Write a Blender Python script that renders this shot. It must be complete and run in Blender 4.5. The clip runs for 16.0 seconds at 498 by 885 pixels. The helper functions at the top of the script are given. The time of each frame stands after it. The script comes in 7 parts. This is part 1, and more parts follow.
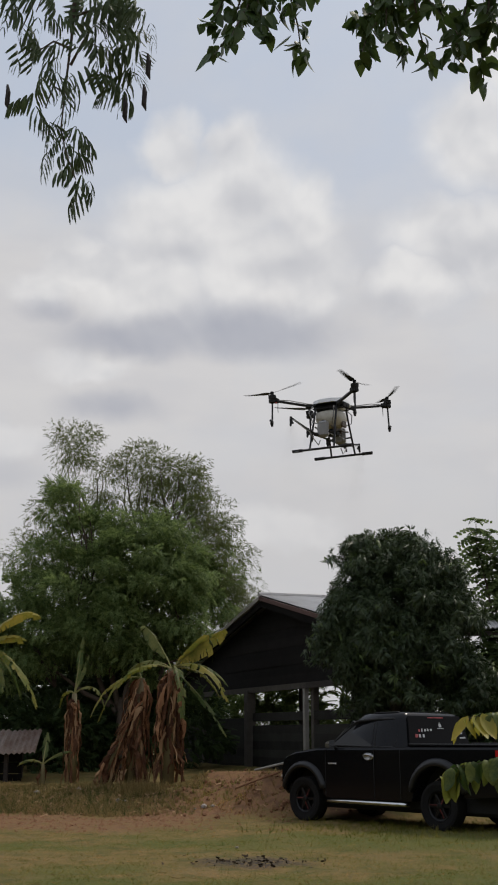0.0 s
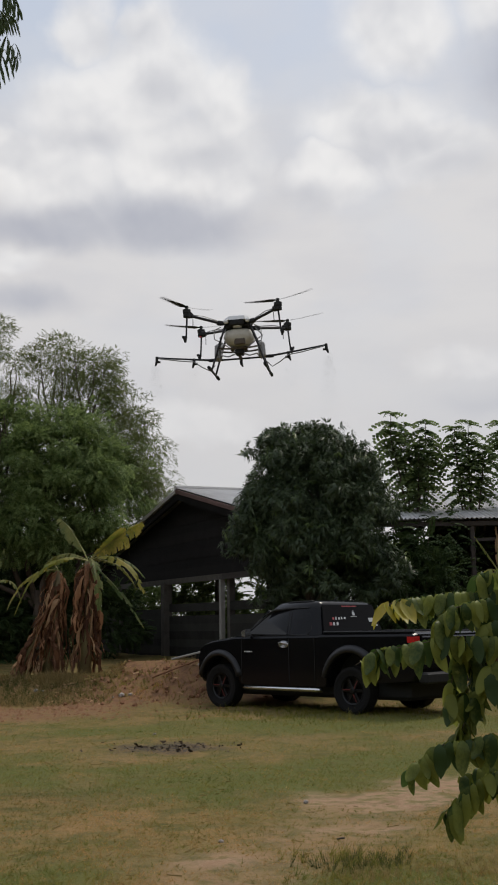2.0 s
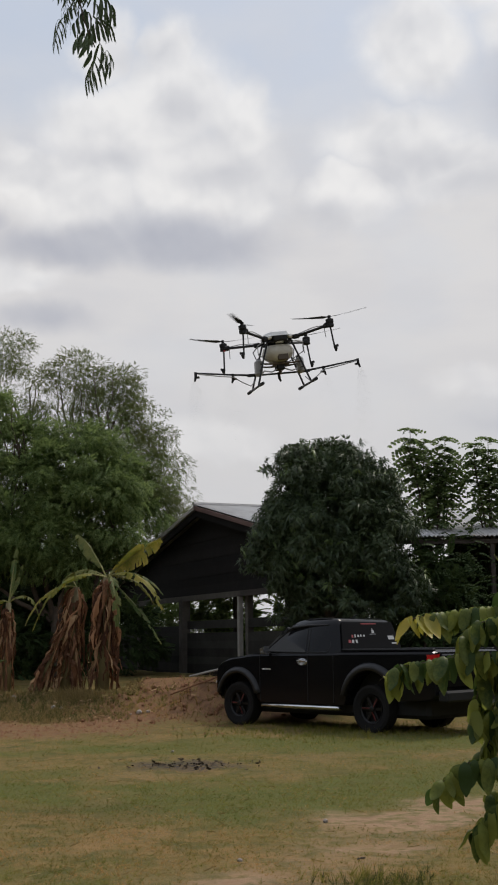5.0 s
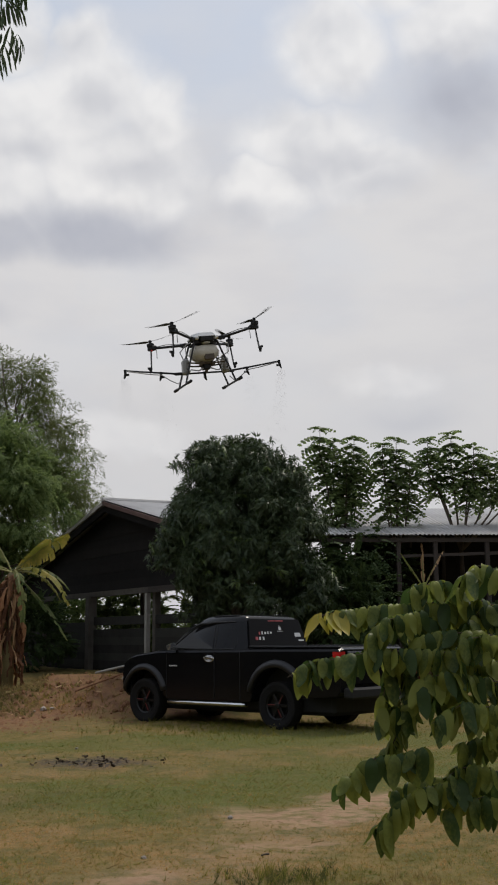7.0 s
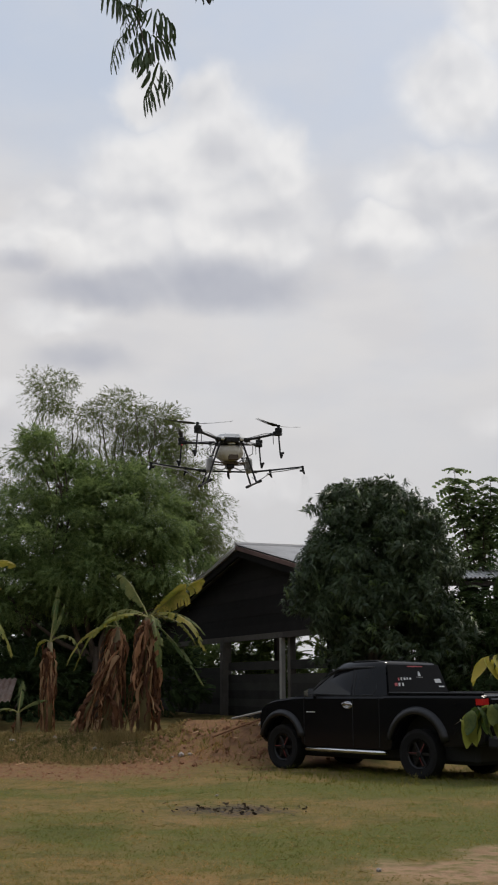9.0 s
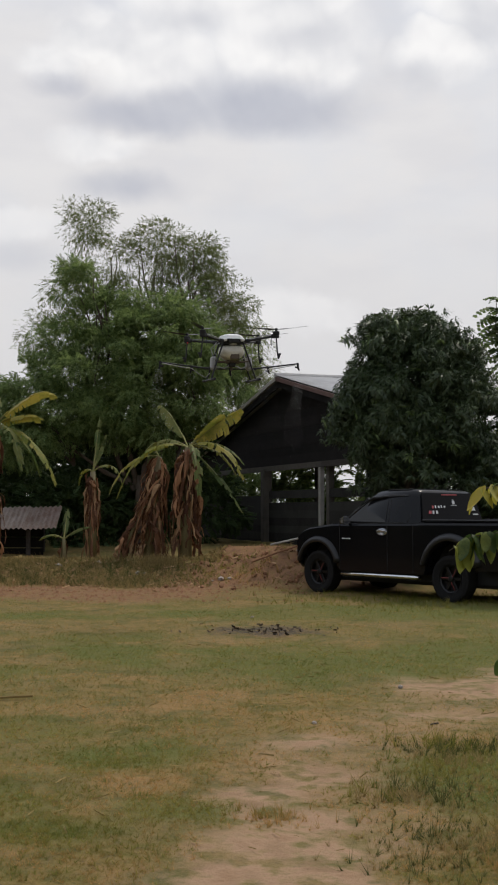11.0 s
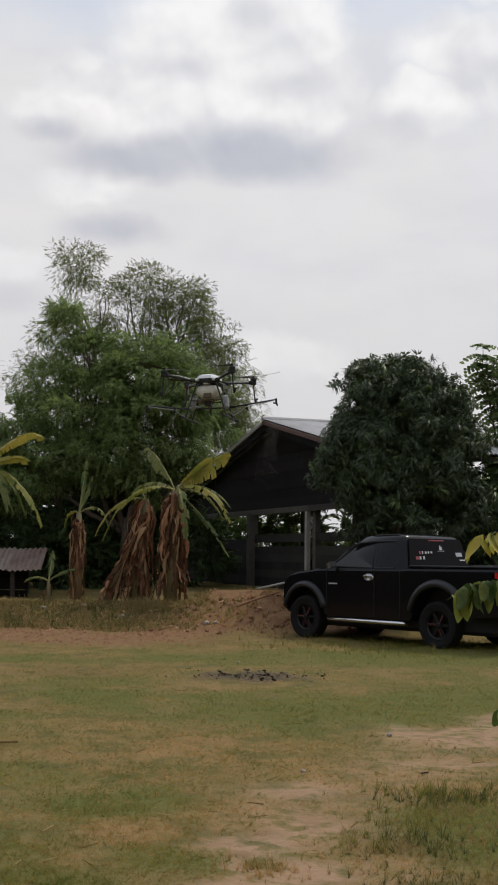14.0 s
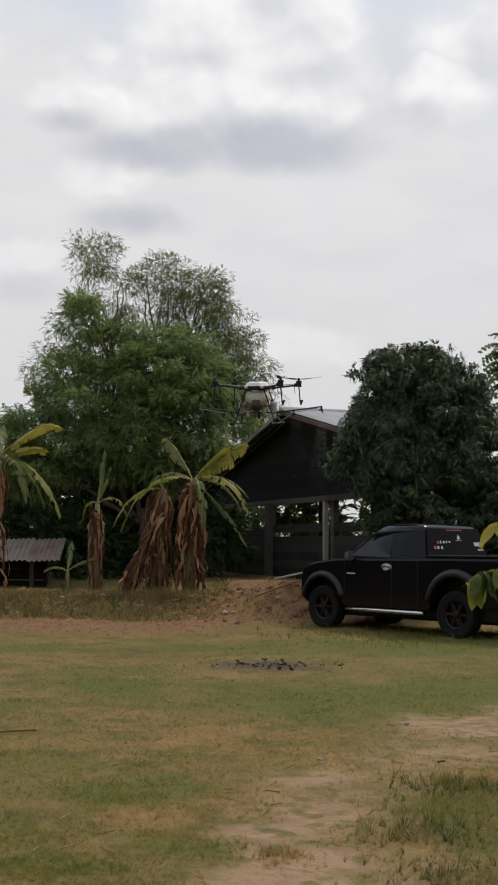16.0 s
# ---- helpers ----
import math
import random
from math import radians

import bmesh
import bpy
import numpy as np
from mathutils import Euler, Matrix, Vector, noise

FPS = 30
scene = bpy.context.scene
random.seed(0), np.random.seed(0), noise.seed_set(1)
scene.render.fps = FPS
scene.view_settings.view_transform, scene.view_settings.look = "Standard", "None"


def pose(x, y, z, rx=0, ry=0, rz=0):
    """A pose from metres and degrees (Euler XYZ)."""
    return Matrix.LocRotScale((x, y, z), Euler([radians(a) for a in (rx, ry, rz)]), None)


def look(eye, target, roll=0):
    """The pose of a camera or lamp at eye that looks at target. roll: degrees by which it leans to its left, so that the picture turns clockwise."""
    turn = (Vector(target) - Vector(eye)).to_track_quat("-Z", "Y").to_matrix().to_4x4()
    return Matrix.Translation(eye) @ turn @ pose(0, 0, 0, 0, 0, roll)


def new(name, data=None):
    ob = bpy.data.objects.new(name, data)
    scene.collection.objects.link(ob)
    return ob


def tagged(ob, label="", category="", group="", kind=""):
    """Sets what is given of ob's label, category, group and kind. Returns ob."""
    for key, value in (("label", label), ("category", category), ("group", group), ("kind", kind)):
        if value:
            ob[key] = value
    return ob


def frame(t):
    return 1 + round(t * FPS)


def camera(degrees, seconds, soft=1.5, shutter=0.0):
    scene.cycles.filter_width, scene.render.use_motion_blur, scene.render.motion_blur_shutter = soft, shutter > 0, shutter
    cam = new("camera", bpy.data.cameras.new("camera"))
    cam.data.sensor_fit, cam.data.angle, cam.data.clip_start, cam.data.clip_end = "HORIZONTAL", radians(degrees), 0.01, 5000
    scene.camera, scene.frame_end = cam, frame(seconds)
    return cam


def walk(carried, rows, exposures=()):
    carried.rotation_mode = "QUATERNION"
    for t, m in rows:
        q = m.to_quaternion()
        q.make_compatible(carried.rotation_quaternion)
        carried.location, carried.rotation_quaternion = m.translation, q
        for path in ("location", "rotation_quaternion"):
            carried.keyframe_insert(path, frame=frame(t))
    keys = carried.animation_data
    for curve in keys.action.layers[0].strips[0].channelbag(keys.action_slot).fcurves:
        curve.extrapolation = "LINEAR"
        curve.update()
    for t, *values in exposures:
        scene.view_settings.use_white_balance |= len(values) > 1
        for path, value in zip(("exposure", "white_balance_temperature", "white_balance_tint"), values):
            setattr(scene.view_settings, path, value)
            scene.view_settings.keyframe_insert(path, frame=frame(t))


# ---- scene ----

cam = camera(24.2, 16.0, 1.9, 0.12)
PATH = [
    (0, (0.036, -0.219, 1.520), (-1.330, 19.140, 6.352), -0.15),
    (0.5, (0.040, -0.206, 1.512), (-0.993, 19.292, 5.845), -0.43),
    (1, (0.041, -0.169, 1.507), (-0.319, 19.514, 5.036), -0.73),
    (1.5, (0.027, -0.138, 1.506), (0.010, 19.623, 4.586), -0.85),
    (2, (0.013, -0.100, 1.509), (0.063, 19.667, 4.553), -0.92),
    (2.5, (0.001, -0.070, 1.506), (-0.230, 19.684, 4.622), -0.81),
    (3, (-0.004, -0.046, 1.509), (-0.705, 19.676, 4.763), -0.56),
    (5.5, (0.000, -0.044, 1.494), (0.119, 19.674, 4.837), -0.57),
    (6, (-0.001, -0.044, 1.494), (0.635, 19.670, 4.806), -0.47),
    (6.5, (0.001, -0.034, 1.492), (1.115, 19.665, 4.767), -0.44),
    (7, (-0.010, -0.020, 1.493), (1.278, 19.667, 4.773), -0.36),
    (7.5, (-0.021, 0.008, 1.496), (1.017, 19.690, 4.889), -0.07),
    (8, (-0.041, 0.037, 1.493), (0.107, 19.702, 5.134), 0.27),
    (8.5, (-0.084, 0.078, 1.489), (-0.411, 19.703, 5.331), 0.30),
    (9, (-0.110, 0.112, 1.487), (-1.020, 19.678, 5.528), -0.11),
    (9.2, (-0.102, 0.112, 1.485), (-1.371, 19.659, 5.523), -0.22),
    (11.3, (0.058, 0.068, 1.491), (-1.662, 19.969, 2.483), -0.08),
    (11.5, (0.048, 0.069, 1.497), (-1.546, 19.979, 2.523), -0.24),
    (12, (0.026, 0.069, 1.505), (-1.450, 19.954, 3.056), -0.14),
    (12.5, (0.022, 0.067, 1.502), (-1.374, 19.929, 3.383), -0.04),
    (13, (0.021, 0.063, 1.500), (-1.341, 19.922, 3.440), 0.38),
    (13.5, (0.012, 0.066, 1.500), (-1.341, 19.927, 3.427), 0.41),
    (14, (0.003, 0.067, 1.501), (-1.456, 19.923, 3.397), 0.50),
    (14.5, (0.003, 0.069, 1.499), (-1.556, 19.923, 3.340), 0.48),
    (15, (0.002, 0.069, 1.497), (-1.688, 19.921, 3.250), 0.51),
    (15.5, (0.005, 0.067, 1.495), (-1.776, 19.915, 3.189), 0.50),
    (16, (0.021, 0.061, 1.493), (-1.754, 19.907, 3.224), 0.40),
]
walk(cam, [(t, look(eye, aim, roll)) for t, eye, aim, roll in PATH], [(0, -0.10), (1.5, 0.03), (9.2, 0.03), (11.3, 0.21), (13, 0.15), (14.5, 0.20), (16, 0.20)])

# ---- world, sun and exposure ----
world = bpy.data.worlds.new("sky")
scene.world = world
world.use_nodes = True
wt = world.node_tree
wt.nodes.clear()


def wmath(op, a, b=None, clamp=False):
    n = wt.nodes.new("ShaderNodeMath")
    n.operation, n.use_clamp = op, clamp
    for i, q in enumerate((a, b)):
        if q is None:
            continue
        if isinstance(q, (int, float)):
            n.inputs[i].default_value = q
        else:
            wt.links.new(q, n.inputs[i])
    return n.outputs[0]


def wmix(fac, a, b):
    n = wt.nodes.new("ShaderNodeMix")
    n.data_type = "RGBA"
    for sock, q in ((n.inputs[0], fac), (n.inputs[6], a), (n.inputs[7], b)):
        if isinstance(q, tuple):
            sock.default_value = (*q, 1)
        elif isinstance(q, (int, float)):
            sock.default_value = q
        else:
            wt.links.new(q, sock)
    return n.outputs[2]


SUN_UP, SUN_ROUND = 58, 35
sky = wt.nodes.new("ShaderNodeTexSky")
sky.sky_type = "NISHITA"
sky.sun_disc = False
sky.sun_elevation, sky.sun_rotation = radians(SUN_UP), radians(SUN_ROUND)
sky.air_density, sky.dust_density = 1.4, 4.0
place = wt.nodes.new("ShaderNodeTexCoord")
split = wt.nodes.new("ShaderNodeSeparateXYZ")
wt.links.new(place.outputs["Generated"], split.inputs[0])
round_deg = wmath("MULTIPLY", wmath("ARCTAN2", split.outputs[0], split.outputs[1]), 57.2958)
up_deg = wmath("MULTIPLY", wmath("ARCSINE", split.outputs[2]), 57.2958)
flat = wt.nodes.new("ShaderNodeCombineXYZ")
wt.links.new(round_deg, flat.inputs[0])
wt.links.new(up_deg, flat.inputs[1])


def wnoise(scale, detail, rough=0.55, stretch=(1, 1, 1)):
    m = wt.nodes.new("ShaderNodeMapping")
    m.inputs["Scale"].default_value = stretch
    wt.links.new(flat.outputs[0], m.inputs[0])
    n = wt.nodes.new("ShaderNodeTexNoise")
    n.inputs["Scale"].default_value, n.inputs["Detail"].default_value, n.inputs["Roughness"].default_value = scale, detail, rough
    wt.links.new(m.outputs[0], n.inputs["Vector"])
    return n


def drift(noise, amount, onto):
    """Shifts the sky's coordinates by a noise colour, to curl the clouds' edges."""
    v = wt.nodes.new("ShaderNodeVectorMath")
    v.operation = "MULTIPLY_ADD"
    wt.links.new(noise.outputs["Color"], v.inputs[0])
    v.inputs[1].default_value = (amount, amount * 0.9, 0)
    wt.links.new(onto, v.inputs[2])
    w = wt.nodes.new("ShaderNodeVectorMath")
    w.operation = "ADD"
    wt.links.new(v.outputs[0], w.inputs[0])
    w.inputs[1].default_value = (-amount / 2, -amount * 0.45, 0)
    return w.outputs[0]


gentle = drift(wnoise(0.24, 2, 0.5), 1.6, flat.outputs[0])
billow = drift(wnoise(0.62, 3.5, 0.5), 1.5, gentle)
wispy = drift(wnoise(0.5, 4, 0.5), 1.1, drift(wnoise(0.16, 2, 0.5), 1.4, flat.outputs[0]))


def puff(cx, cy, rx, ry, hard=0.5, bent=None):
    """A soft heap of cloud, in degrees round and up."""
    m = wt.nodes.new("ShaderNodeMapping")
    m.vector_type = "TEXTURE"
    m.inputs["Location"].default_value, m.inputs["Scale"].default_value = (cx, cy, 0), (rx, ry, 1)
    wt.links.new(bent or billow, m.inputs[0])
    d = wt.nodes.new("ShaderNodeVectorMath")
    d.operation = "LENGTH"
    wt.links.new(m.outputs[0], d.inputs[0])
    r = wt.nodes.new("ShaderNodeMapRange")
    r.interpolation_type = "SMOOTHSTEP"
    wt.links.new(d.outputs["Value"], r.inputs["Value"])
    r.inputs["From Min"].default_value, r.inputs["From Max"].default_value = hard, 1.2
    r.inputs["To Min"].default_value, r.inputs["To Max"].default_value = 1, 0
    return r.outputs[0]


def heap(*puffs):
    total = puffs[0]
    for p in puffs[1:]:
        total = wmath("MAXIMUM", total, p)
    return total


def ranged(v, lo, hi, to_lo=0.0, to_hi=1.0):
    r = wt.nodes.new("ShaderNodeMapRange")
    r.interpolation_type = "SMOOTHSTEP"
    wt.links.new(v, r.inputs["Value"])
    for key, value in (("From Min", lo), ("From Max", hi), ("To Min", to_lo), ("To Max", to_hi)):
        r.inputs[key].default_value = value
    return r.outputs[0]


def relief(scale, off):
    """Light on the clouds' swellings: how much the cloud thins out towards the sun."""
    pair = []
    for k in (0, 1):
        m = wt.nodes.new("ShaderNodeMapping")
        m.inputs["Location"].default_value = (off[0] * k, off[1] * k, 0)
        wt.links.new(gentle, m.inputs[0])
        n = wt.nodes.new("ShaderNodeTexNoise")
        n.inputs["Scale"].default_value, n.inputs["Detail"].default_value, n.inputs["Roughness"].default_value = scale, 2.5, 0.45
        wt.links.new(m.outputs[0], n.inputs["Vector"])
        pair.append(n.outputs[0])
    return wmath("SUBTRACT", pair[0], pair[1])


cover = wmath("ADD", ranged(up_deg, 19, 31, 0.98, 0.22), ranged(wnoise(0.10, 6, 0.55, (1, 1.6, 1)).outputs[0], 0.35, 0.68, -0.16, 0.16), True)
clear = wt.nodes.new("ShaderNodeVectorMath")
clear.operation = "SCALE"
wt.links.new(sky.outputs[0], clear.inputs[0])
clear.inputs["Scale"].default_value = 0.085
veil = wmix(0.75, clear.outputs[0], (0.53, 0.595, 0.71))
hazy = wmix(ranged(wnoise(0.14, 5, 0.5, (1, 2.4, 1)).outputs[0], 0.38, 0.66), (0.650, 0.640, 0.645), (0.610, 0.603, 0.618))
base = wmix(ranged(up_deg, 6, 19, 0.60, 0.0), wmix(cover, veil, hazy), (0.555, 0.550, 0.560))
white = heap(puff(-8.0, 28.0, 1.9, 1.7), puff(-4.8, 28.1, 2.0, 1.9), puff(-4.4, 26.2, 4.2, 2.6), puff(-1.2, 25.0, 2.2, 2.5), puff(-7.4, 24.5, 4.4, 2.6), puff(-3.8, 22.7, 4.6, 2.8), puff(-12.6, 22.2, 2.6, 1.5), puff(-9.7, 21.7, 4.0, 2.2),
             puff(-14.6, 21.0, 1.9, 1.2), puff(-0.6, 21.8, 2.2, 2.4), puff(7.0, 23.9, 4.2, 1.9), puff(9.6, 22.6, 3.4, 1.7), puff(4.6, 21.6, 2.6, 1.4), puff(8.3, 28.4, 3.4, 2.8), puff(14.6, 28.8, 3.6, 2.4), puff(11.5, 31.5, 4.0, 2.6),
             puff(-12.6, 17.6, 2.6, 0.9), puff(21.0, 24.0, 4.5, 3.0), puff(-21.5, 24.0, 4.0, 3.0))
shape = wmath("ADD", wmath("MULTIPLY", relief(0.26, (0.5, 1.2)), 1.7), wmath("MULTIPLY", relief(0.62, (0.2, 0.5)), 0.75))
glow = wmath("ADD", shape, 0.74, True)
puffed = wmix(glow, (0.545, 0.552, 0.585), (0.800, 0.790, 0.785))
faint = heap(puff(10.9, 12.3, 2.7, 1.0), puff(-3.5, 9.8, 2.0, 1.2), puff(-16.3, 13.8, 2.4, 0.9), puff(-1.6, 9.4, 2.6, 1.0))
lit = wmix(wmath("MAXIMUM", wmath("MULTIPLY", white, 0.88), wmath("MULTIPLY", faint, 0.40)), base, puffed)
under = heap(puff(-4.2, 25.6, 2.2, 1.2, 0, wispy), puff(-2.2, 22.6, 3.0, 1.0, 0, wispy), puff(8.4, 23.0, 3.6, 1.2, 0, wispy), puff(10.6, 21.9, 2.6, 1.1, 0, wispy), puff(-8.0, 23.4, 2.4, 0.9, 0, wispy), puff(3.6, 20.6, 2.4, 0.9, 0, wispy), puff(6.6, 22.4, 2.0, 0.9, 0, wispy), puff(12.2, 10.4, 3.0, 0.9, 0, wispy), puff(-16.2, 12.3, 2.6, 1.1, 0, wispy))
rolled = wmix(wmath("MULTIPLY", under, 0.50), lit, (0.47, 0.48, 0.525))
grey = heap(puff(-3.9, 19.5, 5.6, 1.6, 0.35, wispy), puff(-9.6, 19.2, 5.4, 1.35, 0.3, wispy), puff(-14.4, 20.2, 1.9, 0.8, 0.1, wispy), puff(-11.0, 15.7, 3.4, 1.0, 0.1, wispy), puff(14.9, 25.5, 3.6, 3.2, 0.1, wispy))
clouded = wmix(wmath("MULTIPLY", grey, wmath("ADD", wmath("MULTIPLY", shape, -0.4), 0.74, True)), rolled, (0.400, 0.415, 0.475))
shine = wt.nodes.new("ShaderNodeBackground")
wt.links.new(clouded, shine.inputs["Color"])
shine.inputs["Strength"].default_value = 1.05
sky_out = wt.nodes.new("ShaderNodeOutputWorld")
wt.links.new(shine.outputs[0], sky_out.inputs["Surface"])

sun = new("sun", bpy.data.lights.new("sun", "SUN"))
sun.data.energy, sun.data.angle, sun.data.color = 1.55, radians(12), (1.0, 0.92, 0.80)
sun.matrix_world = look((40 * math.sin(radians(SUN_ROUND)), 40 * math.cos(radians(SUN_ROUND)), 40 * math.tan(radians(SUN_UP))), (0, 0, 0))


# ---- materials ----
def material(name, color, rough=0.7, metal=0.0, other=None, scale=6.0, amount=0.5, bump=0.0, bump_scale=40.0, island=0.0, each=0.0, leaf=0.0, gloss=0.5, coat=0.0, stretch=(1, 1, 1)):
    """A surface of two mixed colours with grain at two scales. island/each: change from piece to piece; leaf: share of light let through."""
    m = bpy.data.materials.new(name)
    m.use_nodes = True
    nt = m.node_tree
    b = nt.nodes["Principled BSDF"]
    b.inputs["Roughness"].default_value, b.inputs["Metallic"].default_value = rough, metal
    b.inputs["Specular IOR Level"].default_value = gloss
    b.inputs["Coat Weight"].default_value = coat
    other = other or tuple(c * 0.6 for c in color)
    co = nt.nodes.new("ShaderNodeTexCoord")
    mp = nt.nodes.new("ShaderNodeMapping")
    mp.inputs["Scale"].default_value = stretch
    nt.links.new(co.outputs["Object"], mp.inputs[0])

    def noised(sc, detail=5):
        n = nt.nodes.new("ShaderNodeTexNoise")
        n.inputs["Scale"].default_value, n.inputs["Detail"].default_value = sc, detail
        nt.links.new(mp.outputs[0], n.inputs["Vector"])
        return n.outputs["Fac"]

    def calc(op, p, q):
        n = nt.nodes.new("ShaderNodeMath")
        n.operation = op
        for i, v in enumerate((p, q)):
            if isinstance(v, (int, float)):
                n.inputs[i].default_value = v
            else:
                nt.links.new(v, n.inputs[i])
        return n.outputs[0]

    fac = calc("ADD", calc("MULTIPLY", calc("SUBTRACT", noised(scale), 0.5), 2.2 * amount), calc("MULTIPLY", calc("SUBTRACT", noised(scale * 7), 0.5), 1.2 * amount))
    if island:
        g = nt.nodes.new("ShaderNodeNewGeometry")
        fac = calc("ADD", fac, calc("MULTIPLY", calc("SUBTRACT", g.outputs["Random Per Island"], 0.5), island))
    if each:
        o = nt.nodes.new("ShaderNodeObjectInfo")
        fac = calc("ADD", fac, calc("MULTIPLY", calc("SUBTRACT", o.outputs["Random"], 0.5), each))
    fac = calc("ADD", fac, 0.5)
    mix = nt.nodes.new("ShaderNodeMix")
    mix.data_type, mix.clamp_factor = "RGBA", True
    mix.inputs[6].default_value, mix.inputs[7].default_value = (*color, 1), (*other, 1)
    nt.links.new(fac, mix.inputs[0])
    nt.links.new(mix.outputs[2], b.inputs["Base Color"])
    if bump:
        bp = nt.nodes.new("ShaderNodeBump")
        bp.inputs["Strength"].default_value = bump
        bp.inputs["Distance"].default_value = 0.02
        nt.links.new(noised(bump_scale, 3), bp.inputs["Height"])
        nt.links.new(bp.outputs[0], b.inputs["Normal"])
    if leaf:
        tr = nt.nodes.new("ShaderNodeBsdfTranslucent")
        nt.links.new(mix.outputs[2], tr.inputs["Color"])
        ms = nt.nodes.new("ShaderNodeMixShader")
        ms.inputs[0].default_value = leaf
        nt.links.new(b.outputs[0], ms.inputs[1])
        nt.links.new(tr.outputs[0], ms.inputs[2])
        nt.links.new(ms.outputs[0], nt.nodes["Material Output"].inputs["Surface"])
    return m


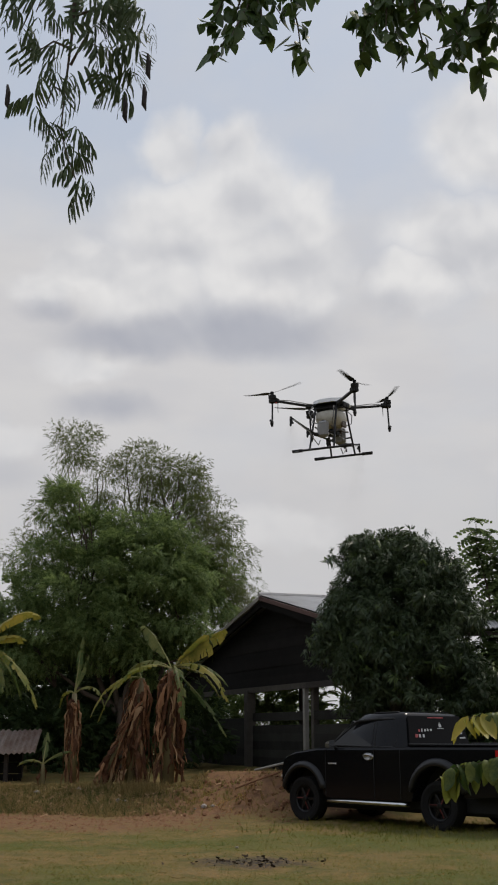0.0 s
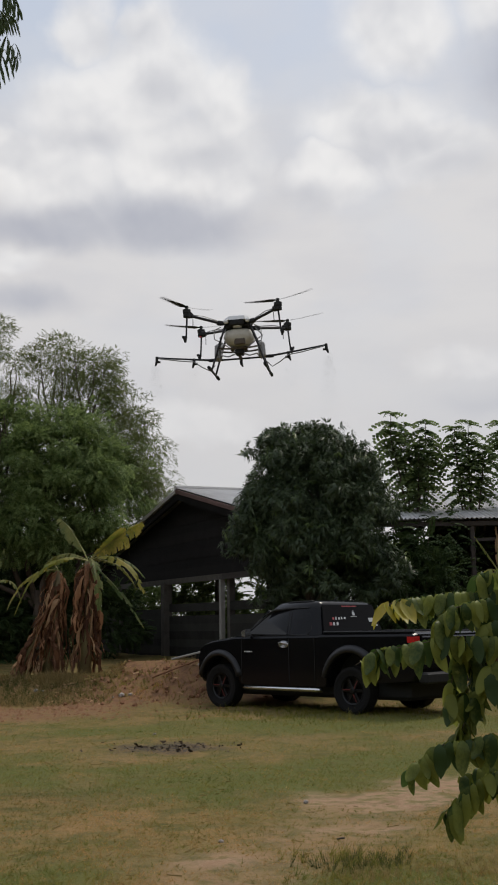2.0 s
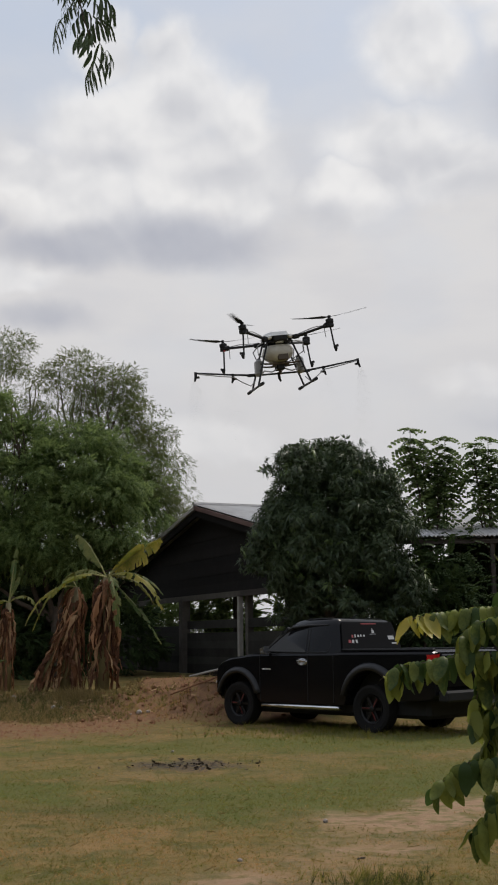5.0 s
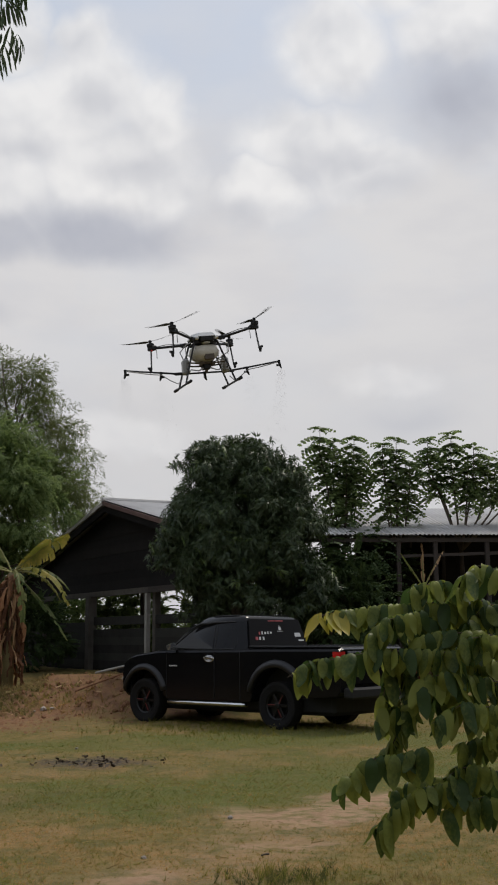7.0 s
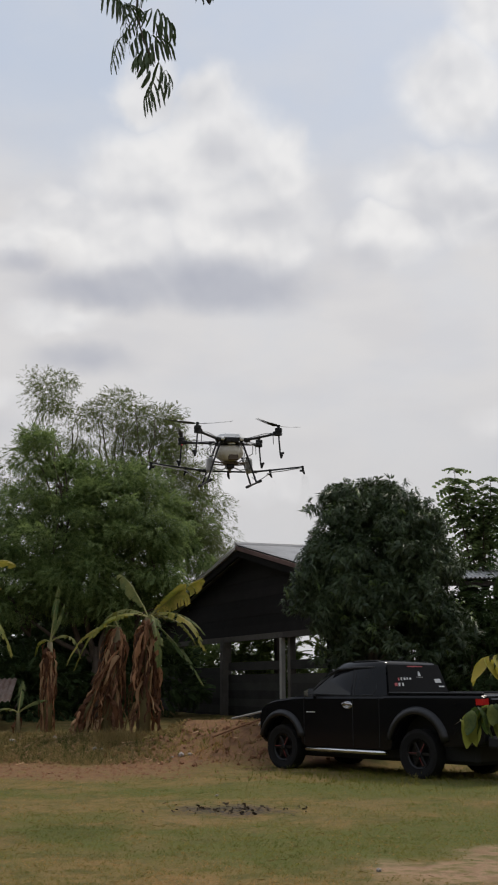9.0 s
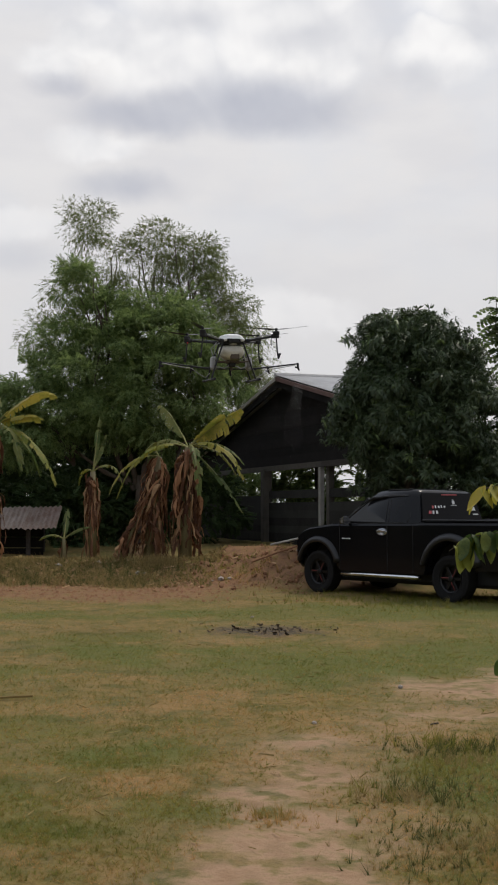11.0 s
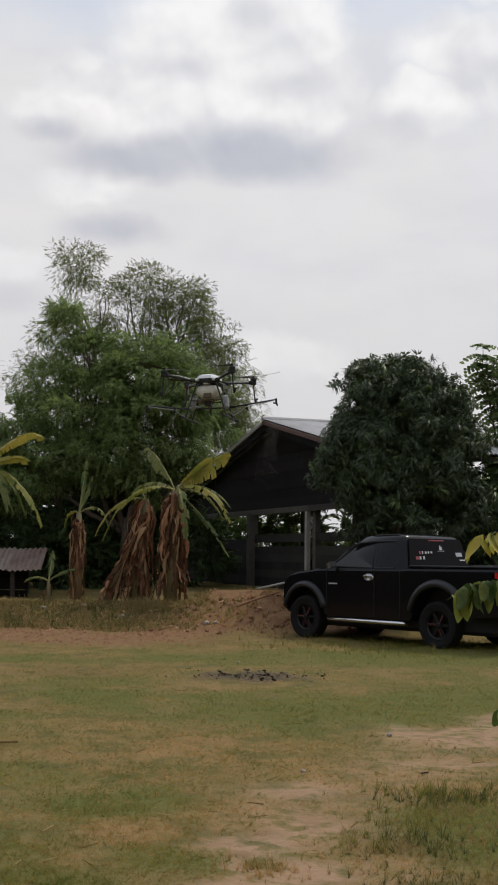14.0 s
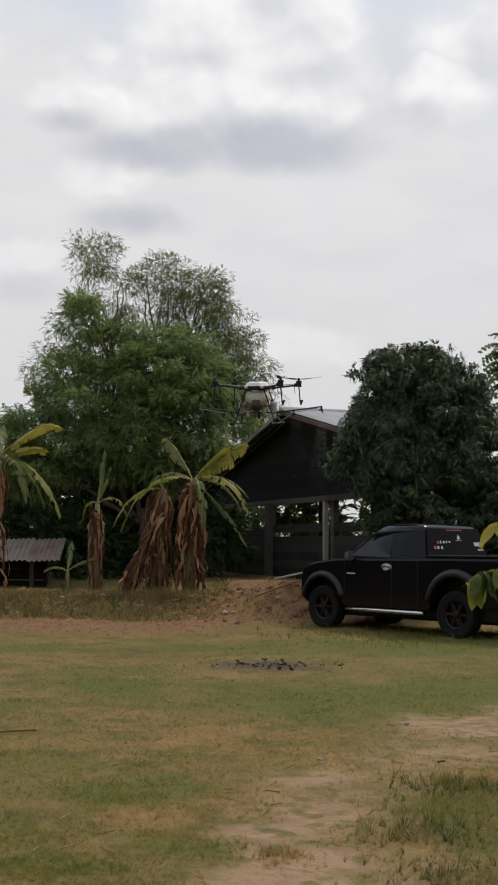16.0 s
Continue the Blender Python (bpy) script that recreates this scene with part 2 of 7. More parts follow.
M = {
    "bark": material("bark", (0.13, 0.10, 0.075), 0.9, other=(0.06, 0.045, 0.035), scale=8, bump=0.6),
    "feather": material("feathery leaf", (0.095, 0.135, 0.040), 0.65, other=(0.20, 0.21, 0.080), scale=0.6, island=0.9, leaf=0.35, gloss=0.2),
    "green": material("fine green leaf", (0.090, 0.142, 0.045), 0.6, other=(0.28, 0.355, 0.125), scale=1.5, island=0.9, leaf=0.48, gloss=0.25),
    "dark_leaf": material("dark hedge leaf", (0.03, 0.055, 0.018), 0.7, other=(0.06, 0.09, 0.03), scale=0.6, island=0.9, leaf=0.2, gloss=0.2),
    "mango": material("mango leaf", (0.030, 0.052, 0.022), 0.45, other=(0.088, 0.122, 0.052), scale=0.7, island=0.9, leaf=0.2, gloss=0.42),
    "mango_young": material("young mango leaf", (0.14, 0.20, 0.05), 0.45, other=(0.10, 0.15, 0.04), island=0.6, leaf=0.3),
    "cassia": material("pinnate leaf", (0.070, 0.110, 0.042), 0.5, other=(0.210, 0.270, 0.095), scale=0.6, island=0.9, leaf=0.5, gloss=0.3),
    "near_leaf": material("large drooping leaf", (0.055, 0.095, 0.024), 0.45, other=(0.27, 0.30, 0.060), scale=14, amount=0.8, each=1.8, bump=0.15, leaf=0.5, gloss=0.3),
    "near_yellow": material("yellowed leaf", (0.55, 0.42, 0.05), 0.45, other=(0.32, 0.34, 0.06), scale=12, each=0.6, leaf=0.45),
    "over_leaf": material("overhead leaf", (0.045, 0.085, 0.022), 0.45, other=(0.085, 0.13, 0.035), scale=9, each=0.9, leaf=0.3),
    "tamarind": material("hanging leaflet", (0.045, 0.075, 0.028), 0.6, other=(0.10, 0.14, 0.06), scale=8, island=0.8, leaf=0.3),
    "pod": material("dry pod", (0.045, 0.032, 0.028), 0.7, other=(0.02, 0.015, 0.015), scale=30),
    "banana": material("banana blade", (0.16, 0.19, 0.03), 0.5, other=(0.38, 0.31, 0.06), scale=3.2, amount=1.0, each=0.7, leaf=0.4, bump=0.3, bump_scale=25, gloss=0.25),
    "banana_green": material("green banana blade", (0.065, 0.105, 0.026), 0.5, other=(0.19, 0.19, 0.05), scale=3.2, amount=1.0, each=0.7, leaf=0.35, gloss=0.25),
    "banana_dead": material("dead banana leaf", (0.38, 0.200, 0.105), 0.9, other=(0.13, 0.066, 0.040), scale=7, amount=1.1, each=1.6, island=0.5, bump=0.6, leaf=0.15, stretch=(1, 1, 0.4), gloss=0.1),
    # dark brown dead leaf, its colour also serving as shade in the gaps
    "banana_dark": material("dark banana leaf and gaps", (0.17, 0.08, 0.04), 0.9, other=(0.06, 0.03, 0.02), scale=7, each=0.8, bump=0.5, leaf=0.1, gloss=0.1),
    "banana_pale": material("bleached banana leaf", (0.46, 0.30, 0.17), 0.9, other=(0.28, 0.165, 0.085), scale=6, each=0.8, bump=0.4, leaf=0.15, gloss=0.1),
    "banana_stem": material("banana stem", (0.20, 0.19, 0.07), 0.6, other=(0.14, 0.09, 0.05), scale=4, stretch=(1, 1, 0.3)),
    "midrib": material("banana midrib", (0.24, 0.24, 0.08), 0.6, other=(0.17, 0.15, 0.05), gloss=0.2),
    "old_wood": material("weathered wood", (0.060, 0.048, 0.041), 0.85, other=(0.028, 0.022, 0.020), scale=3, each=0.6, bump=0.4, stretch=(1, 1, 6)),
    # dark timber with the shade under the roofs put into its colour
    "shaded_board": material("shaded board", (0.020, 0.018, 0.017), 0.9, other=(0.010, 0.009, 0.009), scale=3, each=0.7, bump=0.3, gloss=0.15),
    "grey_board": material("weathered grey board", (0.050, 0.049, 0.044), 0.9, other=(0.024, 0.023, 0.021), scale=3, each=0.8, bump=0.3, gloss=0.15),
    "fascia": material("red brown fascia", (0.17, 0.10, 0.085), 0.75, other=(0.09, 0.05, 0.042), scale=4),
    "rake": material("pale rake board", (0.60, 0.57, 0.53), 0.8, other=(0.42, 0.39, 0.36), scale=4),
    "concrete": material("concrete post", (0.130, 0.120, 0.105), 0.9, other=(0.07, 0.063, 0.055), scale=5, bump=0.4, gloss=0.2),
    "pale_post": material("pale post", (0.38, 0.37, 0.34), 0.8, other=(0.25, 0.235, 0.21), scale=6),
    "sheet": material("grey roof sheet", (0.60, 0.59, 0.58), 0.5, 0.15, other=(0.34, 0.32, 0.31), scale=0.9, amount=0.6, each=0.5, bump=0.1),
    "rust_sheet": material("rusty roof sheet", (0.27, 0.225, 0.19), 0.8, 0.1, other=(0.15, 0.09, 0.065), scale=1.6, amount=1.0, each=0.5),
    "paint": material("black car paint", (0.005, 0.005, 0.006), 0.14, other=(0.008, 0.008, 0.009), scale=3, coat=0.05, amount=0.3, gloss=0.2),
    "trim": material("grey black plastic", (0.013, 0.013, 0.014), 0.45, other=(0.009, 0.009, 0.010), scale=9, bump=0.1, bump_scale=300, gloss=0.3),
    "flare": material("black satin plastic", (0.008, 0.008, 0.009), 0.38, other=(0.011, 0.011, 0.012), scale=9, gloss=0.45),
    "tint": material("tinted glass", (0.008, 0.009, 0.010), 0.05, other=(0.011, 0.012, 0.013), gloss=0.38, amount=0.1),
    "back_glass": material("dark rear glass", (0.005, 0.005, 0.006), 0.06, other=(0.007, 0.007, 0.008), gloss=0.06, amount=0.1),
    "chrome": material("chrome", (0.75, 0.75, 0.76), 0.18, 1.0, other=(0.6, 0.6, 0.6), scale=8, amount=0.3),
    "silver": material("bright silver plastic", (0.50, 0.50, 0.51), 0.22, 0.9, other=(0.4, 0.4, 0.41), scale=8, amount=0.3),
    "tyre": material("tyre rubber", (0.010, 0.010, 0.011), 0.9, other=(0.016, 0.015, 0.014), scale=14, bump=0.5, bump_scale=60, gloss=0.2),
    "rim": material("dark alloy", (0.008, 0.008, 0.008), 0.45, 0.3, other=(0.006, 0.006, 0.006), scale=9),
    "spoke": material("black alloy spoke", (0.016, 0.014, 0.014), 0.4, 0.4, other=(0.010, 0.009, 0.009), scale=9),
    "red_accent": material("red accent", (0.20, 0.03, 0.03), 0.5, other=(0.12, 0.02, 0.02)),
    "tail_lamp": material("red lamp lens", (0.62, 0.02, 0.02), 0.2, other=(0.4, 0.012, 0.012), coat=0.6),
    "white_mark": material("white sticker", (0.72, 0.72, 0.72), 0.6, other=(0.55, 0.55, 0.55), amount=0.3),
    "red_mark": material("red sticker", (0.50, 0.10, 0.10), 0.6, other=(0.4, 0.07, 0.08), amount=0.3),
    "carbon": material("black carbon tube", (0.014, 0.014, 0.015), 0.5, other=(0.022, 0.022, 0.024), scale=20, gloss=0.35),
    "matte_black": material("matte black plastic", (0.012, 0.012, 0.013), 0.65, other=(0.02, 0.02, 0.02), scale=16, gloss=0.3),
    "shell": material("white plastic shell", (0.78, 0.78, 0.77), 0.4, other=(0.66, 0.66, 0.65), scale=8, amount=0.4),
    "tank": material("milky tank plastic", (0.60, 0.58, 0.51), 0.5, other=(0.44, 0.41, 0.34), scale=6, amount=0.7),
    "liquid": material("brown liquid behind plastic", (0.085, 0.060, 0.036), 0.5, other=(0.05, 0.036, 0.024), scale=9),
    "hose": material("clear hose", (0.30, 0.30, 0.30), 0.4, other=(0.19, 0.19, 0.19), scale=20),
    "red_lamp": material("red arm light", (0.55, 0.03, 0.03), 0.4, other=(0.4, 0.02, 0.02)),
    "mist": material("fine spray droplets", (0.85, 0.86, 0.87), 0.3, other=(0.75, 0.76, 0.78), leaf=0.5),
    "dry_grass": material("grass blade", (0.215, 0.175, 0.046), 0.85, other=(0.52, 0.310, 0.125), scale=1.3, amount=1.6, island=0.7, leaf=0.55, gloss=0.1),
    "lush_grass": material("green grass blade", (0.115, 0.140, 0.027), 0.8, other=(0.32, 0.270, 0.072), scale=1.7, amount=1.2, island=0.7, leaf=0.55, gloss=0.1),
    "bank_green": material("dull green weed", (0.060, 0.078, 0.024), 0.8, other=(0.14, 0.14, 0.050), scale=3, island=0.9, leaf=0.4, gloss=0.1),
    "straw": material("dry straw", (0.40, 0.30, 0.135), 0.9, other=(0.22, 0.165, 0.065), scale=2, island=0.9, leaf=0.45, gloss=0.1),
    "clod": material("red earth clod", (0.30, 0.155, 0.085), 0.95, other=(0.17, 0.088, 0.05), scale=6, each=0.5, bump=0.6, gloss=0.1),
    "stone": material("pale rubble", (0.42, 0.38, 0.34), 0.9, other=(0.28, 0.24, 0.21), scale=9, each=0.5, bump=0.5),
    "ash": material("charred litter", (0.045, 0.036, 0.028), 0.95, other=(0.15, 0.115, 0.08), scale=12, island=1.2, bump=0.4, gloss=0.1),
}


# ---- building helpers ----
def finish(bm, name, mat, parent=None, label="", smooth=False):
    me = bpy.data.meshes.new(name)
    bmesh.ops.recalc_face_normals(bm, faces=bm.faces[:])
    bm.to_mesh(me)
    bm.free()
    me.materials.append(M[mat])
    if smooth:
        me.shade_smooth()
    ob = new(name, me)
    if parent:
        ob.parent = parent
    if label:
        ob["label"] = label
    return ob


def part(name, bm, mat, parent, label="", smooth=False):
    """One mesh object under a thing or under a part."""
    return finish(bm, name, mat, parent, label, smooth)


def thing(name, m, label, category, group=""):
    ob = new(name)
    ob.matrix_basis = m
    return tagged(ob, label, category, group)


def shared(name, me, parent, m):
    ob = new(name, me)
    ob.parent = parent
    ob.matrix_basis = m
    return ob


def box(bm, c, s, m=None, bevel=0.0):
    made = bmesh.ops.create_cube(bm, size=1.0, matrix=(m or Matrix()) @ Matrix.Translation(c) @ Matrix.Diagonal((*s, 1)))
    if bevel:
        edges = list({e for v in made["verts"] for e in v.link_edges})
        bmesh.ops.bevel(bm, geom=edges, offset=bevel, segments=1, affect="EDGES")
    return bm


def tube(bm, pts, radii, n=8, cap=True):
    pts = [Vector(p) for p in pts]
    if isinstance(radii, (int, float)):
        radii = [radii] * len(pts)
    rings = []
    side = None
    for i, p in enumerate(pts):
        d = (pts[min(i + 1, len(pts) - 1)] - pts[max(i - 1, 0)]).normalized()
        if side is None:
            side = d.orthogonal().normalized()
        side = (side - d * side.dot(d)).normalized()
        other = d.cross(side)
        rings.append([bm.verts.new(p + (side * math.cos(a) + other * math.sin(a)) * radii[i]) for a in (2 * math.pi * k / n for k in range(n))])
    for a, b in zip(rings, rings[1:]):
        for k in range(n):
            bm.faces.new((a[k], a[(k + 1) % n], b[(k + 1) % n], b[k]))
    if cap:
        bm.faces.new(rings[0][::-1])
        bm.faces.new(rings[-1])
    return bm


def loft(bm, rings, cap=True):
    rows = [[bm.verts.new(p) for p in r] for r in rings]
    n = len(rows[0])
    for a, b in zip(rows, rows[1:]):
        for k in range(n):
            bm.faces.new((a[k], a[(k + 1) % n], b[(k + 1) % n], b[k]))
    if cap:
        bm.faces.new(rows[0][::-1])
        bm.faces.new(rows[-1])
    return bm


def lathe(bm, profile, n=24, m=None):
    """A turned shape: (radius, height) pairs round the local z axis."""
    m = m or Matrix()
    rings = [[m @ Vector((r * math.cos(2 * math.pi * k / n), r * math.sin(2 * math.pi * k / n), z)) for k in range(n)] for r, z in profile]
    return loft(bm, rings, True)


def slab(bm, outline, low, high, axis=1):
    """A flat outline (two coordinates) pushed out along an axis."""
    def at(p, d):
        q = [p[0], p[1]]
        q.insert(axis, d)
        return q
    a = [bm.verts.new(at(p, low)) for p in outline]
    b = [bm.verts.new(at(p, high)) for p in outline]
    bm.faces.new(a)
    bm.faces.new(b[::-1])
    n = len(a)
    for k in range(n):
        bm.faces.new((a[k], b[k], b[(k + 1) % n], a[(k + 1) % n]))
    return bm


def smooth_step(a, b, v):
    t = np.clip((v - a) / (b - a), 0, 1)
    return t * t * (3 - 2 * t)


rng = np.random.default_rng(11)


def frames_along(axis, roll):
    """Rotation matrices whose x is the axis; roll turns them about it."""
    axis = axis / np.linalg.norm(axis, axis=1, keepdims=True)
    ref = np.tile([0.0, 0.0, 1.0], (len(axis), 1))
    ref[np.abs(axis[:, 2]) > 0.95] = [0, 1, 0]
    y = np.cross(ref, axis)
    y /= np.linalg.norm(y, axis=1, keepdims=True)
    z = np.cross(axis, y)
    c, s = np.cos(roll)[:, None], np.sin(roll)[:, None]
    return np.stack((axis, y * c + z * s, z * c - y * s), axis=2)


def scattered(name, parent, mat, shape, places, axes, sizes, roll=0.6, label=""):
    """Many copies of one small shape joined into one mesh: foliage and grass."""
    v, faces = shape
    v = np.asarray(v, float)
    n = len(places)
    turn = frames_along(np.asarray(axes, float), rng.normal(0, roll, n))
    verts = np.einsum("nij,vj->nvi", turn, v) * np.asarray(sizes)[:, None, None] + np.asarray(places)[:, None, :]
    f = np.asarray(faces)
    k = f.shape[1]
    allf = (f[None] + (np.arange(n) * len(v))[:, None, None]).reshape(-1, k)
    me = bpy.data.meshes.new(name)
    me.vertices.add(n * len(v))
    me.vertices.foreach_set("co", verts.reshape(-1).astype(np.float32))
    me.loops.add(allf.size)
    me.loops.foreach_set("vertex_index", allf.reshape(-1).astype(np.int32))
    me.polygons.add(len(allf))
    me.polygons.foreach_set("loop_start", (np.arange(len(allf)) * k).astype(np.int32))
    me.update(calc_edges=True)
    me.validate()
    me.materials.append(M[mat])
    ob = new(name, me)
    if parent:
        ob.parent = parent
    if label:
        ob["label"] = label
    return ob


def spray(pairs, leaf_long, leaf_wide, droop, lean=0.9):
    """A pinnate spray along x, one long, of thin leaflets in pairs, with a drooping axis."""
    v, f = [], []
    for i in range(pairs):
        t = (i + 0.6) / pairs
        base = np.array([t, 0, -droop * t * t])
        for s in (-1, 1):
            d = np.array([lean, s, -0.35 - droop * t])
            d /= np.linalg.norm(d)
            w = np.array([1, -s * 0.6, 0]) * leaf_wide * 0.5
            n = len(v)
            tip = base + d * leaf_long * (1 - 0.35 * t)
            mid = (base + tip) / 2
            v += [base, mid + w, tip, mid - w]
            f.append((n, n + 1, n + 2, n + 3))
    return np.array(v), f


def whorl(leaves, long, wide, droop):
    """Leaves that fan out of one twig end, along x."""
    v, f = [], []
    for i in range(leaves):
        a = 2 * math.pi * i / leaves + 0.3 * (i % 2)
        out = 0.75 + 0.25 * (i % 3)
        d = np.array([0.55, math.cos(a) * out, math.sin(a) * out])
        d /= np.linalg.norm(d)
        tip = d * long * (0.75 + 0.12 * (i % 3)) + np.array([0, 0, -droop * long])
        mid = d * long * 0.45 + np.array([0, 0, 0.02])
        w = np.cross(d, [0.3, 0.2, 1.0])
        w = w / np.linalg.norm(w) * wide / 2
        n = len(v)
        v += [np.zeros(3), mid + w, tip, mid - w]
        f.append((n, n + 1, n + 2, n + 3))
    return np.array(v), f


def blobs_points(blobs, density, inside=0.55, lump=0.42, flat_=0.72):
    """Places and outward ways in a crown: each heap holds many small clumps of leaves with gaps between them."""
    pts, ways = [], []
    for cx, cy, cz, rx, ry, rz, share in blobs:
        area = (rx * ry * rz) ** (2 / 3)
        clumps = max(8, int(20 * area * (0.42 / lump) ** 1.5))
        d = rng.normal(size=(clumps, 3))
        d /= np.linalg.norm(d, axis=1, keepdims=True)
        r = inside + (1.0 - inside) * rng.random(clumps) ** 0.45
        c = np.array([cx, cy, cz]) + d * (r * rng.uniform(0.86, 1.06, clumps))[:, None] * np.array([rx, ry, rz])
        each = max(4, int(density * share * area / clumps))
        for k in range(clumps):
            n = int(each * rng.uniform(0.6, 1.4))
            q = rng.normal(size=(n, 3))
            q /= np.linalg.norm(q, axis=1, keepdims=True)
            size = lump * rng.uniform(0.6, 1.25) * np.array([1.15, 1.15, flat_])
            pts.append(c[k] + q * (0.35 + 0.65 * rng.random(n) ** 0.5)[:, None] * size)
            ways.append(0.55 * q + 0.6 * d[k] + np.array([0, 0, 0.15]))
    return np.concatenate(pts), np.concatenate(ways)


def limbs(parent, base, radius, targets, mat="bark", name="limb", sway=0.25, seed=1):
    """Tapered limbs from a base to each target."""
    rr = random.Random(seed)
    for tgt in targets:
        a, b = Vector(base), Vector(tgt)
        pts = []
        for i in range(6):
            t = i / 5
            p = a.lerp(b, t) + Vector((rr.uniform(-1, 1), rr.uniform(-1, 1), rr.uniform(-0.4, 0.4))) * sway * (0 if i in (0, 5) else 1)
            p.z += 0.5 * sway * math.sin(math.pi * t)
            pts.append(p)
        part(name, tube(bmesh.new(), pts, [radius * (1 - 0.82 * i / 5) for i in range(6)], 7), mat, parent, smooth=True)


# ---- ground ----
def earth(x, y):
    """Height of the ground: level yard, then a low bank of red earth behind the truck."""
    x, y = np.asarray(x, float), np.asarray(y, float)
    z = 0.40 * smooth_step(21.8, 25.0, y) + 0.20 * smooth_step(26, 32, y)
    z = z + 0.34 * np.exp(-((x + 1.0) / 0.9) ** 2 - ((y - 23.6) / 0.75) ** 2) + 0.16 * np.exp(-((x + 2.6) / 1.2) ** 2 - ((y - 23.8) / 0.7) ** 2)
    z = z + 0.05 * np.exp(-((x + 1.4) / 1.8) ** 2 - ((y - 23.6) / 0.9) ** 2) * (np.sin(7.3 * x + 2 * np.sin(5 * y)) + np.sin(8.7 * y + 3.1 * np.sin(4.1 * x)))
    z = z + 0.30 * np.exp(-((y - 25.3) / 0.7) ** 2) * smooth_step(-3.3, -2.5, x) * smooth_step(0.9, 0.1, x)
    near = smooth_step(300, 30, np.hypot(x, y))
    z = z + near * (0.018 * np.sin(x * 1.9 + 0.7 * y) * np.sin(y * 1.3 - 0.4 * x) + 0.012 * np.sin(5.1 * x + 1.3) * np.sin(4.3 * y + x))
    return z


def earth_at(x, y):
    return float(earth(x, y))


WAY = ((-0.30, 3.0), (-0.28, 5.3), (-0.05, 6.6), (0.35, 8.2), (0.85, 9.4), (1.7, 10.6), (3.2, 11.8), (6.0, 13.0), (12.0, 14.5))


def off_way(x, y):
    best = np.full(np.shape(x), 99.0)
    for (ax, ay), (bx, by) in zip(WAY, WAY[1:]):
        dx, dy = bx - ax, by - ay
        t = np.clip(((x - ax) * dx + (y - ay) * dy) / (dx * dx + dy * dy), 0, 1)
        best = np.minimum(best, np.hypot(x - ax - t * dx, y - ay - t * dy))
    return best


BARE = ((0.95, 10.1, 0.75, 0.50, 1.0), (2.2, 11.0, 1.2, 0.6, 1.0), (0.85, 8.75, 0.55, 0.18, 0.8), (-0.25, 7.6, 0.30, 0.20, 0.6), (-0.12, 6.75, 0.26, 0.30, 0.95), (-0.45, 6.22, 0.26, 0.22, 0.95), (-0.22, 5.75, 0.30, 0.26, 1.0), (-0.22, 5.3, 0.46, 0.26, 1.0), (-0.2, 4.7, 0.6, 0.5, 1.0), (4.5, 12.2, 1.8, 0.7, 1.0), (8.0, 13.4, 2.4, 0.8, 1.0))


def pale_dirt(x, y):
    """The worn track: bare ovals in a thinly grown strip."""
    wob = 0.16 * np.sin(3.1 * x + 1.7 * y) + 0.12 * np.sin(2.3 * y - 4.1 * x)
    strip = smooth_step(0.8, 0.15, off_way(x, y) + wob)
    return np.clip(0.42 * strip + spread_of(BARE, x, y, 0.3), 0, 1)


def red_dirt(x, y):
    wob = 0.35 * np.sin(1.3 * x) + 0.2 * np.sin(3.7 * x + 1.1 * y)
    strip = smooth_step(18.6, 19.8, y + wob) * smooth_step(22.9, 21.6, y + wob) * smooth_step(-1.2, -3.2, x)
    heap_ = smooth_step(21.6, 22.4, y + wob) * smooth_step(26.6, 25.8, y) * smooth_step(-4.4, -2.9, x) * smooth_step(1.4, 0.4, x)
    return np.clip(strip * 0.9 + heap_, 0, 1)


def burnt(x, y):
    wob = 0.12 * np.sin(9 * x) + 0.1 * np.sin(11 * y + 3 * x)
    return smooth_step(1.15, 0.65, np.hypot((x + 0.95) / 0.72, (y - 14.4) / 0.55) + wob)


def waver(x, y, k=1.0):
    """Uneven edges, about 1 either way."""
    return 0.42 * np.sin(2.9 * k * x + 1.3 * np.sin(2.1 * k * y)) + 0.34 * np.sin(3.7 * k * y + 1.7 * np.sin(3.3 * k * x) + 1.0) + 0.24 * np.sin(8.3 * k * x + 5.1 * k * y) * np.sin(6.7 * k * y - 4.4 * k * x)


def spread_of(spots, x, y, ragged=0.35):
    """Union of ragged oval patches (x, y, half width, half depth, strength)."""
    out = np.zeros(np.shape(x))
    w = (waver(x, y) + 0.8 * waver(x + 3, y, 2.3)) * ragged
    for cx, cy, rx, ry, k in spots:
        out = np.maximum(out, k * smooth_step(1.25, 0.55, np.hypot((x - cx) / rx, (y - cy) / ry) + w))
    return out


GREEN = ((0.3, 11.5, 2.3, 1.5, 1.0), (2.6, 13.0, 2.0, 2.2, 0.9), (-2.4, 12.2, 0.9, 0.7, 0.9), (-0.4, 16.9, 3.2, 1.1, 0.75), (2.0, 17.6, 2.8, 1.8, 0.9), (-4.6, 16.2, 1.5, 0.6, 0.85), (-1.3, 7.1, 0.55, 0.5, 0.75), (-1.75, 6.0, 0.5, 0.35, 0.7), (-0.85, 5.85, 0.3, 0.25, 0.8), (-0.45, 5.9, 0.22, 0.2, 0.8), (-3.6, 10.6, 1.0, 0.8, 0.6), (-1.3, 5.4, 0.45, 0.25, 0.8), (0.75, 6.7, 0.6, 0.8, 0.8), (-3.0, 13.6, 1.2, 0.6, 0.55), (-2.2, 8.0, 0.6, 0.4, 0.5))
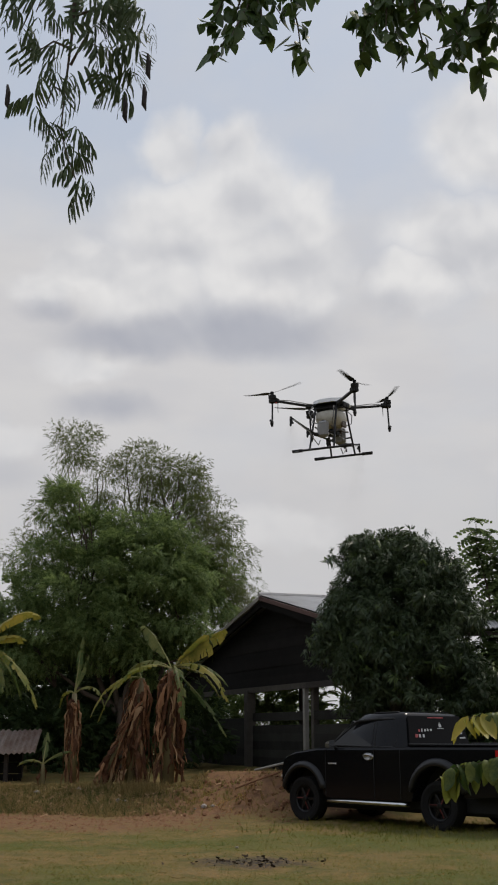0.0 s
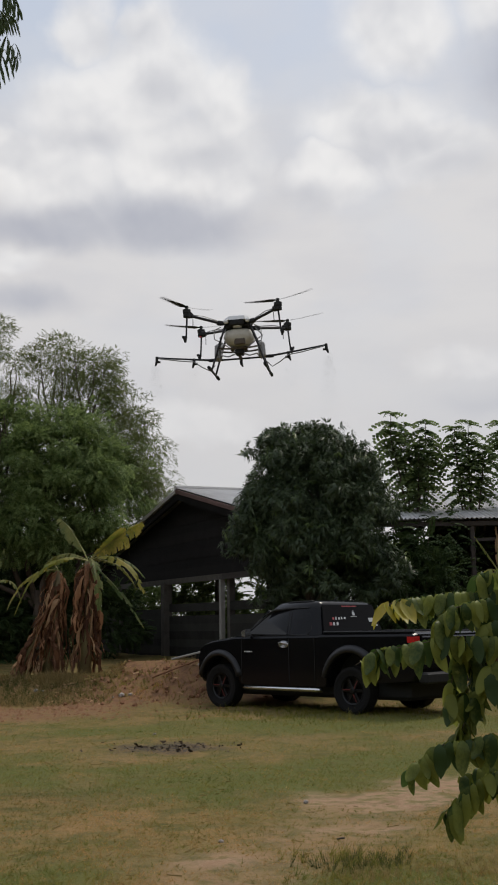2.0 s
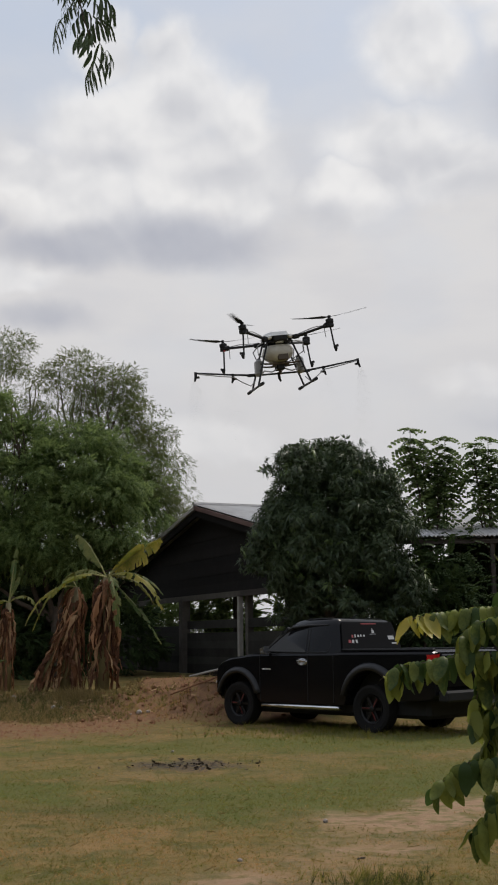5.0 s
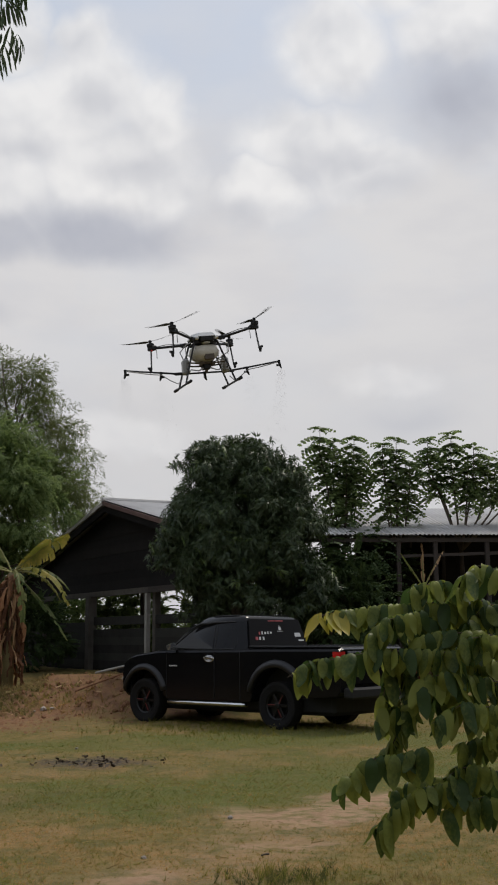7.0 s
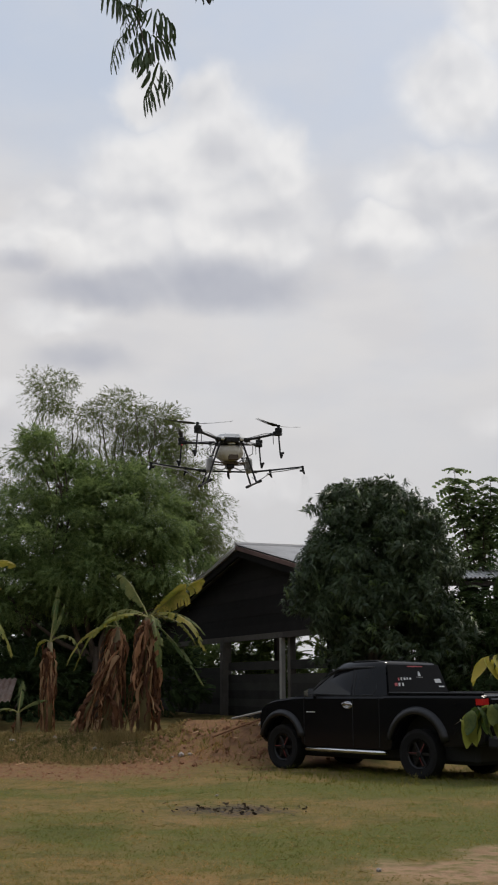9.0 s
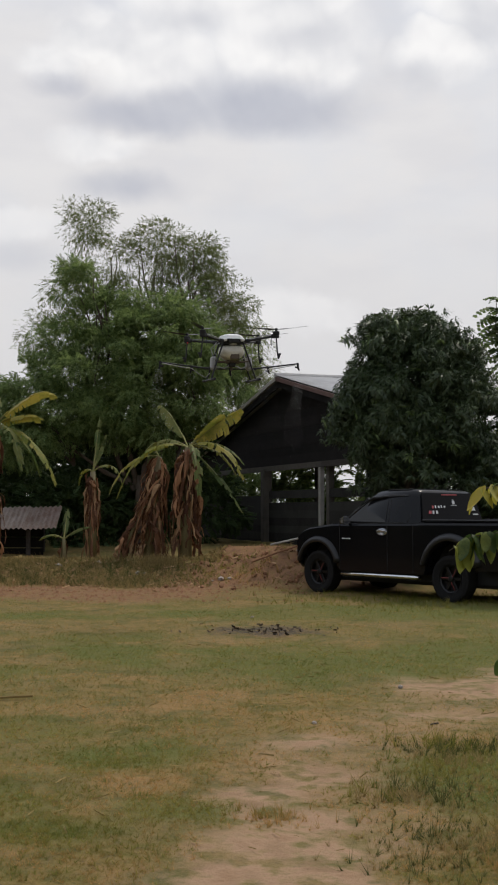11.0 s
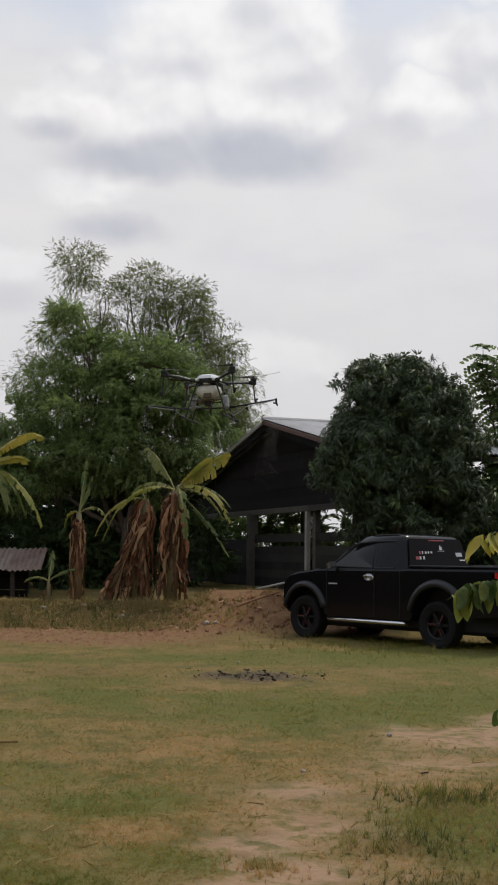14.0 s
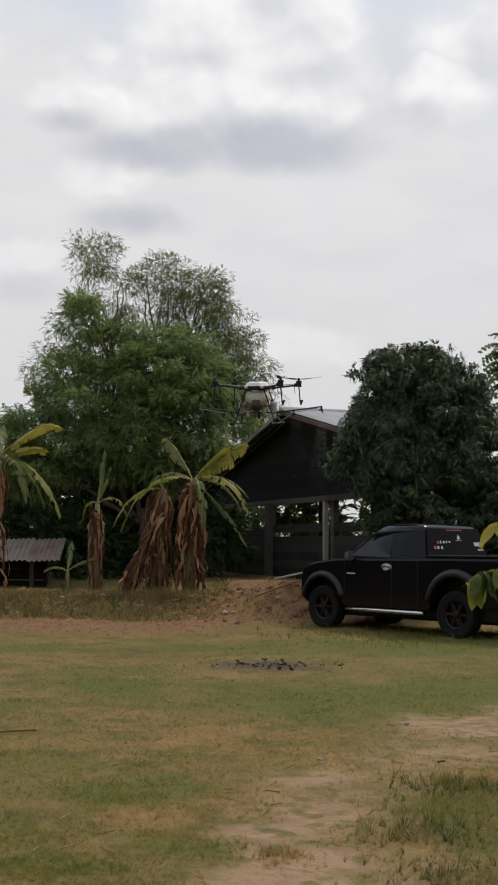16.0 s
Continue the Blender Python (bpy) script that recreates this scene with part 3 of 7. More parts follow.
TAN = ((-1.3, 9.3, 1.3, 0.9, 0.9), (-0.4, 8.5, 0.9, 0.6, 0.9), (0.6, 7.9, 0.9, 0.7, 1.0), (-2.7, 14.6, 1.6, 0.8, 0.6), (-2.6, 9.2, 0.9, 0.6, 0.6), (-0.9, 6.7, 0.6, 0.5, 0.7), (-1.9, 10.4, 0.7, 0.5, 0.6), (0.9, 14.6, 1.6, 0.5, 0.5), (-0.3, 14.5, 0.8, 0.35, 0.7), (-1.9, 5.4, 0.4, 0.25, 0.5), (-3.6, 8.2, 0.8, 0.6, 0.6), (1.0, 9.4, 0.8, 0.8, 0.9))


def lushness(x, y):
    return np.clip(0.30 + 0.22 * waver(x, y, 0.7) + 0.8 * spread_of(GREEN, x, y), 0, 1)


def dryness(x, y):
    return np.clip(0.12 + 0.16 * waver(x + 5, y, 0.8) + 0.75 * spread_of(TAN, x, y, 0.5), 0, 1)


def spaced(lo, hi, step, far):
    inner = np.arange(lo, hi + step / 2, step)
    grow = step * 1.35 ** np.arange(1, 60)
    out = np.cumsum(grow)
    out = out[out < far]
    return np.concatenate((lo - out[::-1], inner, hi + out))


gx, gy = spaced(-11, 11, 0.16, 1500), spaced(3, 34, 0.16, 1500)
GX, GY = np.meshgrid(gx, gy)
GZ = earth(GX, GY)
nx, ny = len(gx), len(gy)
ids = np.arange(nx * ny).reshape(ny, nx)
quads = np.stack((ids[:-1, :-1], ids[:-1, 1:], ids[1:, 1:], ids[1:, :-1]), axis=-1).reshape(-1, 4)
ground_mesh = bpy.data.meshes.new("ground")
ground_mesh.vertices.add(nx * ny)
ground_mesh.vertices.foreach_set("co", np.stack((GX, GY, GZ), axis=-1).reshape(-1).astype(np.float32))
ground_mesh.loops.add(quads.size)
ground_mesh.loops.foreach_set("vertex_index", quads.reshape(-1).astype(np.int32))
ground_mesh.polygons.add(len(quads))
ground_mesh.polygons.foreach_set("loop_start", (np.arange(len(quads)) * 4).astype(np.int32))
ground_mesh.update(calc_edges=True)
ground_mesh.shade_smooth()
for key, field in (("pale", pale_dirt), ("red", red_dirt), ("burnt", burnt), ("lush", lushness), ("dry", dryness)):
    at = ground_mesh.attributes.new(key, "FLOAT", "POINT")
    at.data.foreach_set("value", field(GX, GY).reshape(-1).astype(np.float32))


def ground_material():
    m = bpy.data.materials.new("yard ground")
    m.use_nodes = True
    nt = m.node_tree
    b = nt.nodes["Principled BSDF"]
    b.inputs["Roughness"].default_value, b.inputs["Specular IOR Level"].default_value = 0.95, 0.15
    co = nt.nodes.new("ShaderNodeTexCoord")

    def tex(scale, detail=6, rough=0.6):
        n = nt.nodes.new("ShaderNodeTexNoise")
        n.inputs["Scale"].default_value, n.inputs["Detail"].default_value, n.inputs["Roughness"].default_value = scale, detail, rough
        nt.links.new(co.outputs["Object"], n.inputs["Vector"])
        return n.outputs["Fac"]

    def ramp(v, lo, hi):
        n = nt.nodes.new("ShaderNodeMapRange")
        n.inputs["From Min"].default_value, n.inputs["From Max"].default_value = lo, hi
        nt.links.new(v, n.inputs["Value"])
        return n.outputs[0]

    def mixed(fac, a, c):
        n = nt.nodes.new("ShaderNodeMix")
        n.data_type = "RGBA"
        for sock, q in ((n.inputs[0], fac), (n.inputs[6], a), (n.inputs[7], c)):
            if isinstance(q, tuple):
                sock.default_value = (*q, 1)
            else:
                nt.links.new(q, sock)
        return n.outputs[2]

    def calc(op, p, q):
        n = nt.nodes.new("ShaderNodeMath")
        n.operation, n.use_clamp = op, True
        for i, v in enumerate((p, q)):
            if isinstance(v, (int, float)):
                n.inputs[i].default_value = v
            else:
                nt.links.new(v, n.inputs[i])
        return n.outputs[0]

    def field(key):
        n = nt.nodes.new("ShaderNodeAttribute")
        n.attribute_name = key
        return n.outputs["Fac"]

    fine, mid, wide = tex(38, 4, 0.7), tex(5, 6), tex(0.9, 4)
    turf = mixed(ramp(mid, 0.38, 0.62), (0.122, 0.102, 0.026), (0.262, 0.158, 0.062))
    turf = mixed(calc("MULTIPLY", ramp(wide, 0.46, 0.62), 0.55), turf, (0.215, 0.150, 0.072))
    turf = mixed(calc("MULTIPLY", field("dry"), calc("ADD", ramp(mid, 0.36, 0.60), 0.25)), turf, (0.285, 0.168, 0.070))
    turf = mixed(calc("MULTIPLY", ramp(tex(2.1, 6, 0.68), 0.50, 0.60), 0.75), turf, (0.074, 0.078, 0.023))
    turf = mixed(calc("MULTIPLY", ramp(tex(1.3, 7, 0.7), 0.53, 0.62), 0.65), turf, (0.285, 0.170, 0.078))
    turf = mixed(calc("MULTIPLY", field("lush"), calc("ADD", ramp(mid, 0.30, 0.56), 0.30)), turf, (0.100, 0.112, 0.026))
    turf = mixed(calc("MULTIPLY", ramp(tex(13, 4, 0.7), 0.52, 0.68), 0.6), turf, (0.075, 0.066, 0.028))
    turf = mixed(calc("MULTIPLY", ramp(fine, 0.52, 0.75), 0.5), turf, (0.30, 0.225, 0.115))
    soil = mixed(ramp(mid, 0.3, 0.7), (0.45, 0.305, 0.200), (0.275, 0.168, 0.098))
    soil = mixed(calc("MULTIPLY", ramp(fine, 0.5, 0.8), 0.4), soil, (0.24, 0.16, 0.10))
    soil = mixed(calc("MULTIPLY", ramp(tex(3.1, 5), 0.50, 0.66), 0.7), soil, (0.21, 0.135, 0.075))
    edge = calc("MULTIPLY", field("pale"), calc("ADD", ramp(mid, 0.40, 0.57), 0.14))
    c = mixed(edge, turf, soil)
    clay = mixed(ramp(mid, 0.35, 0.65), (0.300, 0.160, 0.082), (0.155, 0.086, 0.048))
    clay = mixed(calc("MULTIPLY", ramp(fine, 0.5, 0.75), 0.6), clay, (0.12, 0.065, 0.04))
    c = mixed(calc("MULTIPLY", field("red"), calc("ADD", ramp(mid, 0.36, 0.55), 0.3)), c, clay)
    c = mixed(calc("MULTIPLY", field("burnt"), calc("ADD", ramp(tex(16), 0.40, 0.62), 0.25)), c, (0.055, 0.046, 0.042))
    nt.links.new(c, b.inputs["Base Color"])
    bp = nt.nodes.new("ShaderNodeBump")
    bp.inputs["Strength"].default_value, bp.inputs["Distance"].default_value = 0.8, 0.04
    nt.links.new(calc("ADD", calc("MULTIPLY", mid, 0.6), calc("MULTIPLY", fine, 0.4)), bp.inputs["Height"])
    nt.links.new(bp.outputs[0], b.inputs["Normal"])
    return m


ground_mesh.materials.append(ground_material())
tagged(new("ground", ground_mesh), "patchy grass yard with bare pale tracks and red earth", "ground", kind="structure")


# ---- grass ----

def tuft_shape(n, lean, wide):
    v, f = [], []
    for k in range(n):
        a = k * 2.4
        h = 0.65 + 0.35 * math.sin(5.3 * k)
        o = 0.25 * math.sin(3.1 * k)
        v += [(0, o * math.cos(a) - wide * math.sin(a), o * math.sin(a) + wide * math.cos(a)), (0, o * math.cos(a) + wide * math.sin(a), o * math.sin(a) - wide * math.cos(a)), (h, (o + lean * h) * math.cos(a), (o + lean * h) * math.sin(a))]
        f.append((3 * k, 3 * k + 1, 3 * k + 2))
    return np.array(v), f


TUFT = tuft_shape(7, 1.0, 0.052)
WISP = tuft_shape(10, 0.45, 0.022)


def lawn(name, mat, n, xs, ys, sizes, keep, label, power=1.0):
    """Short tufts over a stretch of the yard, thinned where the soil is bare."""
    t = rng.random(n)
    if power:
        y = ys[0] + (ys[1] - ys[0]) * t
        x = xs[0] + (xs[1] - xs[0]) * rng.random(n)
    else:
        y = ys[0] * (ys[1] / ys[0]) ** t
        x = y * rng.uniform(xs[0], xs[1], n)
    ok = rng.random(n) < keep(x, y)
    x, y = x[ok], y[ok]
    p = np.stack((x, y, earth(x, y) - 0.004), axis=1)
    ax = np.stack((rng.normal(0, 0.35, len(x)), rng.normal(0, 0.35, len(x)), np.ones(len(x))), axis=1)
    ob = scattered(name, None, mat, TUFT if sizes[1] < 0.1 else WISP, p, ax, sizes[0] + (sizes[1] - sizes[0]) * rng.random(len(x)) ** 2, roll=3.0)
    return tagged(ob, label, "grass", kind="stuff")


def bare(x, y):
    return np.clip(pale_dirt(x, y) * 1.1 + red_dirt(x, y) * 0.8 + burnt(x, y), 0, 1)


def patchy(x, y):
    """Tufts stand in clumps with thin places between them."""
    return np.clip(0.40 + 0.55 * waver(x, y, 1.7) + 0.45 * waver(x + 2, y - 1, 4.3) + 0.25 * waver(y, x, 9.0), 0.03, 1)


lawn("dry_grass", "dry_grass", 105000, (-0.36, 0.30), (4.7, 21.8), (0.014, 0.034), lambda x, y: (1 - bare(x, y)) * (0.35 + 0.45 * patchy(x, y) + 0.3 * dryness(x, y)) * (1 - 0.6 * lushness(x, y)), "short dry trampled grass of the yard", 0)
lawn("green_grass", "lush_grass", 125000, (-0.36, 0.30), (4.7, 21.8), (0.015, 0.040), lambda x, y: (1 - bare(x, y)) * lushness(x, y) * (0.45 + 0.55 * patchy(x + 3, y)), "short green grass of the yard", 0)
lawn("bank_grass", "straw", 5200, (-9, -2.6), (22.0, 24.8), (0.06, 0.26), lambda x, y: 1 - 0.7 * red_dirt(x, y), "dry straw-coloured grass on the bank")
lawn("bank_weeds", "bank_green", 5200, (-9, -2.6), (22.2, 24.6), (0.06, 0.22), lambda x, y: 1 - 0.8 * red_dirt(x, y), "low green weeds on the bank")
lawn("tyre_grass", "lush_grass", 9000, (-2.6, 5.2), (16.0, 22.2), (0.05, 0.15), lambda x, y: np.exp(-((x - 1.3) / 1.6) ** 2 - ((y - 19.6) / 1.5) ** 2), "longer green grass round the truck's tyres")


def clump(x, y, n, spread, size, mat, label):
    px, py = x + rng.normal(0, spread, n), y + rng.normal(0, spread * 0.8, n)
    p = np.stack((px, py, earth(px, py) - 0.004), axis=1)
    ax = np.stack((rng.normal(0, 0.4, n), rng.normal(0, 0.4, n), np.ones(n)), axis=1)
    tagged(scattered("grass_clump", None, mat, WISP, p, ax, size * (0.5 + 0.8 * rng.random(n)), roll=3.0), label, "grass", kind="stuff")


for k in range(60):
    cx_, cy_ = 0.18 + 1.25 * rng.random(), 4.9 + 2.75 * rng.random()
    if math.hypot((cx_ - 0.85) / 0.72, (cy_ - 6.2) / 1.35) + 0.14 * math.sin(9 * cx_ + 4 * cy_) < 1.0:
        clump(cx_, cy_, 42, 0.16, 0.045 + 0.075 * rng.random() ** 1.5, ("straw", "lush_grass", "dry_grass", "bank_green", "straw")[k % 5], "uneven tall grass clump beside the bare track")
clump(-0.32, 5.75, 90, 0.12, 0.07, "dry_grass", "small grass clump on the bare track")
clump(-1.9, 23.0, 160, 0.45, 0.12, "dry_grass", "sparse grass on the earth heap")
clump(-0.9, 22.6, 160, 0.45, 0.12, "straw", "sparse dry grass on the earth heap")
clump(-1.3, 24.6, 220, 0.7, 0.13, "straw", "dry stalks on top of the earth heap")
clump(-2.6, 23.4, 200, 0.5, 0.14, "lush_grass", "low weeds on the earth heap")
clump(-3.9, 23.9, 420, 0.22, 0.26, "straw", "dry straw clump at the foot of the bananas")


# ---- pickup truck ----
def arc(cx, cz, r, a0, a1, n):
    return [(cx + r * math.cos(radians(a0 + (a1 - a0) * i / n)), cz + r * math.sin(radians(a0 + (a1 - a0) * i / n))) for i in range(n + 1)]


REAR, FRONT, WHEEL_Z, WHEEL_R = 0.08, 3.13, 0.385, 0.38


def pickup():
    t = thing("pickup_truck", pose(2.35, 19.6, 0, 0, 0, 135.2), "black pickup truck with an extended cab parked on the grass", "truck")
    # body: side outline with both wheel arches, drawn in at the sides' foot and shoulder
    outline = [(3.66, 0.52), (3.70, 0.66), (3.70, 0.88), (3.66, 1.01), (3.56, 1.10), (3.34, 1.17), (2.80, 1.24), (2.60, 1.245), (0.78, 1.265), (0.76, 1.275), (-1.16, 1.285), (-1.20, 1.26), (-1.21, 0.62), (-1.13, 0.55)]
    outline += [(-0.66, 0.52)] + arc(REAR, WHEEL_Z + 0.08, 0.53, 175, 2, 14) + [(REAR + 0.56, 0.42), (2.58, 0.42)] + arc(FRONT, WHEEL_Z + 0.07, 0.47, 176, 8, 14) + [(3.60, 0.50)]
    bm = bmesh.new()
    cx = 1.4

    def ring(y, sx, up):
        out = []
        for x, z in outline:
            k = max(0.0, min(1.0, (z - 1.0) / 0.28))
            out.append((cx + (x - cx) * sx, y, z + up * k))
        return out

    loft(bm, [ring(-0.86, 0.988, -0.03), ring(-0.915, 0.995, -0.045), ring(-0.90, 1.0, -0.012), ring(-0.80, 1.0, 0.012), ring(0.80, 1.0, 0.012), ring(0.90, 1.0, -0.012), ring(0.915, 0.995, -0.045), ring(0.86, 0.988, -0.03)][1:-1])
    body = part("body", bm, "paint", t)
    # open load bed rim
    bm = bmesh.new()
    for y in (-0.80, 0.80):
        box(bm, (-0.20, y, 1.31), (1.86, 0.09, 0.035), bevel=0.012)
    part("bed_rail", bm, "trim", body)
    part("bed_cover", box(bmesh.new(), (-0.20, 0, 1.285), (1.84, 1.5, 0.03), bevel=0.01), "trim", body)
    part("tailgate", box(bmesh.new(), (-1.215, 0, 0.98), (0.05, 1.5, 0.52), bevel=0.02), "paint", body)
    part("rear_bumper", box(bmesh.new(), (-1.30, 0, 0.60), (0.18, 1.72, 0.17), bevel=0.03), "matte_black", t)

    # cab
    def cabring(z, x0, x1, w0, w1):
        return [(x1, w1, z), (x1 + 0.18, w1 * 0.80, z), (x1 + 0.18, -w1 * 0.80, z), (x1, -w1, z), (x0, -w0, z), (x0 - 0.04, -w0 * 0.85, z), (x0 - 0.04, w0 * 0.85, z), (x0, w0, z)]

    bm = bmesh.new()
    loft(bm, [cabring(1.20, 0.80, 2.66, 0.885, 0.87), cabring(1.28, 0.82, 2.52, 0.87, 0.85), cabring(1.50, 0.88, 2.24, 0.80, 0.78), cabring(1.70, 0.93, 1.98, 0.745, 0.71), cabring(1.79, 0.96, 1.84, 0.70, 0.65), cabring(1.845, 1.08, 1.70, 0.56, 0.50)])
    cab = part("cab", bm, "paint", t)
    for f in cab.data.polygons:
        f.use_smooth = True

    def side_y(z):
        return 0.885 + (z - 1.20) * (0.69 - 0.885) / 0.54

    def pane(pts, side):
        bm = bmesh.new()
        lo = [bm.verts.new((x, side * (side_y(z) + 0.006), z)) for x, z in pts]
        hi = [bm.verts.new((x, side * (side_y(z) - 0.02), z)) for x, z in pts]
        bm.faces.new(lo)
        bm.faces.new(hi[::-1])
        for k in range(len(pts)):
            bm.faces.new((lo[k], hi[k], hi[(k + 1) % len(pts)], lo[(k + 1) % len(pts)]))
        return bm

    for side in (1, -1):
        part("front_window", pane([(2.50, 1.285), (2.30, 1.44), (2.08, 1.60), (1.92, 1.675), (1.56, 1.70), (1.52, 1.265)], side), "tint", cab)
        part("rear_window", pane([(1.46, 1.265), (1.50, 1.70), (1.12, 1.705), (1.02, 1.66), (0.98, 1.36), (1.03, 1.27)], side), "tint", cab)
        part("pillar", pane([(1.53, 1.262), (1.565, 1.705), (1.495, 1.705), (1.45, 1.262)], side), "matte_black", cab)
        for ring_ in ([(2.50, 1.285), (2.30, 1.44), (2.08, 1.60), (1.92, 1.675), (1.56, 1.70), (1.52, 1.265)], [(1.46, 1.265), (1.50, 1.70), (1.12, 1.705), (1.02, 1.66), (0.98, 1.36), (1.03, 1.27)]):
            line = [(x, side * (side_y(z) + 0.006), z) for x, z in ring_ + ring_[:1]]
            part("window_seal", tube(bmesh.new(), line, 0.014, 6), "matte_black", cab)
        bm = bmesh.new()
        tube(bm, [(2.12, side * (side_y(1.60) + 0.02), 1.61), (1.93, side * (side_y(1.69) + 0.025), 1.69), (1.55, side * (side_y(1.72) + 0.025), 1.72), (1.10, side * (side_y(1.72) + 0.025), 1.725)], [0.012, 0.022, 0.022, 0.015], 6)
        part("rain_visor", bm, "trim", cab)
        bm = bmesh.new()
        tube(bm, [(1.75, side * 0.60, 1.79), (1.65, side * 0.60, 1.825), (1.15, side * 0.60, 1.835), (1.02, side * 0.60, 1.80)], 0.013, 6)
        part("roof_rail", bm, "trim", cab)
        part("belt_strip", tube(bmesh.new(), [(2.56, side * 0.893, 1.245), (1.5, side * 0.897, 1.252), (0.98, side * 0.895, 1.258)], 0.004, 5), "trim", cab)
        # door shut lines
        for x0 in (2.58, 1.44, 0.86):
            part("door_seam", box(bmesh.new(), (x0, side * 0.914, 0.84), (0.010, 0.012, 0.78)), "matte_black", body)
        # handles
        bm = bmesh.new()
        lathe(bm, [(0.0001, 0.0), (0.105, 0.0), (0.118, 0.010), (0.10, 0.020), (0.06, 0.016), (0.0001, 0.010)], 20, Matrix.Translation((1.56, side * 0.914, 1.11)) @ Matrix.Rotation(radians(-90 * side), 4, "X") @ Matrix.Diagonal((1.0, 0.52, 1.0, 1)))
        handle = part("door_handle", bm, "silver", body, "chrome handle bowl")
        part("handle_grip", tube(bmesh.new(), [(1.66, side * 0.935, 1.13), (1.56, side * 0.955, 1.145), (1.46, side * 0.935, 1.13)], 0.016, 6), "silver", handle)
        # plain bars for the fender badge
        for k in range(5):
            part("badge_bar", box(bmesh.new(), (2.50 - k * 0.042, side * 0.918, 0.985), (0.030, 0.006, 0.022)), "white_mark", body)
        # mirror
        bm = bmesh.new()
        loft(bm, [[(2.36 + dx, side * (y), 1.30 + dz) for dx, dz in ((-0.04, -0.075 * s), (0.05, -0.06 * s), (0.06, 0.04 * s), (-0.04, 0.08 * s))] for y, s in ((0.94, 0.7), (0.97, 1.0), (1.05, 1.0), (1.08, 0.7))])
        mirror = part("mirror", bm, "silver", t)
        part("mirror_arm", tube(bmesh.new(), [(2.36, side * 0.86, 1.24), (2.36, side * 0.96, 1.27)], 0.025, 6), "matte_black", mirror)
        # flares
        for cx_, lift, r_in, r_out in ((REAR, 0.08, 0.515, 0.645), (FRONT, 0.07, 0.455, 0.565)):
            bm = bmesh.new()
            rings = []
            for q in range(19):
                a = radians(168 - 156 * q / 18)
                ring_ = []
                for r, y in ((r_in, 0.86), (r_in, 0.962), (r_in + 0.02, 0.982), (r_in + 0.65 * (r_out - r_in), 0.968), (r_out, 0.92), (r_out, 0.86)):
                    ring_.append((cx_ + r * math.cos(a), side * y, WHEEL_Z + lift + r * math.sin(a)))
                rings.append(ring_)
            loft(bm, rings)
            part("fender_flare", bm, "flare", t, smooth=True)
        # side step
        step = part("side_step", tube(bmesh.new(), [(2.52, side * 0.90, 0.365), (2.47, side * 0.975, 0.37), (0.76, side * 0.975, 0.37), (0.71, side * 0.90, 0.365)], 0.034, 10), "chrome", t, smooth=True)
        for x0 in (2.1, 1.1):
            part("step_bracket", tube(bmesh.new(), [(x0, side * 0.95, 0.36), (x0, side * 0.72, 0.44)], 0.02, 6), "matte_black", step)
        # lamps
        bm = bmesh.new()
        loft(bm, [[(x, side * y, z) for y, z in ((0.80, 1.14), (0.918, 1.14), (0.918, 1.235), (0.80, 1.24))] for x in (-1.225, -1.07)])
        part("tail_lamp", bm, "tail_lamp", t)
        bm = bmesh.new()
        loft(bm, [[(x, side * y, z) for y, z in ((0.50, 0.88), (w, 0.91), (w, 1.04), (0.55, 1.03))] for x, w in ((3.695, 0.78), (3.50, 0.922))])
        part("headlamp", bm, "tint", t)
        bm = bmesh.new()
        box(bm, (3.70, side * 0.70, 0.60), (0.05, 0.2, 0.12), bevel=0.02)
        part("fog_lamp", bm, "chrome", t)
    # glass front and rear
    bm = bmesh.new()
    a = [(2.70, 0.70, 1.235), (2.70, -0.70, 1.235), (2.20, -0.58, 1.68), (2.20, 0.58, 1.68)]
    slab_pts = [Vector(p) for p in a]
    nrm = (slab_pts[1] - slab_pts[0]).cross(slab_pts[3] - slab_pts[0]).normalized()
    nrm = nrm if nrm.x > 0 else -nrm
    loft(bm, [[p + nrm * 0.03 for p in slab_pts], [p + nrm * 0.002 for p in slab_pts]])
    part("windscreen", bm, "tint", cab)
    bm = bmesh.new()
    a = [Vector(p) for p in ((0.765, 0.78, 1.30), (0.765, -0.78, 1.30), (0.885, -0.66, 1.765), (0.885, 0.66, 1.765))]
    nrm = (a[1] - a[0]).cross(a[3] - a[0]).normalized()
    nrm = nrm if nrm.x < 0 else -nrm
    loft(bm, [[p + nrm * 0.012 for p in a], [p - nrm * 0.02 for p in a]])
    glass = part("back_window", bm, "back_glass", cab)

    def on_glass(u, v):
        """u across from the left side, v up, each 0 to 1."""
        lo, hi = a[0].lerp(a[1], u), a[3].lerp(a[2], u)
        return lo.lerp(hi, v) + nrm * 0.016

    def sticker(u0, v0, u1, v1, mat, name="sticker"):
        bm = bmesh.new()
        q = [on_glass(u0, v0), on_glass(u1, v0), on_glass(u1, v1), on_glass(u0, v1)]
        loft(bm, [[p + nrm * 0.003 for p in q], q])
        part(name, bm, mat, glass)

    for k, (w, mat) in enumerate(((0.028, "red_mark"), (0.02, "white_mark"), (0.03, "white_mark"), (0.022, "white_mark"), (0.03, "white_mark"))):
        sticker(0.16 + k * 0.052, 0.44 + 0.008 * k, 0.16 + k * 0.052 + w, 0.54 + 0.012 * (k % 2), mat)
    for k, w in enumerate((0.045, 0.03, 0.03)):
        sticker(0.10 + k * 0.062, 0.25, 0.10 + k * 0.062 + w, 0.36, "red_mark" if k == 0 else "white_mark")
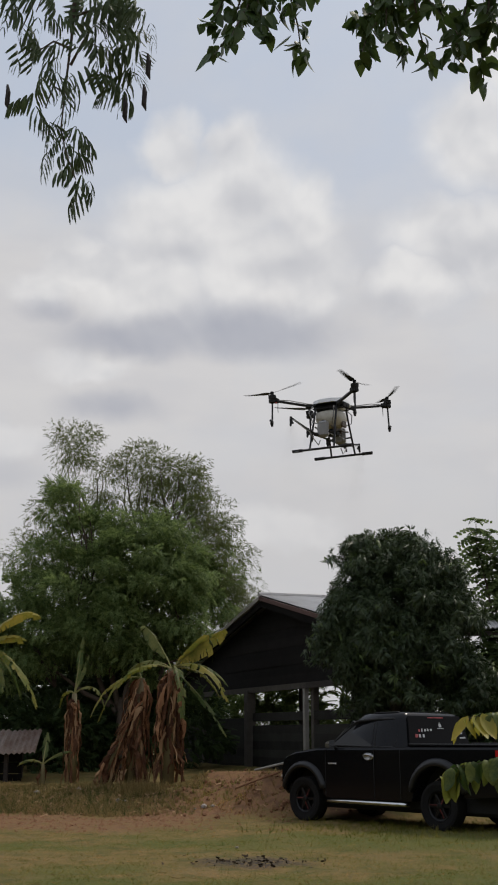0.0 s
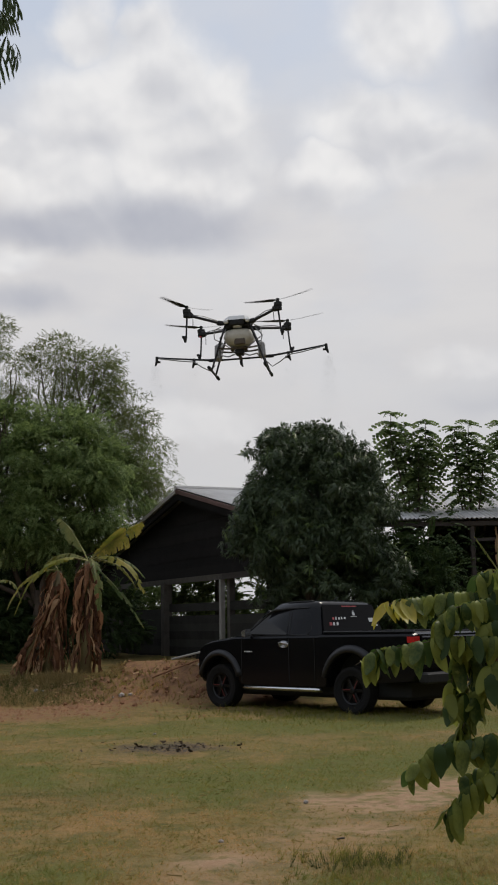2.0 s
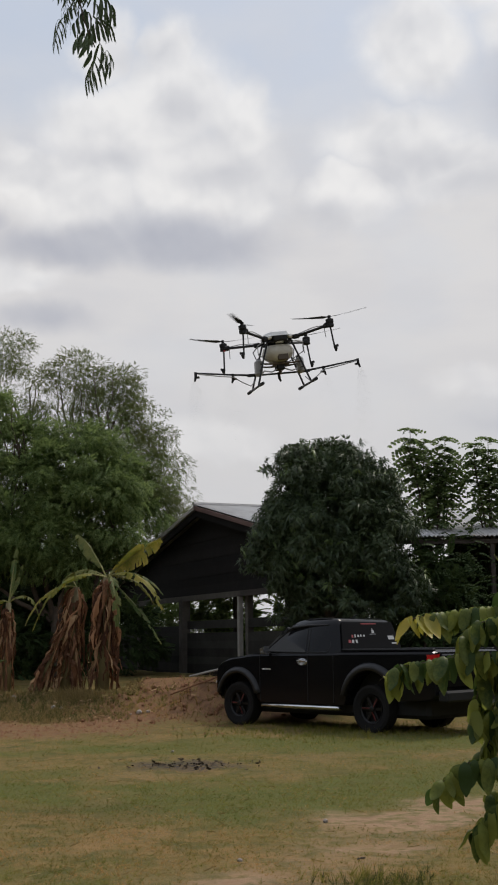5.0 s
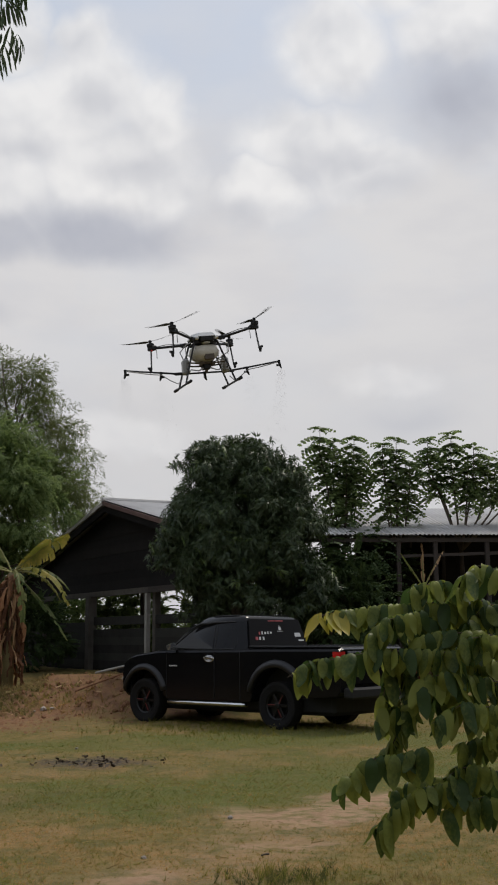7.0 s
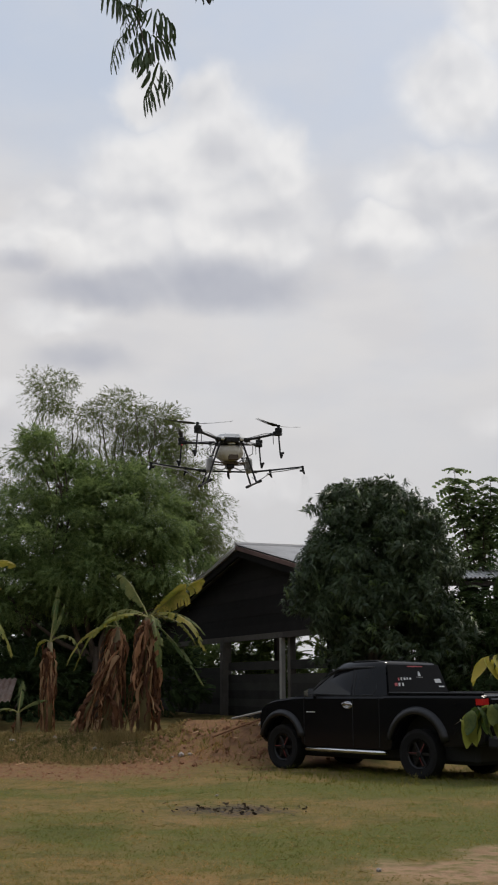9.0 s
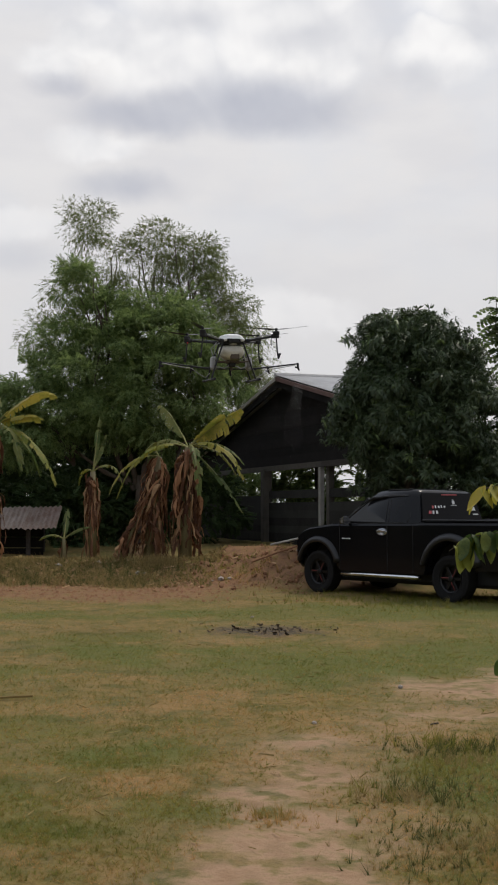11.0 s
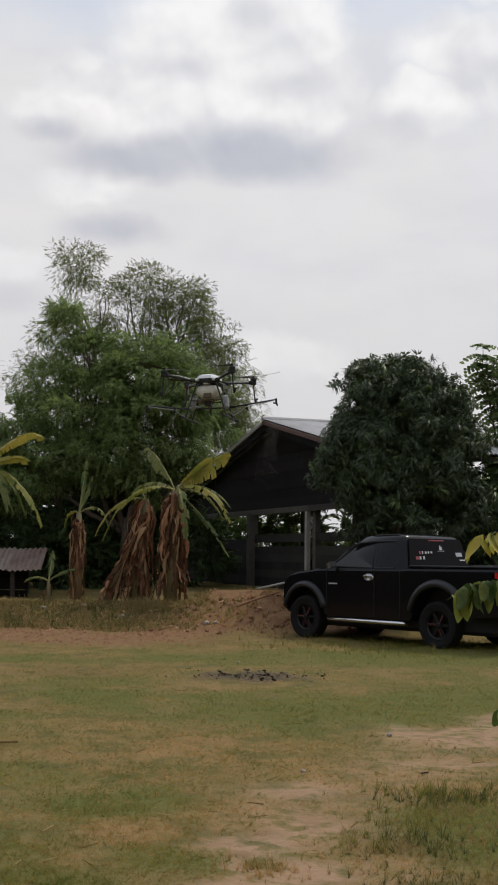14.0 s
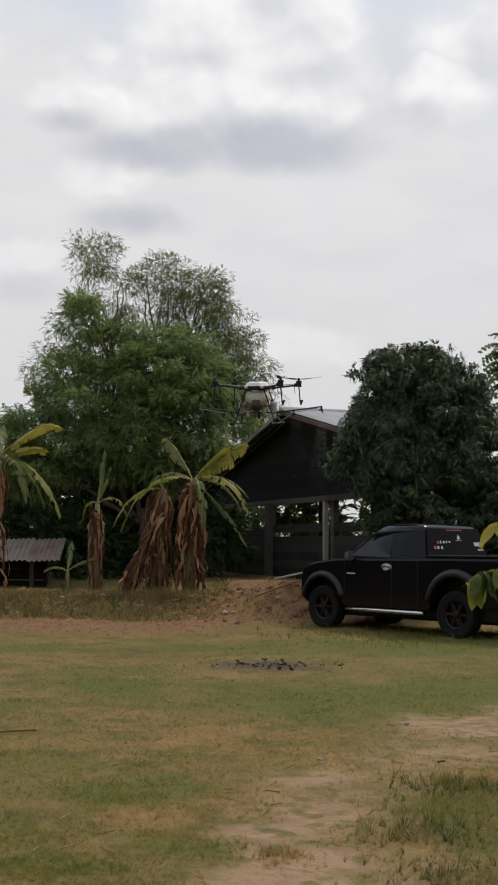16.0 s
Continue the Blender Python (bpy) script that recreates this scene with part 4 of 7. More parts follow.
    sticker(0.54, 0.60, 0.585, 0.72, "white_mark")
    sticker(0.555, 0.73, 0.57, 0.77, "white_mark")
    sticker(0.50, 0.55, 0.62, 0.565, "white_mark")
    sticker(0.82, 0.36, 0.93, 0.50, "white_mark")
    sticker(0.86, 0.20, 0.96, 0.25, "white_mark")
    sticker(0.36, 0.92, 0.66, 0.955, "red_mark", "brake_lamp")
    # front
    bm = bmesh.new()
    for k in range(4):
        box(bm, (3.70, 0, 0.78 + k * 0.06), (0.03, 1.0, 0.03), bevel=0.006)
    part("grille", bm, "chrome", t)
    part("front_bumper", box(bmesh.new(), (3.64, 0, 0.56), (0.16, 1.70, 0.24), bevel=0.05), "paint", t)
    part("chassis", box(bmesh.new(), (1.4, 0, 0.40), (4.6, 1.35, 0.34), bevel=0.06), "matte_black", t)
    part("roof_aerial", tube(bmesh.new(), [(1.2, 0.0, 1.84), (1.1, 0.0, 1.90)], 0.012, 6), "matte_black", cab)

    for x0, wide_ in ((REAR, 1.08), (FRONT, 0.96)):
        part("wheel_well", box(bmesh.new(), (x0, 0, 0.77), (wide_, 1.2, 0.46), bevel=0.05), "matte_black", t)

    # wheels
    def wheel_parts(parent):
        bm = bmesh.new()
        turn_ = Matrix.Rotation(radians(-90), 4, "X")
        lathe(bm, [(0.235, -0.10), (0.33, -0.125), (0.375, -0.115), (WHEEL_R, -0.085), (WHEEL_R + 0.003, 0.0), (WHEEL_R, 0.085), (0.375, 0.115), (0.33, 0.125), (0.235, 0.10)], 32, turn_)
        for f in [f for f in bm.faces if len(f.verts) > 4]:
            bm.faces.remove(f)
        for k in range(40):
            c = Matrix.Rotation(radians(k * 9), 4, "Y")
            for yy in (-0.055, 0.055):
                box(bm, (WHEEL_R - 0.002, yy, 0), (0.008, 0.05, 0.034), c)
        tyre = part("tyre", bm, "tyre", parent)
        bm = bmesh.new()
        lathe(bm, [(0.236, -0.09), (0.225, 0.10), (0.205, 0.085), (0.20, 0.02), (0.05, 0.0), (0.05, -0.05)], 28, turn_)
        for f in [f for f in bm.faces if len(f.verts) > 4]:
            bm.faces.remove(f)
        rim = part("rim", bm, "rim", parent, smooth=False)
        for k in range(6):
            c = Matrix.Rotation(radians(k * 60), 4, "Y")
            part("spoke", box(bmesh.new(), (0.125, 0.060, 0), (0.19, 0.03, 0.050), c, 0.006), "spoke", rim)
            if k % 2 == 0:
                part("spoke_accent", box(bmesh.new(), (0.12, 0.096, 0.016), (0.15, 0.006, 0.012), c), "red_accent", rim)
        part("hub_cap", lathe(bmesh.new(), [(0.05, 0.06), (0.05, 0.10), (0.035, 0.11), (0.0001, 0.112)], 16, turn_), "rim", rim)

    for x0 in (REAR, FRONT):
        for side in (1, -1):
            w = new("wheel")
            w.parent = t
            w.matrix_basis = pose(x0, side * 0.80, WHEEL_Z - 0.01, 0, 0, 0 if side > 0 else 180)
            wheel_parts(w)
    return t


pickup()


# ---- shed with a low gable, open below ----
APEX = Vector((-1.55, 31.0, 5.05))
GABLE = Vector((0.42, -0.9075, 0)).normalized()
RIDGE = Vector((0.9075, 0.42, 0)).normalized()
FALL = math.tan(radians(12.2))


def on_gable(d, z, back=0.0):
    p = APEX + GABLE * d + RIDGE * back
    return Vector((p.x, p.y, z))


def plank(bm, a, b, wide, thick, up=(0, 0, 1)):
    """A straight board from a to b."""
    a, b = Vector(a), Vector(b)
    x = (b - a).normalized()
    z = Vector(up)
    y = z.cross(x).normalized()
    z = x.cross(y)
    m = Matrix.Translation((a + b) / 2) @ Matrix((x, y, z)).transposed().to_4x4()
    return box(bm, (0, 0, 0), ((b - a).length, thick, wide), m)


def sheet_mesh(name, mat, long, wide, wave=0.076, high=0.018):
    """One corrugated sheet: x runs down the slope, y across the waves."""
    n = max(4, int(wide / wave * 4))
    v, f = [], []
    for i in range(n + 1):
        y = wide * i / n
        z = high * math.sin(2 * math.pi * y / wave)
        v += [(0, y, z), (long, y, z), (0, y, z - 0.004), (long, y, z - 0.004)]
    for i in range(n):
        a, b = 4 * i, 4 * i + 4
        f += [(a, a + 1, b + 1, b), (a + 2, b + 2, b + 3, a + 3), (a + 1, a + 3, b + 3, b + 1), (a, b, b + 2, a + 2)]
    me = bpy.data.meshes.new(name)
    me.from_pydata(v, [], f)
    me.materials.append(M[mat])
    return me


def basis(x, y, o):
    x, y = Vector(x).normalized(), Vector(y)
    z = x.cross(y).normalized()
    y = z.cross(x)
    return Matrix.Translation(o) @ Matrix((x, y, z)).transposed().to_4x4()


def farm_shed():
    t = thing("farm_shed", Matrix(), "open dark timber farm shed with a low grey sheet-metal roof", "shed")
    long, half = 6.5, 8.4
    down = {1: (GABLE - Vector((0, 0, FALL))).normalized(), -1: (-GABLE - Vector((0, 0, FALL))).normalized()}
    roof = new("roof")
    roof.parent = t
    sheets = {1: sheet_mesh("roof_sheet", "sheet", 6.0 / math.cos(radians(12.2)), 0.80), -1: sheet_mesh("roof_sheet", "sheet", half / math.cos(radians(12.2)), 0.80)}
    for side in (1, -1):
        for k in range(int(long / 0.78)):
            o = APEX + RIDGE * (k * 0.78 - 0.35) + Vector((0, 0, 0.02 + 0.004 * (k % 2)))
            if side < 0:
                o = o + RIDGE * 0.8
            shared("roof_sheet", sheets[side], roof, basis(down[side], RIDGE * side, o))
    part("ridge_cap", tube(bmesh.new(), [APEX + RIDGE * -0.4 + Vector((0, 0, 0.03)), APEX + RIDGE * long + Vector((0, 0, 0.03))], 0.07, 8), "sheet", roof)
    for side, mat, name in ((1, "fascia", "red_rake_board"), (-1, "rake", "pale_rake_board")):
        bm = bmesh.new()
        a = APEX + RIDGE * -0.38 + Vector((0, 0, -0.07))
        plank(bm, a, a + down[side] * (5.95 if side > 0 else 8.5), 0.10, 0.035)
        part(name, bm, mat, roof)
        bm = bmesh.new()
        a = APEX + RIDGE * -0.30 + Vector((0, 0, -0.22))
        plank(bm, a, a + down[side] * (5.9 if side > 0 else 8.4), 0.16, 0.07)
        # edge rafters coloured dark to sink into the shade below the roof
        part("rafter", bm, "shaded_board", roof)
    for k in range(1, 4):
        for side in (1, -1):
            bm = bmesh.new()
            a = APEX + RIDGE * (k * 1.8) + Vector((0, 0, -0.14))
            plank(bm, a, a + down[side] * (5.9 if side > 0 else 8.4), 0.16, 0.07)
            part("rafter", bm, "old_wood", roof)
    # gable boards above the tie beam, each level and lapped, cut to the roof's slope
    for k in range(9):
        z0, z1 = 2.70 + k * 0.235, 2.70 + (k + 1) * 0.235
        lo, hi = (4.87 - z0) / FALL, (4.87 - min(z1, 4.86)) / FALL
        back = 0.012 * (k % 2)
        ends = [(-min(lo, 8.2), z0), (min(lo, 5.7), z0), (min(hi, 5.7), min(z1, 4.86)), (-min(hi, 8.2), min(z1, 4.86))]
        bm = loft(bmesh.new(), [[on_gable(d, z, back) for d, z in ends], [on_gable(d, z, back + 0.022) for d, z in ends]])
        part("gable_board", bm, "shaded_board", t)
    for a, b, z, w, mat in ((-8.2, 2.4, 2.62, 0.14, "concrete"), (2.2, 5.8, 2.62, 0.14, "old_wood")):
        part("tie_beam", plank(bmesh.new(), on_gable(a, z, -0.06), on_gable(b, z, -0.06), w, 0.09), mat, t)
    # posts
    for d, mat, wide, back in ((-8.0, "concrete", 0.17, 0), (-5.5, "concrete", 0.17, 0), (-1.67, "concrete", 0.25, -0.02), (2.22, "pale_post", 0.12, -0.03), (2.48, "concrete", 0.16, 0.1), (5.6, "concrete", 0.17, 0)):
        p = on_gable(d, 0, back)
        z0 = earth_at(p.x, p.y) - 0.15
        bm = bmesh.new()
        box(bm, (0, 0, 0), (wide, wide, 2.62 - z0), basis(GABLE, RIDGE, (p.x, p.y, (2.62 + z0) / 2)), 0.012)
        part("post", bm, mat, t)
    for back in (3.2, 6.2):
        for d in (-5.5, -1.7, 2.3, 5.6):
            p = on_gable(d, 0, back)
            z0 = earth_at(p.x, p.y) - 0.15
            top = 5.05 - abs(d) * FALL - 0.2
            part("post", box(bmesh.new(), (0, 0, 0), (0.16, 0.16, top - z0), basis(GABLE, RIDGE, (p.x, p.y, (top + z0) / 2)), 0.012), "old_wood", t)
    # low board wall with a gap under the beam
    for row in range(7):
        z = 0.55 + row * 0.205
        for a, b in ((-8.1, -1.75), (-1.55, 2.15), (2.6, 5.6)):
            if a > -1.6 and row == 6:
                z = 0.55 + 6 * 0.205 + 0.12
            bm = bmesh.new()
            plank(bm, on_gable(a, z, 0.03), on_gable(b, z + 0.01 * (row % 2), 0.03), 0.215, 0.025 + 0.006 * (row % 2))
            part("wall_board", bm, "grey_board", t)
    # far side added in dark boards, to give the open shed its shade
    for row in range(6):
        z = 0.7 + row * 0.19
        part("wall_board", plank(bmesh.new(), on_gable(-5.6, z, 6.3), on_gable(5.6, z, 6.3), 0.20, 0.025), "shaded_board", t)
    return t


farm_shed()


def lean_to():
    t = thing("roofed_shelter", Matrix(), "shelter with a grey corrugated roof on slim dark posts", "shelter")
    roof = new("roof")
    roof.parent = t
    slope = Vector((0, -5.0, -1.13))
    me = sheet_mesh("roof_sheet", "sheet", slope.length, 0.84, 0.10, 0.02)
    for k in range(9):
        shared("roof_sheet", me, roof, basis(slope, (1, 0, 0), (2.55 + k * 0.80, 31.0, 4.86 + 0.004 * (k % 2))))
    part("eave_beam", plank(bmesh.new(), (2.7, 26.15, 3.62), (9.7, 26.15, 3.62), 0.10, 0.06), "old_wood", t)
    part("cross_rail", plank(bmesh.new(), (5.1, 26.2, 3.25), (9.7, 26.2, 3.40), 0.07, 0.05), "old_wood", t)
    for x, y in ((5.1, 26.2), (5.95, 26.2), (7.15, 26.2), (9.4, 26.2), (5.1, 30.8), (7.2, 30.8), (9.4, 30.8)):
        z0 = earth_at(x, y) - 0.1
        top = 3.58 + (y - 26.2) * 0.226
        part("post", box(bmesh.new(), (x, y, (z0 + top) / 2), (0.10, 0.10, top - z0), bevel=0.01), "old_wood", t)
    # dark backing added for the clutter and shade below the roof
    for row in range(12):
        part("back_board", plank(bmesh.new(), (4.9, 30.9, 0.7 + row * 0.34), (9.7, 30.9, 0.7 + row * 0.34), 0.36, 0.03 + 0.008 * (row % 2)), "shaded_board", t)
    return t


lean_to()


def rusty_roof():
    t = thing("low_hut", Matrix(), "low hut with a rusty corrugated roof among the bananas", "hut")
    roof = new("roof")
    roof.parent = t
    slope = Vector((0.25, -1.6, -0.52))
    me = sheet_mesh("roof_sheet", "rust_sheet", slope.length, 0.8, 0.12, 0.022)
    for k in range(4):
        shared("roof_sheet", me, roof, basis(slope, (1, 0, 0), (-10.2 + k * 0.78, 28.4, 1.55 + 0.004 * (k % 2))))
    for x in (-9.9, -8.6, -7.5):
        z0 = earth_at(x, 27.0) - 0.1
        part("post", box(bmesh.new(), (x, 27.0, (1.02 + z0) / 2), (0.09, 0.09, 1.02 - z0)), "old_wood", t)
        part("post", box(bmesh.new(), (x, 28.3, (1.48 + z0) / 2), (0.09, 0.09, 1.48 - z0)), "old_wood", t)
    for row in range(3):
        part("wall_board", plank(bmesh.new(), (-10.1, 27.6, 0.45 + row * 0.26), (-7.3, 27.6, 0.45 + row * 0.26), 0.24, 0.03), "shaded_board", t)
    return t


rusty_roof()


# ---- trees ----
FEATHER = spray(5, 0.32, 0.115, 0.50)
FINE = spray(5, 0.38, 0.150, 0.40)
DENSE = spray(5, 0.40, 0.19, 0.30)
MANGO = whorl(9, 1.0, 0.17, 0.42)
ARCHED = spray(6, 0.44, 0.27, 0.95, 0.40)
FROND = spray(6, 0.36, 0.17, 0.85, 0.5)


def hanging(ways, amount):
    a = ways + rng.normal(0, 0.45, ways.shape)
    a[:, 2] -= amount
    return a


def tree(name, label, base, radius, heaps, targets, mat, shape, density, size, droop, inside=0.55, category="tree", extra=(), lump=0.42, flat_=0.72):
    t = thing(name, pose(*base), label, category)
    bz = base[2]
    part("trunk", tube(bmesh.new(), [(0, 0, -0.3), (0.06, 0.02, 0.5), (0.02, -0.03, 1.2), targets[0] if len(targets) == 1 else (0.05, 0, 1.9)], [radius * 1.25, radius, radius * 0.85, radius * 0.7], 10), "bark", t, smooth=True)
    limbs(t, (0.02, 0, 1.3), radius * 0.5, targets, seed=len(name))
    for tg in targets:
        rr = random.Random(int(abs(tg[0]) * 100))
        ends = [(tg[0] + rr.uniform(-1, 1), tg[1] + rr.uniform(-0.8, 0.8), tg[2] + rr.uniform(-0.2, 1.0)) for _ in range(4)]
        limbs(t, tuple(0.75 * q for q in tg), radius * 0.22, ends, name="branch", sway=0.12, seed=int(abs(tg[2]) * 50))
    p, w = blobs_points(heaps, density, inside, lump, flat_)
    ob = scattered("crown", t, mat, shape, p, hanging(w, droop), size[0] + (size[1] - size[0]) * rng.random(len(p)))
    for mat2, share in extra:
        pick = rng.random(len(p)) < share
        scattered("young_leaves", t, mat2, shape, p[pick] + w[pick] * 0.12, hanging(w[pick], droop), size[0] + (size[1] - size[0]) * rng.random(int(pick.sum())))
    return t


def pinnate(name, label, base, shoots):
    """A slim tree whose long feathered leaves droop in tiers round each upright shoot (x, y, top, foot)."""
    t = thing(name, pose(*base), label, "tree", "slim trees behind the roofs")
    fork = min(s[3] for s in shoots) - 0.9
    part("trunk", tube(bmesh.new(), [(0, 0, -0.3), (0.04, 0, fork * 0.5), (0, 0, fork)], [0.08, 0.065, 0.05], 9), "bark", t, smooth=True)
    spots, ways, sizes = [], [], []
    for x, y, top, foot in shoots:
        part("shoot", tube(bmesh.new(), [(0, 0, fork - 0.05), (x * 0.6, y * 0.6, foot - 0.3), (x, y, (foot + top) / 2), (x + 0.02, y, top)], [0.030, 0.022, 0.014, 0.006], 6), "bark", t)
        z = top
        while z > foot:
            n = 9
            a = rng.uniform(0, 6.28) + np.arange(n) * 2 * math.pi / n + rng.normal(0, 0.2, n)
            young = (top - z) < 0.12
            spots.append(np.stack((np.full(n, x), np.full(n, y), z + rng.normal(0, 0.03, n)), axis=1))
            ways.append(np.stack((np.cos(a), np.sin(a), (0.75 if young else 0.30) + rng.normal(0, 0.16, n)), axis=1))
            sizes.append(rng.uniform(0.18, 0.28, n) if young else rng.uniform(0.26, 0.40, n))
            z -= rng.uniform(0.15, 0.25)
    scattered("crown", t, "cassia", ARCHED, np.concatenate(spots), np.concatenate(ways), np.concatenate(sizes), 0.25)
    return t


# tall tree: greener low and to one side, thin and olive at the top where the limbs show
B = (-5.6, 32.5, 0.6)
tree("tall_tree", "tall tree with a thin feathery olive green crown", B, 0.20,
     [(-1.75, 0, 8.75, 0.75, 0.9, 1.15, 0.7), (-0.9, 0, 7.9, 0.8, 0.9, 1.0, 0.7), (0.3, 0, 8.3, 0.85, 1.0, 0.85, 0.7), (1.25, 0, 8.1, 0.95, 1.0, 1.0, 0.75), (0.5, 0, 7.0, 1.5, 1.2, 1.0, 0.6), (-2.5, 0, 7.1, 0.7, 0.9, 0.8, 0.5),
      (1.9, 0, 6.8, 0.75, 1.0, 1.1, 0.6), (2.25, 1.2, 5.7, 0.8, 1.0, 1.0, 0.8), (2.3, 2.6, 4.6, 0.8, 0.8, 0.9, 0.8), (-3.1, -0.2, 5.7, 0.7, 0.8, 0.8, 0.5), (2.5, 2.6, 5.4, 0.7, 0.7, 0.9, 0.8), (2.4, 0, 6.5, 0.75, 0.9, 0.8, 0.7), (2.6, 2.4, 6.0, 0.6, 0.8, 0.7, 0.7), (1.9, 0, 7.6, 0.6, 0.8, 0.6, 0.6), (2.9, 2.8, 4.7, 0.6, 0.6, 0.6, 0.8), (2.4, 2.8, 3.9, 0.7, 0.8, 0.9, 0.8)],
     [(-1.7, 0, 8.0), (0.1, 0.2, 7.6), (1.3, -0.2, 7.5), (2.0, 0, 5.9), (-2.3, 0.2, 5.8)], "feather", FEATHER, 3300, (0.08, 0.17), 0.35, 0.08, lump=0.42)
B = (-5.5, 30.6, 0.5)
tree("bushy_tree", "broad green tree with fine layered feathery leaves", B, 0.18,
     [(-1.5, 0, 6.9, 0.8, 0.8, 0.8, 0.75), (-0.6, 0.2, 6.3, 0.9, 0.8, 0.8, 0.8), (-2.2, 0, 5.6, 1.0, 1.0, 0.7, 0.85), (-0.5, -0.2, 5.3, 1.3, 1.1, 0.7, 0.9), (1.0, -0.2, 5.55, 1.0, 1.0, 0.7, 0.95), (1.6, -0.2, 5.1, 0.65, 0.9, 0.7, 0.95), (0.5, -0.4, 4.5, 1.5, 1.2, 0.7, 1.0), (0.6, 0, 6.2, 0.8, 0.8, 0.6, 0.7), (-0.2, 0.4, 4.2, 1.8, 0.8, 1.4, 0.7), (1.5, 2.4, 6.0, 0.9, 0.8, 0.7, 0.9), (2.0, 2.8, 5.1, 0.8, 0.8, 0.7, 0.9), (1.0, 0.6, 6.6, 0.7, 0.7, 0.5, 0.7), (-1.0, 0.3, 6.0, 1.0, 0.8, 0.7, 0.8),
      (-1.4, -0.4, 4.4, 1.2, 1.1, 0.7, 1.0), (-2.9, -0.3, 4.3, 0.9, 1.0, 0.9, 0.9), (1.5, -0.2, 3.9, 0.8, 1.0, 0.7, 0.9), (-0.3, -0.6, 3.5, 1.7, 1.1, 0.7, 0.8), (-2.2, -0.6, 3.2, 1.2, 1.0, 0.8, 0.8), (0.9, -0.3, 3.0, 0.9, 0.9, 0.7, 0.7), (-3.4, -0.4, 3.0, 0.8, 0.8, 0.9, 0.8)],
     [(-1.9, 0, 4.3), (0.3, 0, 4.7), (1.6, 0, 4.4), (-2.3, -0.3, 2.9), (1.6, -0.2, 2.9), (-1.2, 0, 6.2)], "green", FINE, 2250, (0.12, 0.26), 0.35, 0.36, lump=0.46, flat_=0.55)
B = (1.30, 25.2, 0.4)
lobe = random.Random(6)
lobes = []
for k in range(30):
    a, up = lobe.uniform(-0.2, 3.34), lobe.uniform(-0.25, 0.98)
    r = math.sqrt(max(0.05, 1 - up * up)) * lobe.uniform(0.88, 1.10)
    lobes.append((0.14 + 1.42 * r * math.cos(a), -1.05 * r * math.sin(a) + 0.15, 3.1 + 2.05 * up * lobe.uniform(0.86, 1.06), lobe.uniform(0.26, 0.60), 0.38, lobe.uniform(0.24, 0.50), 1.5))
tree("mango_tree", "dense dark mango tree behind the truck", B, 0.16,
     lobes + [(0.1, 0, 3.75, 1.25, 1.0, 1.25, 0.9), (-0.65, 0, 3.4, 0.8, 0.9, 0.9, 0.9), (1.0, 0, 3.4, 0.85, 0.9, 0.95, 0.9), (0.2, -0.3, 2.4, 1.35, 1.1, 1.2, 0.9), (-0.55, -0.2, 1.8, 0.75, 0.8, 0.9, 0.8), (1.2, -0.2, 1.9, 0.75, 0.9, 1.1, 0.8), (0.3, -0.2, 1.0, 1.2, 0.9, 0.8, 0.8), (0.2, 0.35, 3.0, 1.35, 0.5, 1.6, 0.9), (0.9, 0.1, 4.2, 0.7, 0.7, 0.7, 0.9), (0.3, 0.2, 4.6, 0.9, 0.7, 0.6, 0.9), (-1.45, -0.2, 2.95, 0.25, 0.3, 0.4, 0.9)],
     [(0, 0, 4.0), (-0.8, 0, 3.4), (0.9, 0, 3.3), (0.2, -0.5, 2.7)], "mango", MANGO, 1020, (0.11, 0.20), 0.42, 0.30, extra=(("mango_young", 0.02),), lump=0.30)
# loose outer whorls that break the mango's outline
mango = bpy.data.objects["mango_tree"]
ua, uz = rng.uniform(-0.3, 3.44, 420), rng.uniform(-0.3, 1.0, 420)
ur = np.sqrt(np.clip(1 - uz * uz, 0, 1))
way_ = np.stack((ur * np.cos(ua), -ur * np.sin(ua), uz), axis=1)
scattered("outer_leaves", mango, "mango", MANGO, np.array([0.1, 0.1, 3.1]) + way_ * np.array([1.60, 1.3, 2.20]) * (rng.uniform(0.88, 0.99, 420) + 0.06 * np.sin(7 * ua + 5 * uz))[:, None], way_ + np.array([0, 0, 0.25]), rng.uniform(0.13, 0.20, 420))
for label, B, shoots in (
    ("slim tree with tiers of drooping pinnate leaves", (3.95, 27.3, 0.65), ((-0.48, 0, 5.72, 4.5), (-0.15, 0.2, 5.45, 4.0), (0.34, 0, 5.5, 4.4), (0.12, -0.2, 4.9, 3.5), (-0.10, 0.1, 4.2, 3.2), (0.42, 0.2, 4.8, 3.9))),
    ("slim tree with drooping pinnate leaves over the roof", (5.3, 27.4, 0.65), ((-0.30, 0, 5.35, 4.4), (0.05, 0.1, 5.5, 4.2), (0.32, -0.1, 4.9, 3.6), (-0.25, 0, 4.2, 3.6), (0.10, 0.2, 4.4, 3.7))),
    ("wider tree with drooping pinnate leaves over the roof", (6.9, 27.6, 0.65), ((-0.75, 0, 5.5, 4.4), (-0.15, 0.1, 5.65, 4.4), (0.35, -0.1, 5.35, 4.2), (0.75, 0.1, 5.1, 3.9), (0.15, -0.2, 4.7, 3.75), (-0.50, 0.2, 4.8, 4.2), (1.2, 0, 5.2, 4.0), (1.7, 0.1, 5.3, 4.1))),
):
    pinnate("pinnate_tree", label, B, shoots)


